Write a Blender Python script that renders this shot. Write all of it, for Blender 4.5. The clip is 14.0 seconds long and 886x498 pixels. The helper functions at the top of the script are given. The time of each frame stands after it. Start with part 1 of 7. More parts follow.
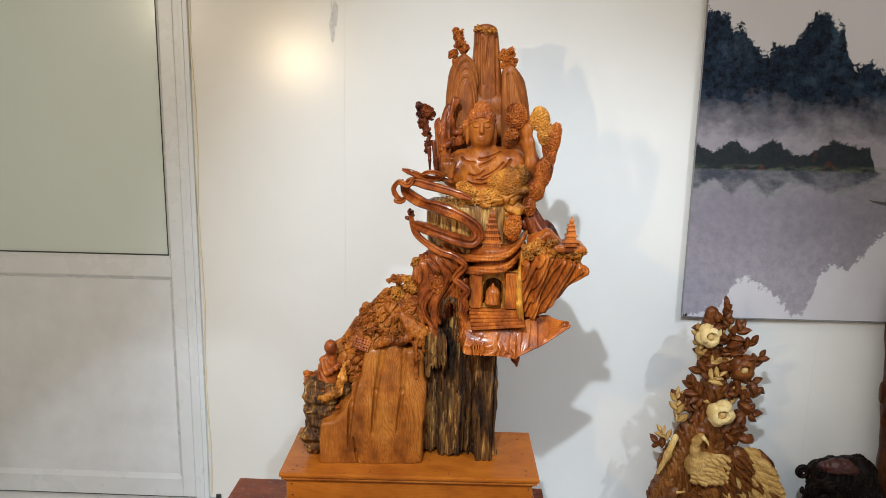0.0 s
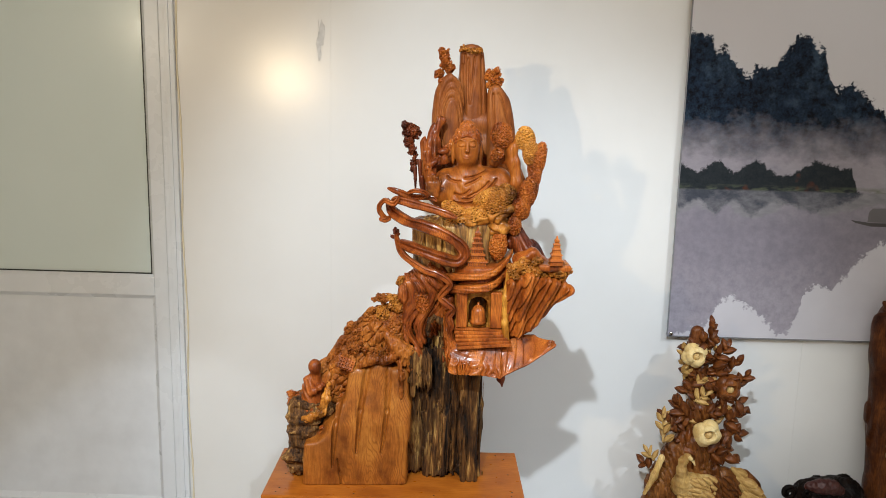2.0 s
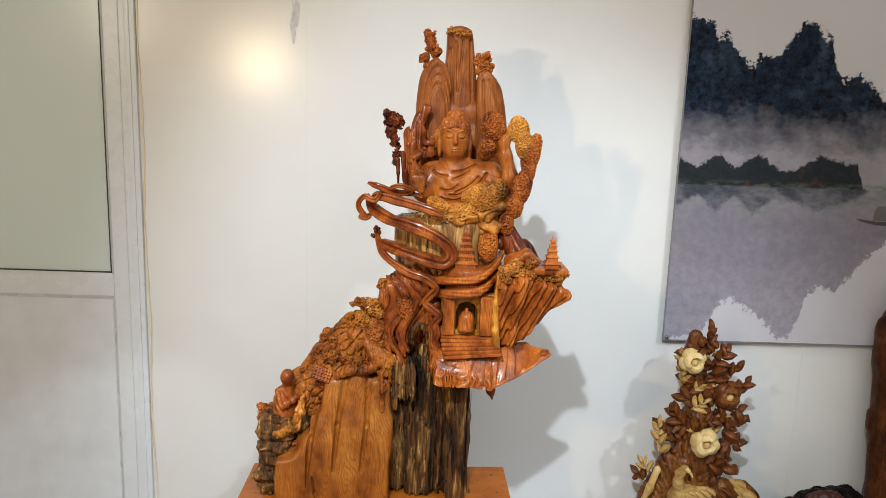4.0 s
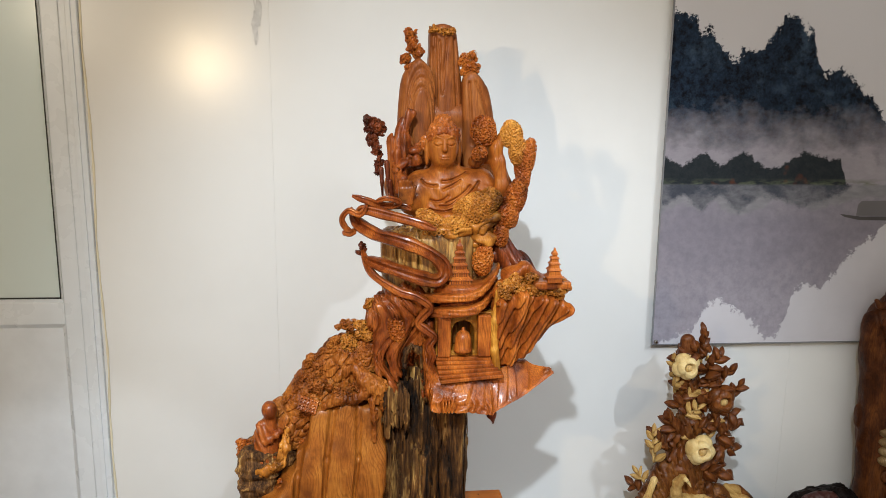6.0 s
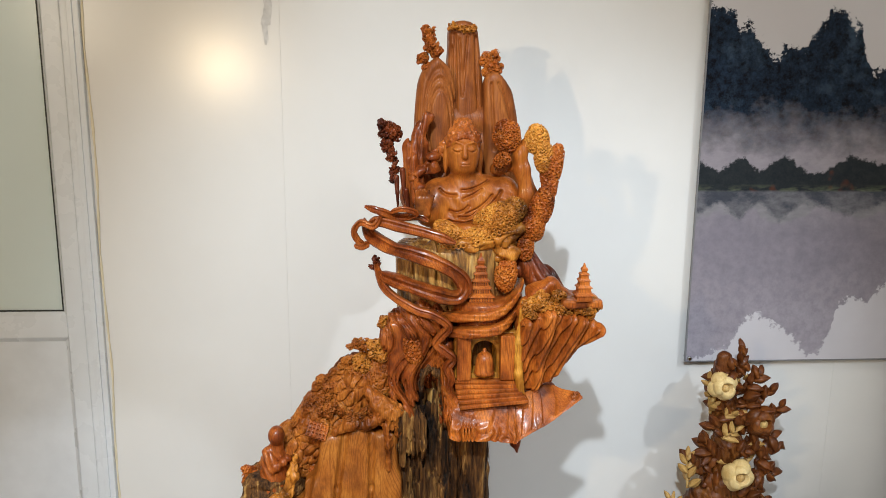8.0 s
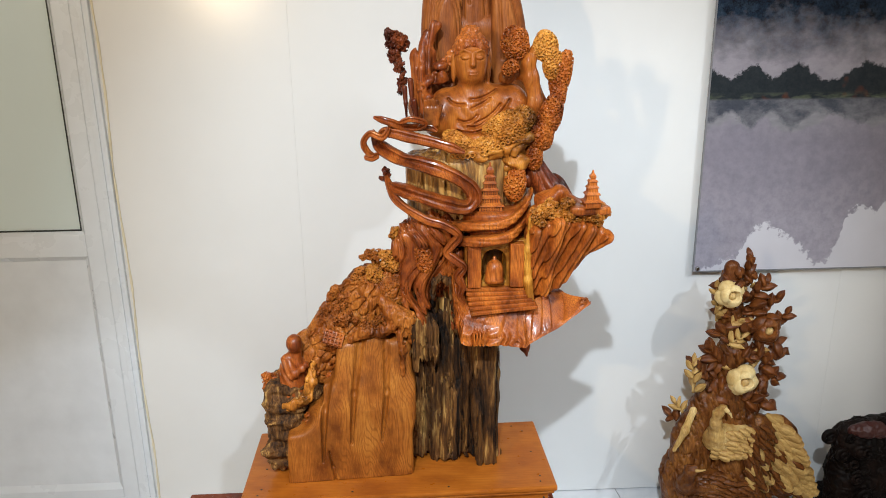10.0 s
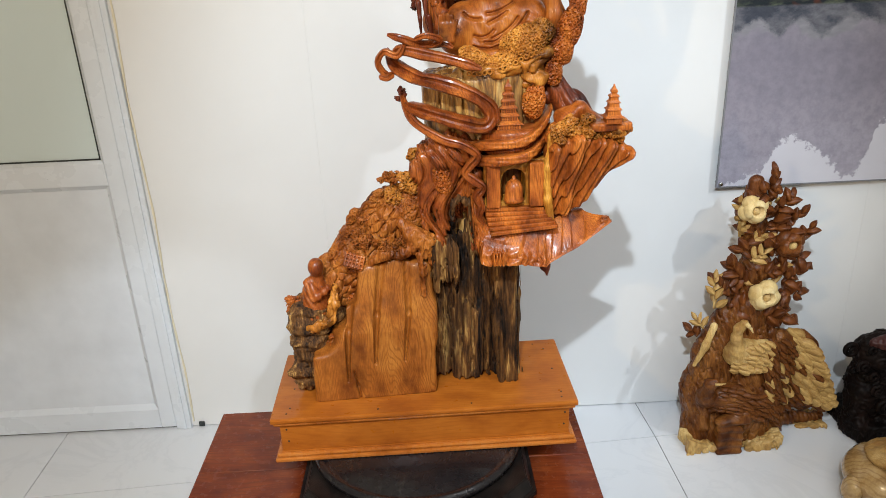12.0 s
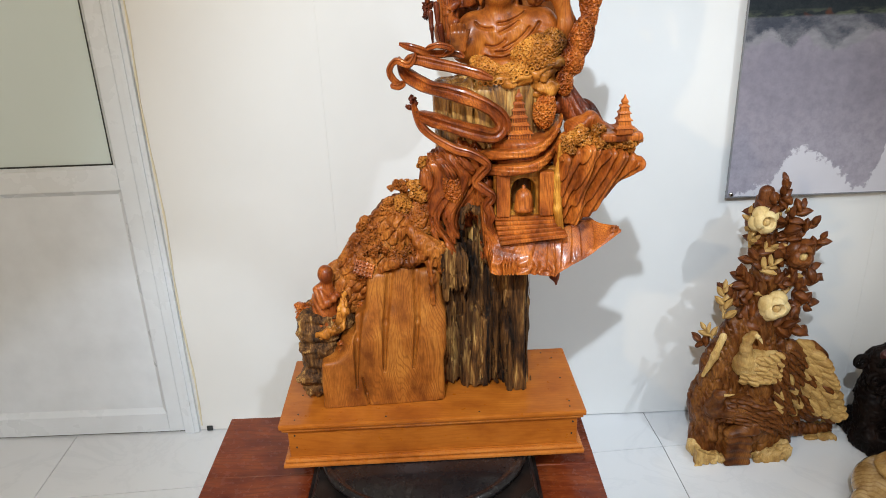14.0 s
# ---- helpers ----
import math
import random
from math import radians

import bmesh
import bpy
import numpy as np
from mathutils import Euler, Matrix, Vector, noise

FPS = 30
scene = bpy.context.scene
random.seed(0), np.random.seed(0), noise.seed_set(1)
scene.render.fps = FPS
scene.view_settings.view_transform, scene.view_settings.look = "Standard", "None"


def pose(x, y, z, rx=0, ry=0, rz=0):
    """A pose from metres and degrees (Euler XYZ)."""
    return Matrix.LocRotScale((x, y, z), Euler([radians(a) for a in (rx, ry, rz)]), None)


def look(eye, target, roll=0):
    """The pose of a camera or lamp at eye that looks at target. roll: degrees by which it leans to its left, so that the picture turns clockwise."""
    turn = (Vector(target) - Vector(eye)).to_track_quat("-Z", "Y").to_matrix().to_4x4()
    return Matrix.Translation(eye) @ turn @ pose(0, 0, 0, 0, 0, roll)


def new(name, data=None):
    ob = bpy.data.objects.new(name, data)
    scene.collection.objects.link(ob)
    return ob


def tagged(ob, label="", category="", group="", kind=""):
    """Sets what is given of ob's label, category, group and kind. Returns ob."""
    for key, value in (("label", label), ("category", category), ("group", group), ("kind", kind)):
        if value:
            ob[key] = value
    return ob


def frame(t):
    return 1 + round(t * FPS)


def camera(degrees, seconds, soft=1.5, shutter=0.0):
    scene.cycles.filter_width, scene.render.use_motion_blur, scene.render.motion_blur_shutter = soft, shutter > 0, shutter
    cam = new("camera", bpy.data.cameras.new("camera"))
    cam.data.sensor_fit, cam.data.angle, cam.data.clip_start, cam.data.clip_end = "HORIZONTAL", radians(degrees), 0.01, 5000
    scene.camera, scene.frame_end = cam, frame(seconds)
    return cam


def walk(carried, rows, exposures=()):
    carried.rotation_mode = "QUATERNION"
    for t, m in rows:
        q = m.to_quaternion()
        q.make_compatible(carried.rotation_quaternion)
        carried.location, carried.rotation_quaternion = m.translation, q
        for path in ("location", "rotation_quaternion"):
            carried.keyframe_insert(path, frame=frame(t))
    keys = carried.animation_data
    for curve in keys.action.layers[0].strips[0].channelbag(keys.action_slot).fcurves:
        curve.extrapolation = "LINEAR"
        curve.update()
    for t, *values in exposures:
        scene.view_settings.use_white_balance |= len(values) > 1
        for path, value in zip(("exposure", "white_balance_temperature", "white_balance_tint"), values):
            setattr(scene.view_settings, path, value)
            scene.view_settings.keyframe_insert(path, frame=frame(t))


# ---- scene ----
cam = camera(62.8, 14.0, soft=0.35)
PATH = [
    (0, (0.19, 0.282, 1.366), (0.126, 2.245, 0.986), 1.1),
    (0.5, (0.191, 0.283, 1.363), (0.133, 2.249, 1.002), 1.5),
    (1, (0.197, 0.285, 1.359), (0.141, 2.255, 1.019), 1.6),
    (1.5, (0.196, 0.284, 1.364), (0.15, 2.255, 1.03), 1.7),
    (2, (0.197, 0.287, 1.365), (0.164, 2.26, 1.037), 1.4),
    (2.5, (0.208, 0.304, 1.358), (0.182, 2.28, 1.049), 1.2),
    (3, (0.211, 0.334, 1.357), (0.2, 2.308, 1.037), 1.5),
    (5.3, (0.087, 0.551, 1.371), (0.231, 2.511, 0.999), 1.6),
    (5.5, (0.079, 0.555, 1.37), (0.247, 2.514, 1.0), 1.4),
    (6, (0.08, 0.565, 1.381), (0.259, 2.524, 1.021), 0.7),
    (6.5, (0.096, 0.602, 1.394), (0.249, 2.568, 1.057), 0.7),
    (7, (0.113, 0.644, 1.396), (0.255, 2.613, 1.077), 0.4),
    (7.5, (0.114, 0.674, 1.402), (0.247, 2.644, 1.081), 0.3),
    (8, (0.09, 0.681, 1.388), (0.215, 2.645, 1.028), 0.5),
    (8.5, (0.084, 0.683, 1.371), (0.202, 2.632, 0.936), 0.0),
    (8.7, (0.081, 0.677, 1.358), (0.197, 2.62, 0.902), -0.1),
    (10.8, (0.095, 0.655, 1.362), (0.17, 2.555, 0.744), -1.0),
    (11, (0.091, 0.661, 1.358), (0.164, 2.556, 0.721), -1.2),
    (11.5, (0.089, 0.666, 1.352), (0.141, 2.539, 0.653), -1.8),
    (12, (0.092, 0.662, 1.355), (0.122, 2.513, 0.599), -2.4),
    (12.5, (0.09, 0.656, 1.359), (0.103, 2.499, 0.582), -2.7),
    (13, (0.088, 0.652, 1.365), (0.089, 2.498, 0.596), -2.7),
    (13.5, (0.085, 0.657, 1.365), (0.09, 2.508, 0.608), -2.2),
    (14, (0.089, 0.661, 1.362), (0.098, 2.519, 0.62), -2.1),
]
walk(cam, [(t, look(eye, target, roll)) for t, eye, target, roll in PATH], [(0.0, -0.10, 6420, 10), (3.0, -0.10, 6420, 10), (5.5, -0.14, 6450, 10), (8.0, -0.14, 6450, 10), (11.0, 0.0, 6280, 10), (14.0, 0.02, 6280, 10)])

# ---- world and lamps ----
world = bpy.data.worlds.new("room_world")
scene.world = world
world.use_nodes = True
world.node_tree.nodes["Background"].inputs["Color"].default_value = (0.75, 0.85, 1.0, 1)
world.node_tree.nodes["Background"].inputs["Strength"].default_value = 0.05
scene.view_settings.exposure = 0.0


def area_lamp(name, eye, target, sx, sy, watts, colour, spread=180):
    data = bpy.data.lights.new(name, "AREA")
    data.shape, data.size, data.size_y = "RECTANGLE", sx, sy
    data.energy, data.color, data.spread = watts, colour, radians(spread)
    ob = new(name, data)
    ob.matrix_world = look(eye, target)
    return ob


def spot_lamp(name, eye, target, watts, colour, cone, blend, radius):
    data = bpy.data.lights.new(name, "SPOT")
    data.energy, data.color, data.spot_size, data.spot_blend, data.shadow_soft_size = watts, colour, radians(cone), blend, radius
    ob = new(name, data)
    ob.matrix_world = look(eye, target)
    return ob


area_lamp("flood_lamp", (-0.86, 0.40, 1.66), (0.35, 2.4, 0.95), 0.045, 0.045, 14, (1.0, 0.75, 0.45))
area_lamp("flood_lamp_far", (-2.05, -0.55, 2.02), (0.2, 2.4, 0.8), 0.05, 0.05, 8, (1.0, 0.84, 0.62))
spot_lamp("track_spot", (-0.20, -0.15, 2.70), (0.32, 2.6, 0.58), 320, (0.80, 0.905, 1.0), 45, 0.9, 0.035)
spot_lamp("track_spot_right", (1.95, 0.55, 2.70), (0.52, 2.55, 0.60), 125, (0.83, 0.915, 1.0), 34, 0.9, 0.03)
spot_lamp("track_spot_door", (0.75, 0.10, 2.70), (-0.82, 2.46, 0.02), 130, (0.83, 0.915, 1.0), 18, 0.45, 0.03)
# added fill under the ceiling, no fixture seen, to brighten poster and upper wall
area_lamp("ceiling_lamp_front", (1.30, 1.45, 2.74), (1.30, 1.60, 0.0), 1.2, 0.30, 8, (1.0, 0.97, 0.93))
# one broad unseen panel, added as fill for the room's ambient light
area_lamp("ceiling_lamp_back", (0.8, -0.9, 2.74), (0.8, -0.6, 0.0), 2.4, 1.2, 25, (0.96, 0.97, 0.95))


# ---- materials ----
class Nodes:
    """A short way to write a node material."""

    def __init__(self, name):
        self.mat = bpy.data.materials.new(name)
        self.mat.use_nodes = True
        self.tree = self.mat.node_tree
        self.bsdf = self.tree.nodes["Principled BSDF"]
        self.coord = self.tree.nodes.new("ShaderNodeTexCoord")

    def put(self, socket, value):
        if isinstance(value, bpy.types.NodeSocket):
            self.tree.links.new(value, socket)
        elif isinstance(value, (tuple, list)) and len(value) == 3 and socket.type == "RGBA":
            socket.default_value = (*value, 1)
        else:
            socket.default_value = value

    def shade(self, **values):
        for key, value in values.items():
            self.put(self.bsdf.inputs[key.replace("_", " ")], value)

    def place(self, scale=(1, 1, 1), shift=(0, 0, 0), turn=(0, 0, 0)):
        n = self.tree.nodes.new("ShaderNodeMapping")
        self.tree.links.new(self.coord.outputs["Object"], n.inputs["Vector"])
        n.inputs["Scale"].default_value, n.inputs["Location"].default_value, n.inputs["Rotation"].default_value = scale, shift, turn
        return n.outputs["Vector"]

    def noise(self, vector, scale, detail=4.0, rough=0.55, distort=0.0):
        n = self.tree.nodes.new("ShaderNodeTexNoise")
        self.put(n.inputs["Vector"], vector)
        for key, value in (("Scale", scale), ("Detail", detail), ("Roughness", rough), ("Distortion", distort)):
            self.put(n.inputs[key], value)
        return n.outputs["Fac"]

    def wave(self, vector, scale, distort, detail=2.0, kind="RINGS", axis="Y", spread=1.0):
        n = self.tree.nodes.new("ShaderNodeTexWave")
        n.wave_type = kind
        if kind == "RINGS":
            n.rings_direction = axis
        else:
            n.bands_direction = axis
        self.put(n.inputs["Vector"], vector)
        for key, value in (("Scale", scale), ("Distortion", distort), ("Detail", detail), ("Detail Scale", spread)):
            n.inputs[key].default_value = value
        return n.outputs["Fac"]

    def voronoi(self, vector, scale, feature="F1"):
        n = self.tree.nodes.new("ShaderNodeTexVoronoi")
        n.feature = feature
        self.put(n.inputs["Vector"], vector)
        n.inputs["Scale"].default_value = scale
        return n.outputs["Distance"]

    def ramp(self, fac, *stops):
        n = self.tree.nodes.new("ShaderNodeValToRGB")
        self.put(n.inputs["Fac"], fac)
        e = n.color_ramp.elements
        while len(e) < len(stops):
            e.new(0.5)
        for k, (at, colour) in zip(e, stops):
            k.position = at
            k.color = (*colour, 1) if isinstance(colour, tuple) else (colour, colour, colour, 1)
        return n.outputs["Color"]

    def mix(self, fac, a, b, blend="MIX"):
        n = self.tree.nodes.new("ShaderNodeMix")
        n.data_type, n.blend_type = "RGBA", blend
        self.put(n.inputs[0], fac)
        self.put(n.inputs[6], a)
        self.put(n.inputs[7], b)
        return n.outputs[2]

    def math(self, op, a, b=0.0, clamp=False):
        n = self.tree.nodes.new("ShaderNodeMath")
        n.operation, n.use_clamp = op, clamp
        self.put(n.inputs[0], a)
        self.put(n.inputs[1], b)
        return n.outputs[0]

    def bump(self, height, strength, depth=0.002):
        n = self.tree.nodes.new("ShaderNodeBump")
        self.put(n.inputs["Height"], height)
        n.inputs["Strength"].default_value, n.inputs["Distance"].default_value = strength, depth
        self.tree.links.new(n.outputs["Normal"], self.bsdf.inputs["Normal"])

    def random(self):
        return self.tree.nodes.new("ShaderNodeObjectInfo").outputs["Random"]


def wood(name, dark, mid, light, rings=55.0, rough=0.38, coat=0.10, along=(1, 1, 0.22), streak=0.45, bump=0.35, vary=0.0, lines=0.24, chisel=0.0, spec=0.20, blot=0.4, arch=0.14):
    """Oiled and varnished wood: growth lines that arch like contour lines, pores along the grain and large uneven stain."""
    k = Nodes(name)
    flow = tuple(0.05 if a < 0.9 else 1 for a in along)
    big = k.noise(k.place(tuple(0.5 if a < 0.9 else 1 for a in along)), 19.0, 6, 0.62)
    sep = k.tree.nodes.new("ShaderNodeSeparateXYZ")
    k.tree.links.new(k.place(flow, (0.31, 0.2, 0.05)), sep.inputs[0])
    across = k.math("ADD", k.math("ADD", sep.outputs["X"], sep.outputs["Y"]), sep.outputs["Z"])
    bend = k.noise(k.place(tuple(0.20 if a < 0.9 else 1 for a in along), (0.11, 0.4, 0.2)), 7.5, 3, 0.45)
    field = k.math("ADD", across, k.math("MULTIPLY", bend, arch))
    grain = k.math("MULTIPLY", k.math("ADD", k.math("SINE", k.math("MULTIPLY", field, rings * 22.0)), 1.0), 0.5)
    fine = k.noise(k.place(tuple(0.07 if a < 0.9 else 1 for a in along)), 420.0, 3)
    col = k.ramp(big, (0.34, dark), (0.50, mid), (0.67, light))
    thin = k.noise(k.place(), 31.0, 3)
    col = k.mix(k.math("MULTIPLY", k.math("MULTIPLY", k.ramp(grain, (0.02, 1.0), (0.42, 0.0)), k.ramp(thin, (0.30, 0.35), (0.62, 1.0))), lines * 1.7), col, dark)
    col = k.mix(k.math("MULTIPLY", k.ramp(fine, (0.45, 0.0), (0.62, 1.0)), streak), col, dark)
    patch = k.ramp(k.noise(k.place((1, 1, 1), (0.2, 0.7, 0)), 38.0, 5, 0.7), (0.48, 0.0), (0.72, 1.0))
    col = k.mix(k.math("MULTIPLY", patch, blot), col, light)
    if vary:
        col = k.mix(k.math("MULTIPLY", k.random(), vary), col, dark)
    rg = k.math("ADD", k.math("MULTIPLY", k.noise(k.place(), 60.0, 3), 0.26), rough - 0.13)
    k.shade(Base_Color=col, Roughness=rg, Coat_Weight=coat, Coat_Roughness=0.17, Specular_IOR_Level=spec)
    height = k.math("ADD", k.math("MULTIPLY", grain, 0.22), k.math("MULTIPLY", fine, 0.8))
    if chisel:
        facet = k.voronoi(k.place((1, 1, 0.6)), 170.0, "F1")
        height = k.math("ADD", height, k.math("MULTIPLY", k.math("ADD", facet, k.noise(k.place(), 130.0, 4)), chisel))
    k.bump(height, bump, 0.0016)
    return k.mat


WOOD_ROCK = wood("wood_orange_brown", (0.070, 0.0125, 0.0022), (0.355, 0.0830, 0.0115), (0.640, 0.1950, 0.0280), chisel=0.5, lines=0.24, bump=0.4, coat=0.20)
WOOD_PEAK = wood("wood_peak_brown", (0.120, 0.0290, 0.0065), (0.270, 0.0760, 0.0150), (0.400, 0.1350, 0.0300), rings=56, lines=0.22, streak=0.40, rough=0.44, coat=0.05, blot=0.2)
WOOD_BLOCK = wood("wood_honey_brown", (0.130, 0.0330, 0.0048), (0.320, 0.0980, 0.0135), (0.440, 0.1600, 0.0250), rings=62, lines=0.36, streak=0.40, blot=0.2, bump=0.2, arch=0.24)
WOOD_RED = wood("wood_red_brown", (0.042, 0.0075, 0.0020), (0.235, 0.0480, 0.0080), (0.500, 0.1400, 0.0230), chisel=0.4, lines=0.22, bump=0.2, coat=0.22)
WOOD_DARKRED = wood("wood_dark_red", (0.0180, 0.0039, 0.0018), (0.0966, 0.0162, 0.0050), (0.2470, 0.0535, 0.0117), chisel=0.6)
WOOD_FIGURE = wood("wood_figure_tan", (0.085, 0.0185, 0.0030), (0.320, 0.0830, 0.0115), (0.490, 0.1650, 0.0230), streak=0.25, lines=0.16, bump=0.25)
WOOD_GOLD = wood("wood_gold_sapwood", (0.1600, 0.0470, 0.0045), (0.5244, 0.2096, 0.0236), (0.8060, 0.4204, 0.0702), lines=0.2, chisel=0.4)
WOOD_FOLIAGE = wood("wood_foliage_gold", (0.085, 0.026, 0.0038), (0.440, 0.150, 0.0190), (0.680, 0.300, 0.0470), streak=0.25, lines=0.20)
WOOD_FOLIAGE_RED = wood("wood_foliage_red", (0.0950, 0.0167, 0.0027), (0.3588, 0.0838, 0.0099), (0.5720, 0.1784, 0.0246), streak=0.25, lines=0.25)
WOOD_SLOPE = wood("wood_slope_brown", (0.050, 0.0100, 0.0018), (0.290, 0.0760, 0.0105), (0.540, 0.1850, 0.0300), lines=0.22, chisel=0.9, spec=0.18, coat=0.04, rough=0.42, bump=0.5)
WOOD_PLINTH = wood("wood_plinth_orange", (0.270, 0.070, 0.0075), (0.37, 0.106, 0.0110), (0.44, 0.138, 0.0165), rings=30, along=(0.10, 1, 1), streak=0.22, rough=0.32, bump=0.08, lines=0.22, blot=0.08)
WOOD_MOULD = wood("wood_moulding_orange", (0.29, 0.078, 0.011), (0.44, 0.135, 0.020), (0.50, 0.175, 0.032), rings=24, along=(0.10, 1, 1), streak=0.2, rough=0.28, bump=0.08, lines=0.15, blot=0.1)
WOOD_TABLE = wood("wood_table_red", (0.090, 0.014, 0.0045), (0.190, 0.036, 0.009), (0.27, 0.062, 0.016), rings=18, along=(0.10, 1, 1), streak=0.45, rough=0.25, bump=0.12, vary=0.2, lines=0.35, blot=0.2)
WOOD_BLACK = wood("wood_black_stained", (0.005, 0.004, 0.004), (0.011, 0.009, 0.008), (0.024, 0.018, 0.015), rough=0.34, streak=0.2, bump=0.25, lines=0.3)
WOOD_PEACOCK = wood("wood_peacock_brown", (0.036, 0.0090, 0.0022), (0.165, 0.0520, 0.0100), (0.350, 0.1400, 0.0310), lines=0.30, chisel=0.5, spec=0.15, coat=0.05, rough=0.40, vary=0.25)
WOOD_LEAF = wood("wood_leaf_brown", (0.0300, 0.0074, 0.0022), (0.1550, 0.0430, 0.0090), (0.3200, 0.1120, 0.0250), streak=0.3, vary=0.5, lines=0.3, spec=0.18, coat=0.04)
WOOD_PALE = wood("wood_pale_sapwood", (0.22, 0.100, 0.023), (0.54, 0.350, 0.115), (0.70, 0.510, 0.220), streak=0.4, rough=0.42, vary=0.40, lines=0.2, spec=0.15, coat=0.03)
WOOD_PETAL = wood("wood_petal_cream", (0.42, 0.260, 0.085), (0.66, 0.490, 0.215), (0.74, 0.600, 0.320), streak=0.2, rough=0.42, bump=0.15, vary=0.12, lines=0.10, spec=0.15, coat=0.03)
WOOD_TALL = wood("wood_tall_panel", (0.020, 0.005, 0.002), (0.075, 0.021, 0.005), (0.165, 0.055, 0.014), chisel=0.5, spec=0.15, coat=0.03)
WOOD_LION = wood("wood_lion_black", (0.002, 0.0014, 0.001), (0.005, 0.003, 0.0025), (0.014, 0.007, 0.005), rough=0.5, coat=0.0, spec=0.10)
WOOD_POT = wood("wood_pot_tan", (0.22, 0.120, 0.040), (0.40, 0.250, 0.095), (0.54, 0.38, 0.175), rings=14, streak=0.15, rough=0.2, coat=0.8, bump=0.05, lines=0.45, along=(1, 1, 1))


def bark():
    k = Nodes("weathered_bark_wood")
    v = k.place((1, 1, 0.15))
    a = k.noise(v, 30.0, 6, 0.6, 0.6)
    b = k.noise(k.place((1, 1, 0.07), (0.7, 0.1, 0)), 230.0, 5, 0.65)
    c = k.noise(k.place((1, 1, 0.35), (0.1, 0.4, 0)), 13.0, 3)
    col = k.ramp(k.math("ADD", k.math("MULTIPLY", a, 0.75), k.math("MULTIPLY", b, 0.35)), (0.45, (0.005, 0.003, 0.002)), (0.525, (0.050, 0.020, 0.006)), (0.61, (0.165, 0.070, 0.018)), (0.71, (0.60, 0.35, 0.105)))
    col = k.mix(k.ramp(c, (0.52, 0.0), (0.66, 0.60)), col, (0.012, 0.007, 0.004))
    k.shade(Base_Color=col, Roughness=0.6, Specular_IOR_Level=0.25)
    k.bump(k.math("ADD", a, b), 0.9, 0.006)
    return k.mat


BARK = bark()


def trunk_wood():
    k = Nodes("pale_grey_trunk_wood")
    a = k.noise(k.place((1, 1, 0.17)), 46.0, 8, 0.68, 1.4)
    b = k.noise(k.place((1, 1, 0.08)), 220.0, 3)
    c = k.noise(k.place((1, 1, 0.6), (0.3, 0, 0.2)), 11.0, 3)
    col = k.ramp(a, (0.34, (0.060, 0.026, 0.008)), (0.45, (0.26, 0.110, 0.024)), (0.55, (0.50, 0.255, 0.058)), (0.68, (0.70, 0.47, 0.170)))
    col = k.mix(k.math("MULTIPLY", k.ramp(b, (0.45, 0.0), (0.6, 1.0)), 0.4), col, (0.09, 0.06, 0.028))
    col = k.mix(k.ramp(c, (0.46, 0.0), (0.66, 0.75)), col, (0.16, 0.062, 0.014))
    k.shade(Base_Color=col, Roughness=0.42, Coat_Weight=0.25, Coat_Roughness=0.25)
    k.bump(k.math("ADD", a, k.math("MULTIPLY", b, 0.5)), 0.5, 0.003)
    return k.mat


TRUNK = trunk_wood()


def painted(name, colour, rough=0.3, dirt=0.05, coat=0.0, bump=0.05, scale=9.0):
    k = Nodes(name)
    n = k.noise(k.place(), scale, 4)
    fine = k.noise(k.place(), 140.0, 3)
    shade = tuple(c * (1 - dirt * 2.2) for c in colour)
    col = k.mix(k.ramp(n, (0.35, 0.0), (0.75, 1.0)), colour, shade)
    k.shade(Base_Color=col, Roughness=k.math("ADD", k.math("MULTIPLY", n, 0.1), rough - 0.05), Coat_Weight=coat)
    k.bump(fine, bump, 0.0006)
    return k.mat


WALL_PAINT = painted("wall_panel_white", (0.76, 0.755, 0.735), 0.24, 0.03, bump=0.03, scale=2.5)
PLAIN_WALL = painted("plain_wall", (0.72, 0.72, 0.70), 0.7, 0.04)
CEILING = painted("ceiling_white", (0.75, 0.75, 0.74), 0.8, 0.02)
UPVC = painted("door_white_plastic", (0.71, 0.745, 0.785), 0.28, 0.03)
UPVC_PANEL = painted("door_panel_white", (0.72, 0.755, 0.80), 0.38, 0.05, bump=0.05)
CAULK = painted("sealant_yellowed", (0.76, 0.68, 0.50), 0.35, 0.1)
GASKET = painted("gasket_dark", (0.02, 0.025, 0.025), 0.5)
METAL = painted("brushed_steel", (0.45, 0.44, 0.42), 0.25)
METAL.node_tree.nodes["Principled BSDF"].inputs["Metallic"].default_value = 1.0
GROUT = painted("dark_grout", (0.10, 0.095, 0.09), 0.8)
GAP_SHADE = painted("gap_shade", (0.015, 0.012, 0.010), 0.9)
ACRYLIC_EDGE = painted("acrylic_edge_grey", (0.20, 0.20, 0.21), 0.15)
BEAD_LINE = painted("black_speck", (0.02, 0.012, 0.008), 0.6)


def frosted():
    k = Nodes("frosted_glass_green")
    n = k.noise(k.place(), 3.0, 3)
    k.shade(Base_Color=k.mix(n, (0.68, 0.775, 0.755), (0.74, 0.83, 0.81)), Roughness=0.22, Transmission_Weight=0.12, Coat_Weight=0.3, Coat_Roughness=0.08)
    return k.mat


FROSTED = frosted()


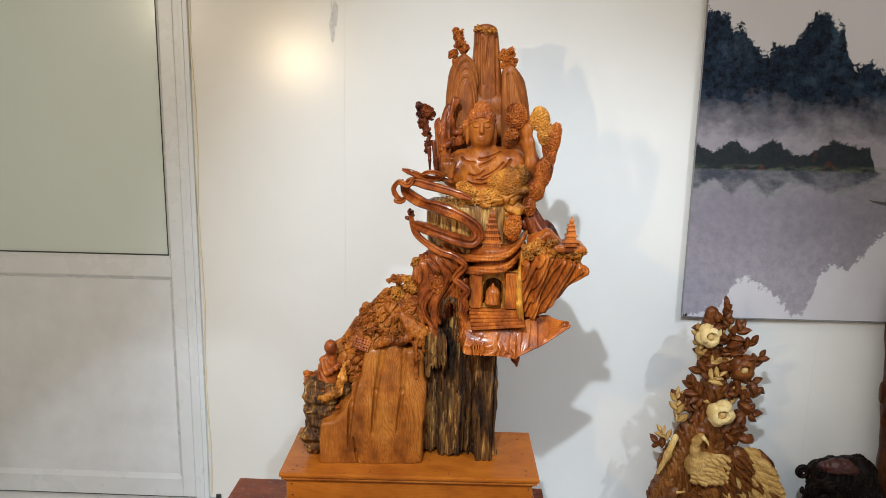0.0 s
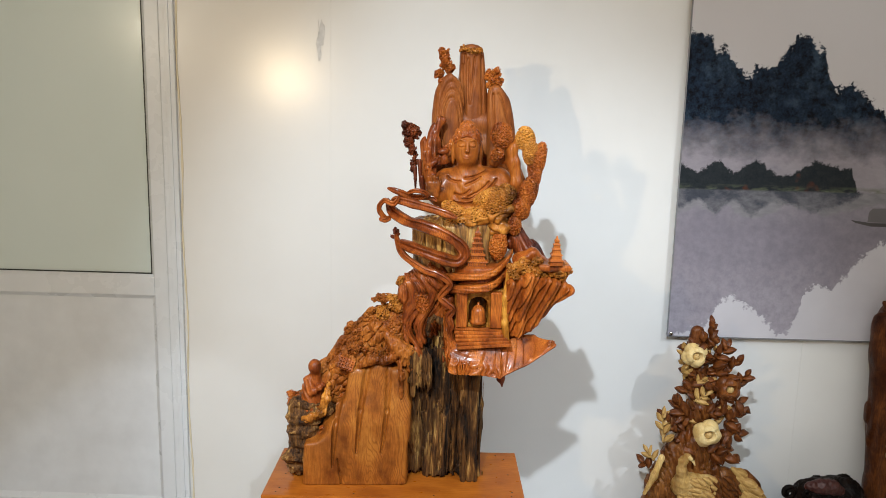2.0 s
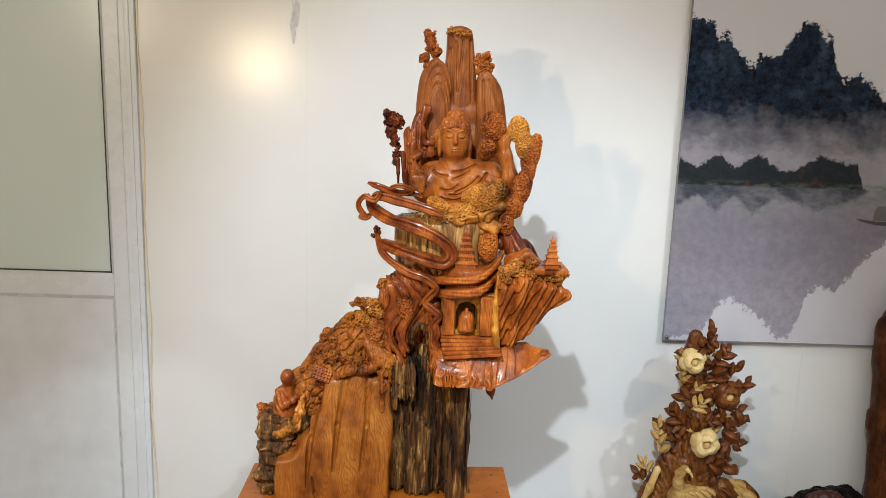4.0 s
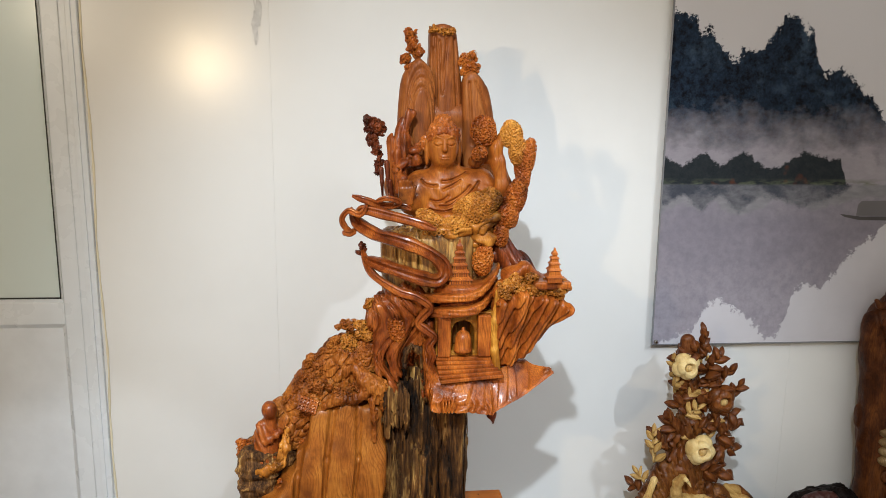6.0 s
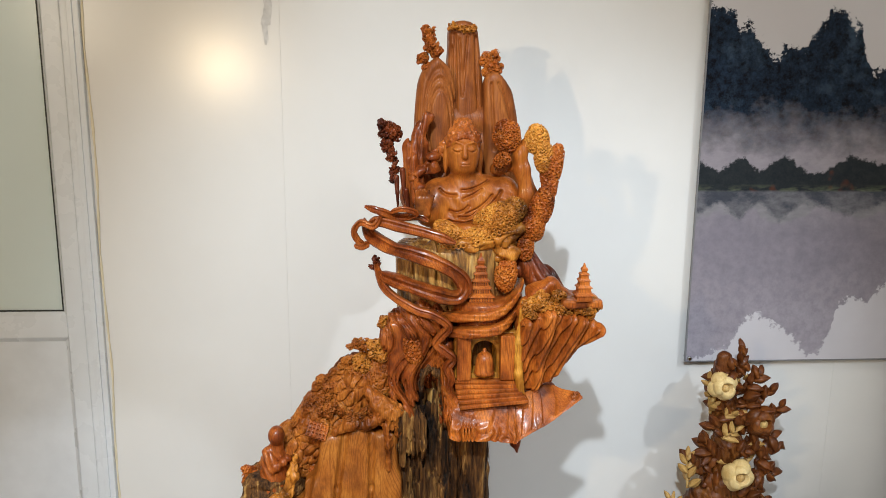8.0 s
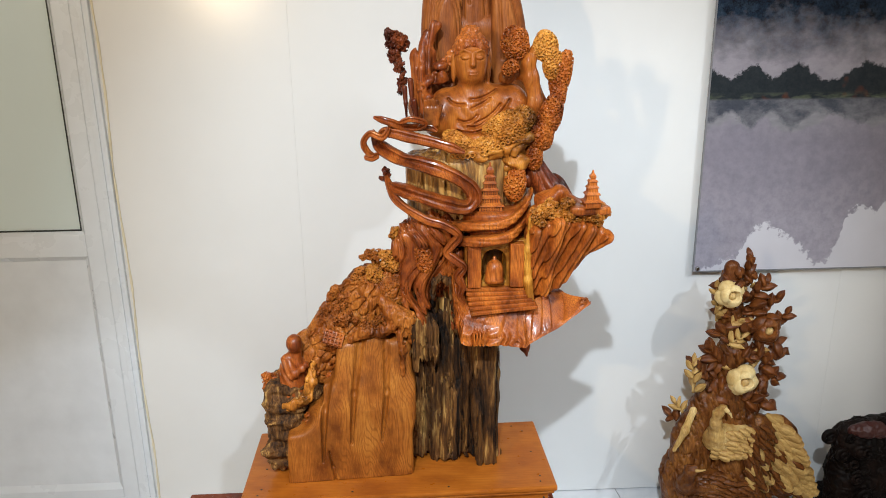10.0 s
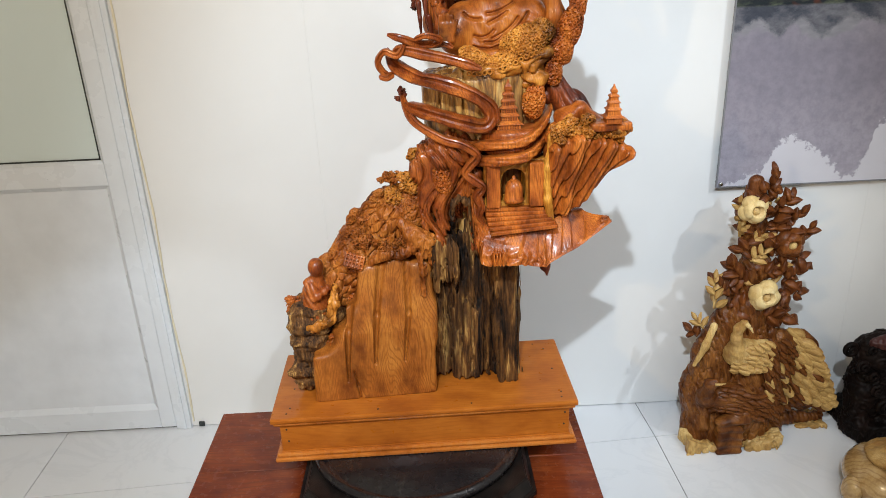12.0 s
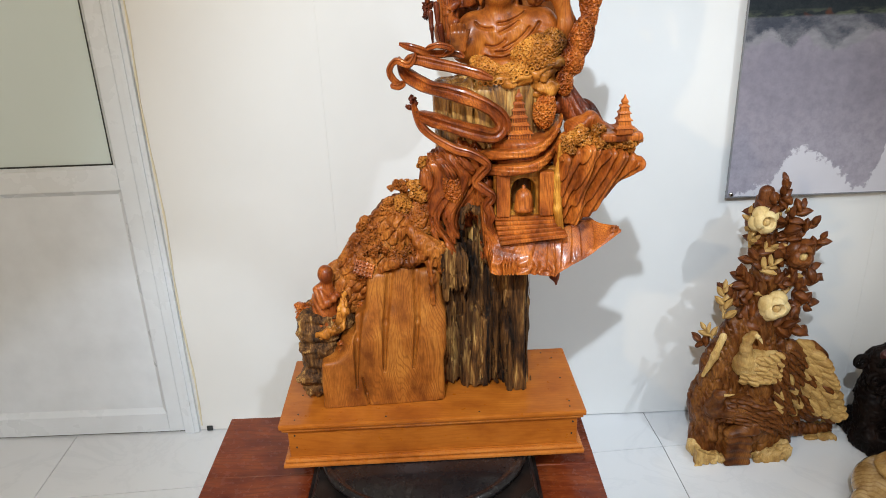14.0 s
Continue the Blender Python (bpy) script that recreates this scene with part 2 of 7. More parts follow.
def tile_marble():
    k = Nodes("floor_tile_white")
    a = k.noise(k.place((1, 1, 1)), 3.0, 6, 0.6, 1.2)
    vein = k.ramp(k.math("ABSOLUTE", k.math("SUBTRACT", a, 0.5)), (0.0, 1.0), (0.035, 0.0))
    dirt = k.ramp(k.noise(k.place(), 60.0, 5, 0.7), (0.68, 0.0), (0.8, 0.5))
    col = k.mix(k.math("MULTIPLY", vein, 0.18), (0.70, 0.71, 0.72), (0.50, 0.52, 0.54))
    col = k.mix(k.math("MULTIPLY", dirt, 0.35), col, (0.42, 0.40, 0.37))
    col = k.mix(k.math("MULTIPLY", k.random(), 0.12), col, (0.62, 0.63, 0.65))
    k.shade(Base_Color=col, Roughness=k.math("ADD", k.math("MULTIPLY", a, 0.12), 0.10), Coat_Weight=0.3, Coat_Roughness=0.08)
    return k.mat


TILE = tile_marble()


# ---- mesh helpers ----
ORIGIN = {}


def thing(name, base, label, category, group="", kind=""):
    ob = new(name)
    ob.location = base
    ob.empty_display_size = 0.05
    ORIGIN[ob.name] = Vector(base)
    return tagged(ob, label, category, group, kind)


def finish(name, me, material, parent=None, label="", smooth=True, at=None):
    """Links a mesh whose points are in world places, under a thing or a part, or at the top."""
    me.materials.append(material)
    if smooth:
        me.polygons.foreach_set("use_smooth", [True] * len(me.polygons))
    if parent is None:
        base = Vector(at or (0, 0, 0))
    else:
        base = ORIGIN[parent.name]
    if base.length:
        me.transform(Matrix.Translation(-base))
    ob = new(name, me)
    if parent is not None:
        ob.parent = parent
    else:
        ob.location = base
    ORIGIN[ob.name] = base
    if label:
        ob["label"] = label
    return ob


def part(name, bm, material, parent=None, label="", smooth=False, at=None):
    bmesh.ops.recalc_face_normals(bm, faces=bm.faces)
    me = bpy.data.meshes.new(name)
    bm.to_mesh(me)
    bm.free()
    return finish(name, me, material, parent, label, smooth, at)


def box_bm(x0, x1, y0, y1, z0, z1, bevel=0.0, bm=None, segments=2):
    bm = bm or bmesh.new()
    vs = bmesh.ops.create_cube(bm, size=1.0)["verts"]
    for v in vs:
        v.co = Vector((x0 + (v.co.x + 0.5) * (x1 - x0), y0 + (v.co.y + 0.5) * (y1 - y0), z0 + (v.co.z + 0.5) * (z1 - z0)))
    if bevel:
        edges = list({e for v in vs for e in v.link_edges})
        bmesh.ops.bevel(bm, geom=edges, offset=bevel, segments=segments, affect="EDGES", profile=0.6)
    return bm


def mesh_from(verts, faces, name="mesh"):
    me = bpy.data.meshes.new(name)
    me.from_pydata([tuple(v) for v in verts], [], [tuple(int(i) for i in f) for f in faces])
    me.update()
    return me


def revolve(profile, centre, segments=32, turn=0.0):
    """A solid of revolution about z through centre; profile: (radius, height), from bottom to top."""
    bm = bmesh.new()
    rings = []
    for r, h in profile:
        rings.append([bm.verts.new((centre[0] + r * math.cos(turn + 2 * math.pi * i / segments), centre[1] + r * math.sin(turn + 2 * math.pi * i / segments), centre[2] + h)) for i in range(segments)])
    for a, b in zip(rings, rings[1:]):
        for i in range(segments):
            j = (i + 1) % segments
            bm.faces.new((a[i], a[j], b[j], b[i]))
    bm.faces.new(rings[0][::-1])
    bm.faces.new(rings[-1])
    return bm


# ---- carving by distance fields ----
TABLE = np.random.default_rng(11).random((32768, 3)).astype(np.float32)


def lattice(i, j, k):
    return ((i * 73856093) ^ (j * 19349663) ^ (k * 83492791)) & 32767


def vnoise(P, freq, seed=0):
    """Smooth value noise, -1 to 1; freq per axis, in cycles a metre."""
    Q = P * np.asarray(freq, float) + seed * 7.31
    I = np.floor(Q)
    F = (Q - I).astype(np.float32)
    F = F * F * (3 - 2 * F)
    I = I.astype(np.int64)
    A = (I[:, 0] * 73856093, (I[:, 0] + 1) * 73856093)
    B = (I[:, 1] * 19349663, (I[:, 1] + 1) * 19349663)
    C = (I[:, 2] * 83492791, (I[:, 2] + 1) * 83492791)
    W = TABLE[:, seed % 3]
    x, y, z = F[:, 0], F[:, 1], F[:, 2]
    def line(b, c):
        bc = b ^ c
        u = W[(A[0] ^ bc) & 32767]
        return u + (W[(A[1] ^ bc) & 32767] - u) * x
    p = line(B[0], C[0])
    p = p + (line(B[1], C[0]) - p) * y
    q = line(B[0], C[1])
    q = q + (line(B[1], C[1]) - q) * y
    return (p + (q - p) * z) * 2.0 - 1.0


def fnoise(P, freq, seed=0, octaves=3):
    out, amp = 0, 1.0
    for o in range(octaves):
        out = out + amp * vnoise(P, np.asarray(freq, float) * 2**o, seed + o)
        amp *= 0.5
    return out


def worley(P, cell, seed=0, jitter=1.0):
    """Distances to the nearest and second nearest scattered point, in cells."""
    Q = P / np.asarray(cell, float) + seed * 3.7
    I = np.floor(Q)
    F = (Q - I).astype(np.float32)
    I = I.astype(np.int64)
    d1 = np.full(len(P), 9.0, np.float32)
    d2 = np.full(len(P), 9.0, np.float32)
    for dx in (-1, 0, 1):
        for dy in (-1, 0, 1):
            ij = ((I[:, 0] + dx) * 73856093) ^ ((I[:, 1] + dy) * 19349663)
            for dz in (-1, 0, 1):
                R = TABLE[(ij ^ ((I[:, 2] + dz) * 83492791)) & 32767]
                if jitter < 1:
                    R = 0.5 + (R - 0.5) * jitter
                d = (R[:, 0] + dx - F[:, 0]) ** 2 + (R[:, 1] + dy - F[:, 1]) ** 2 + (R[:, 2] + dz - F[:, 2]) ** 2
                d2 = np.minimum(d2, np.maximum(d1, d))
                d1 = np.minimum(d1, d)
    return np.sqrt(d1), np.sqrt(d2)


def smin(a, b, k):
    h = np.clip(0.5 + 0.5 * (b - a) / k, 0, 1)
    return b + (a - b) * h - k * h * (1 - h)


def cut(a, b, k):
    return -smin(-a, b, k)


def ell(P, c, r):
    q = P - np.asarray(c, float)
    r = np.asarray(r, float)
    k0 = np.linalg.norm(q / r, axis=1)
    k1 = np.linalg.norm(q / (r * r), axis=1) + 1e-9
    return k0 * (k0 - 1) / k1


def cap(P, a, b, ra, rb=None, squash=(1, 1, 1)):
    rb = ra if rb is None else rb
    s = np.asarray(squash, float)
    a, b, Q = np.asarray(a, float) / s, np.asarray(b, float) / s, P / s
    ab = b - a
    t = np.clip((Q - a) @ ab / (ab @ ab + 1e-12), 0, 1)
    return np.linalg.norm(Q - a - t[:, None] * ab, axis=1) - (ra + (rb - ra) * t)


def rbox(P, c, half, r=0.005):
    q = np.abs(P - np.asarray(c, float)) - (np.asarray(half, float) - r)
    return np.linalg.norm(np.maximum(q, 0), axis=1) + np.minimum(q.max(axis=1), 0) - r


def ecyl(P, c, rx, ry, hz, r=0.004):
    q = P - np.asarray(c, float)
    rad = (np.sqrt((q[:, 0] / rx) ** 2 + (q[:, 1] / ry) ** 2) - 1) * min(rx, ry)
    d = np.stack([rad + r, np.abs(q[:, 2]) - hz + r], 1)
    return np.minimum(d.max(axis=1), 0) + np.linalg.norm(np.maximum(d, 0), axis=1) - r


def chain(P, pts, k=0.006, squash=(1, 1, 1)):
    """A tapering limb through (x, y, z, radius)."""
    d = None
    for a, b in zip(pts, pts[1:]):
        c = cap(P, a[:3], b[:3], a[3], b[3], squash)
        d = c if d is None else smin(d, c, k)
    return d


def many(ds, k):
    out = ds[0]
    for d in ds[1:]:
        out = smin(out, d, k)
    return out


def nets(field, lo, hi, h, reach):
    """A surface-net mesh of the zero level of a field on a grid of step h."""
    axes = [np.arange(lo[i] - 2 * h, hi[i] + 3 * h, h) for i in range(3)]
    n = [len(a) for a in axes]
    # only blocks that the surface may cross are worked out in full
    B = 6
    nb = [-(-k // B) for k in n]
    ci = np.stack(np.meshgrid(*[np.arange(k) for k in nb], indexing="ij"), -1).reshape(-1, 3)
    start = np.array([a[0] for a in axes])
    rough = field(start + (ci * B + (B - 1) / 2) * h)
    live = np.abs(rough) < 1.9 * B * h + reach
    V = np.repeat(np.repeat(np.repeat(rough.reshape(nb), B, 0), B, 1), B, 2)
    sub = np.stack(np.meshgrid(*[np.arange(B)] * 3, indexing="ij"), -1).reshape(-1, 3)
    at = ci[live]
    for s in range(0, len(at), 1500):
        idx = (at[s:s + 1500, None, :] * B + sub[None]).reshape(-1, 3)
        V[idx[:, 0], idx[:, 1], idx[:, 2]] = field(start + idx * h)
    V = V[:n[0], :n[1], :n[2]].copy()
    for ax in range(3):
        edge = [slice(None)] * 3
        for side in (0, -1):
            edge[ax] = side
            V[tuple(edge)] = np.maximum(V[tuple(edge)], h)
    S = V < 0
    m = [k - 1 for k in n]
    acc, cnt = np.zeros((*m, 3)), np.zeros(m)
    for ax in range(3):
        u, w = [(1, 2), (0, 2), (0, 1)][ax]
        for du in (0, 1):
            for dw in (0, 1):
                off = [0, 0, 0]
                off[u], off[w] = du, dw
                a = tuple(slice(off[i], off[i] + m[i]) for i in range(3))
                off[ax] = 1
                b = tuple(slice(off[i], off[i] + m[i]) for i in range(3))
                hit = S[a] != S[b]
                va, vb = V[a][hit], V[b][hit]
                p = np.zeros((len(va), 3))
                p[:, u], p[:, w], p[:, ax] = du, dw, va / (va - vb)
                acc[hit] += p
                cnt[hit] += 1
    live = cnt > 0
    ids = np.full(m, -1, np.int64)
    ids[live] = np.arange(live.sum())
    cell = np.argwhere(live)
    verts = (cell + acc[live] / cnt[live][:, None]) * h + np.array([a[0] for a in axes])
    faces = []
    for ax in range(3):
        u, w = [(1, 2), (2, 0), (0, 1)][ax]
        a = [slice(1, m[i]) for i in range(3)]
        a[ax] = slice(0, m[ax])
        b = list(a)
        b[ax] = slice(1, m[ax] + 1)
        s0, s1 = S[tuple(a)], S[tuple(b)]
        at = np.argwhere(s0 != s1)
        if not len(at):
            continue
        up = s0[s0 != s1]
        at = at + np.array([0 if i == ax else 1 for i in range(3)])
        eu, ew = np.eye(3, dtype=int)[u], np.eye(3, dtype=int)[w]
        q = np.stack([ids[tuple((at - x).T)] for x in (eu + ew, ew, 0 * eu, eu)], 1)
        q[~up] = q[~up][:, ::-1]
        faces.append(q)
    return verts, np.concatenate(faces)


def solid(name, base, lo, hi, h, material, parent=None, label="", relief=None, depth=0.006, at=None, ease=0):
    """A carved piece: base is its distance field, relief the height of the carving on it."""
    def field(P):
        d = base(P)
        if relief is not None:
            near = np.abs(d) < depth + 3 * h
            if near.any():
                d = d.copy()
                d[near] -= relief(P[near])
        return d
    verts, faces = nets(field, lo, hi, h, depth)
    me = bpy.data.meshes.new(name)
    me.vertices.add(len(verts))
    me.vertices.foreach_set("co", verts.astype(np.float32).ravel())
    me.loops.add(len(faces) * 4)
    me.loops.foreach_set("vertex_index", faces.astype(np.int32).ravel())
    me.polygons.add(len(faces))
    me.polygons.foreach_set("loop_start", np.arange(0, len(faces) * 4, 4, dtype=np.int32))
    me.update(calc_edges=True)
    return finish(name, me, material, parent, label, True, at)


def smoothline(pts, steps=8):
    """A smooth line through points."""
    P = [Vector(p) for p in pts]
    P = [P[0] * 2 - P[1]] + P + [P[-1] * 2 - P[-2]]
    out = []
    for i in range(1, len(P) - 2):
        for s in range(steps):
            t = s / steps
            a, b, c, d = P[i - 1], P[i], P[i + 1], P[i + 2]
            out.append(0.5 * (2 * b + (c - a) * t + (2 * a - 5 * b + 4 * c - d) * t * t + (3 * b - a - 3 * c + d) * t**3))
    out.append(P[-2])
    return out


def ribbon(name, pts, width, thick, material, parent, label="", face=(0, -1, 0), groove=0.25, taper=True):
    """A carved band swept along points, with a hollowed front."""
    line = smoothline(pts, 9)
    face = Vector(face).normalized()
    prof = [(-0.5, 0.0), (-0.47, 0.26), (-0.38, 0.42), (-0.27, 0.46), (-0.17, 0.42 - groove * 0.5), (-0.04, 0.48 - groove), (0.10, 0.42 - groove * 0.5), (0.22, 0.47), (0.34, 0.46), (0.44, 0.30), (0.5, 0.0), (0.40, -0.45), (0.0, -0.5), (-0.40, -0.45)]
    bm = bmesh.new()
    rings = []
    n = len(line)
    for i, p in enumerate(line):
        t = (line[min(i + 1, n - 1)] - line[max(i - 1, 0)]).normalized()
        side = t.cross(face).normalized()
        out = side.cross(t).normalized()
        e = min(i, n - 1 - i) / n
        s = (0.35 + 0.65 * min(1, e * 8)) if taper else 1
        wob = 1 + 0.07 * math.sin(i * 0.31 + len(name)) + 0.03 * math.sin(i * 0.83)
        rings.append([bm.verts.new(p + side * (a * width * s * wob) + out * (b * thick * s)) for a, b in prof])
    m = len(prof)
    for a, b in zip(rings, rings[1:]):
        for i in range(m):
            bm.faces.new((a[i], a[(i + 1) % m], b[(i + 1) % m], b[i]))
    bm.faces.new(rings[0])
    bm.faces.new(rings[-1][::-1])
    ob = part(name, bm, material, parent, label, smooth=True)
    ob.data.set_sharp_from_angle(angle=radians(32))
    return ob


# ---- the room ----
WALL_Y = 2.6
LEFT, RIGHT, BACK, TOP = -2.4, 2.6, -2.4, 2.8
DOOR_X0, DOOR_X1, DOOR_TOP = -1.60, -0.690, 2.10


def room():
    bm = box_bm(LEFT - 0.1, DOOR_X0, WALL_Y + 0.012, WALL_Y + 0.10, 0, TOP)
    box_bm(DOOR_X1, RIGHT + 0.1, WALL_Y + 0.012, WALL_Y + 0.10, 0, TOP, bm=bm)
    box_bm(DOOR_X0, DOOR_X1, WALL_Y + 0.012, WALL_Y + 0.10, DOOR_TOP, TOP, bm=bm)
    wall = tagged(part("wall_north", bm, WALL_PAINT, smooth=False), "white sandwich-panel wall with fine vertical seams", "wall", kind="structure")
    for x0, x1, z0 in ((LEFT, DOOR_X0, 0.003), (DOOR_X0 + 0.001, DOOR_X1 - 0.001, DOOR_TOP + 0.002), (DOOR_X1, -0.20456, 0.003), (-0.20444, 1.33994, 0.003), (1.34006, RIGHT, 0.003)):
        part("wall_panel", box_bm(x0, x1, WALL_Y, WALL_Y + 0.012, z0, TOP, 0.0005, segments=1), WALL_PAINT, wall)
    for name, b in (("wall_west", (LEFT - 0.1, LEFT, BACK, WALL_Y, 0, TOP)), ("wall_east", (RIGHT, RIGHT + 0.1, BACK, WALL_Y, 0, TOP)), ("wall_south", (LEFT - 0.1, RIGHT + 0.1, BACK - 0.1, BACK, 0, TOP))):
        tagged(part(name, box_bm(*b), PLAIN_WALL), "plain white painted wall", "wall", kind="structure")
    tagged(part("ceiling", box_bm(LEFT - 0.1, RIGHT + 0.1, BACK - 0.1, WALL_Y + 0.1, TOP, TOP + 0.1), CEILING), "plain white ceiling", "ceiling", kind="structure")
    # closing wall behind the door
    tagged(part("wall_passage", box_bm(DOOR_X0 - 0.2, DOOR_X1 + 0.2, WALL_Y + 0.5, WALL_Y + 0.55, 0, TOP), PLAIN_WALL), "plain wall of the passage behind the door", "wall", kind="structure")
    # sealant line between jamb and wall
    line = smoothline([(-0.683 + 0.004 * math.sin(i * 1.9), WALL_Y - 0.001, 0.02 + i * 0.17) for i in range(13)], 6)
    bm = bmesh.new()
    rows = []
    for i, p in enumerate(line):
        w = 0.0022 + 0.0016 * math.sin(i * 0.7) ** 2
        rows.append([bm.verts.new(p + Vector((w * c, -0.0025 * s, 0))) for c, s in ((-1, 0), (-0.6, 0.8), (0, 1), (0.6, 0.8), (1, 0))])
    for a, b in zip(rows, rows[1:]):
        for i in range(4):
            bm.faces.new((a[i], a[i + 1], b[i + 1], b[i]))
    tagged(part("sealant_trim", bm, CAULK, smooth=True), "uneven yellowed sealant bead beside the door jamb", "trim", kind="structure")
    # scuffed patch where the paint has lifted, beside the seam
    rng = random.Random(5)
    bm = bmesh.new()
    ring = []
    for i in range(28):
        a = 2 * math.pi * i / 28
        k = rng.uniform(0.55, 1.05)
        ring.append(bm.verts.new((-0.238 + 0.014 * k * math.cos(a) + 0.004 * math.sin(3 * a), WALL_Y - 0.0006, 1.625 + 0.070 * k * math.sin(a))))
    bm.faces.new(ring)
    tagged(part("wall_scuff", bm, painted("scuffed_paint", (0.65, 0.64, 0.62), 0.6, 0.12, bump=0.3, scale=60)), "grey scuffed patch of lifted paint on the wall", "trim", kind="structure")
    # broken corner at the foot of the wall
    bm = box_bm(-0.668, -0.650, WALL_Y - 0.006, WALL_Y, 0.002, 0.018, 0.002)
    tagged(part("wall_chip", bm, GASKET), "small dark chip at the foot of the wall", "trim", kind="structure")


def door():
    d = thing("door_1", (-1.14, WALL_Y, 0.0), "white plastic door, closed, with frosted glass and lower panel", "door", kind="structure")
    # jambs and head
    for x0, x1 in ((DOOR_X0, DOOR_X0 + 0.048), (DOOR_X1 - 0.046, DOOR_X1)):
        part("jamb", box_bm(x0, x1, WALL_Y - 0.012, WALL_Y + 0.06, 0.0, DOOR_TOP, 0.003), UPVC, d)
        part("jamb_bead", box_bm(x0 + 0.018, x1 - 0.014, WALL_Y - 0.016, WALL_Y - 0.011, 0.0, DOOR_TOP - 0.03, 0.002), UPVC, d)
    part("head", box_bm(DOOR_X0 + 0.048, DOOR_X1 - 0.046, WALL_Y - 0.012, WALL_Y + 0.06, DOOR_TOP - 0.046, DOOR_TOP, 0.003), UPVC, d)
    a, b, top = DOOR_X0 + 0.050, DOOR_X1 - 0.048, DOOR_TOP - 0.05
    f0, f1 = WALL_Y - 0.006, WALL_Y + 0.036
    px0, px1 = a + 0.046, b - 0.046
    for x0, x1 in ((a, px0), (px1, b)):
        part("stile", box_bm(x0, x1, f0, f1, 0.006, top, 0.003), UPVC, d)
    for z0, z1 in ((0.006, 0.072), (0.800, 0.862), (top - 0.055, top)):
        part("rail", box_bm(px0, px1, f0, f1, z0, z1, 0.002), UPVC, d)
    part("lower_panel", box_bm(px0, px1, f0 + 0.016, f0 + 0.03, 0.072, 0.800), UPVC_PANEL, d)
    pane = part("pane", box_bm(px0, px1, f0 + 0.012, f0 + 0.018, 0.862, top - 0.055), FROSTED, d, "pale green frosted glass")
    # sloped beads round the panel, and dark gaskets with beads round the glass
    def slope(name, x0, x1, z0, z1, inner, depth, mat):
        bm = bmesh.new()
        o = [bm.verts.new((x, f0 + 0.0005, z)) for x, z in ((x0, z0), (x1, z0), (x1, z1), (x0, z1))]
        i = [bm.verts.new((x, f0 + depth, z)) for x, z in ((x0 + inner, z0 + inner), (x1 - inner, z0 + inner), (x1 - inner, z1 - inner), (x0 + inner, z1 - inner))]
        for k in range(4):
            bm.faces.new((o[k], o[(k + 1) % 4], i[(k + 1) % 4], i[k]))
        return part(name, bm, mat, d)
    slope("panel_bead", px0, px1, 0.072, 0.800, 0.014, 0.0155, UPVC)
    slope("glass_bead", px0, px1, 0.862, top - 0.055, 0.009, 0.009, UPVC)
    g = 0.009
    bm = bmesh.new()
    z0, z1 = 0.862 + g, top - 0.055 - g
    for q in ((px0 + g, px1 - g, z0, z0 + 0.0035), (px0 + g, px1 - g, z1 - 0.003, z1), (px0 + g, px0 + g + 0.003, z0, z1), (px1 - g - 0.0028, px1 - g, z0, z1)):
        box_bm(q[0], q[1], f0 + 0.007, f0 + 0.0118, q[2], q[3], bm=bm)
    part("gasket", bm, GASKET, d, "black rubber gasket")
    for x, z in ((-0.945, 0.824), (-1.32, 0.826)):
        part("screw_cap", revolve([(0.0028, -0.001), (0.0028, 0.001)], (0, 0, 0), 12), UPVC_PANEL, d)
        ob = scene.collection.objects[-1]
        ob.matrix_basis = Matrix.Translation(Vector((x, f0 - 0.0004, z)) - ORIGIN[d.name]) @ pose(0, 0, 0, 90) @ Matrix.Translation(ORIGIN[d.name])
    # near-black strip painted in for the shade under the door leaf
    part("threshold_gap", box_bm(a, b, f0 + 0.006, f1, 0.001, 0.006), GAP_SHADE, d)


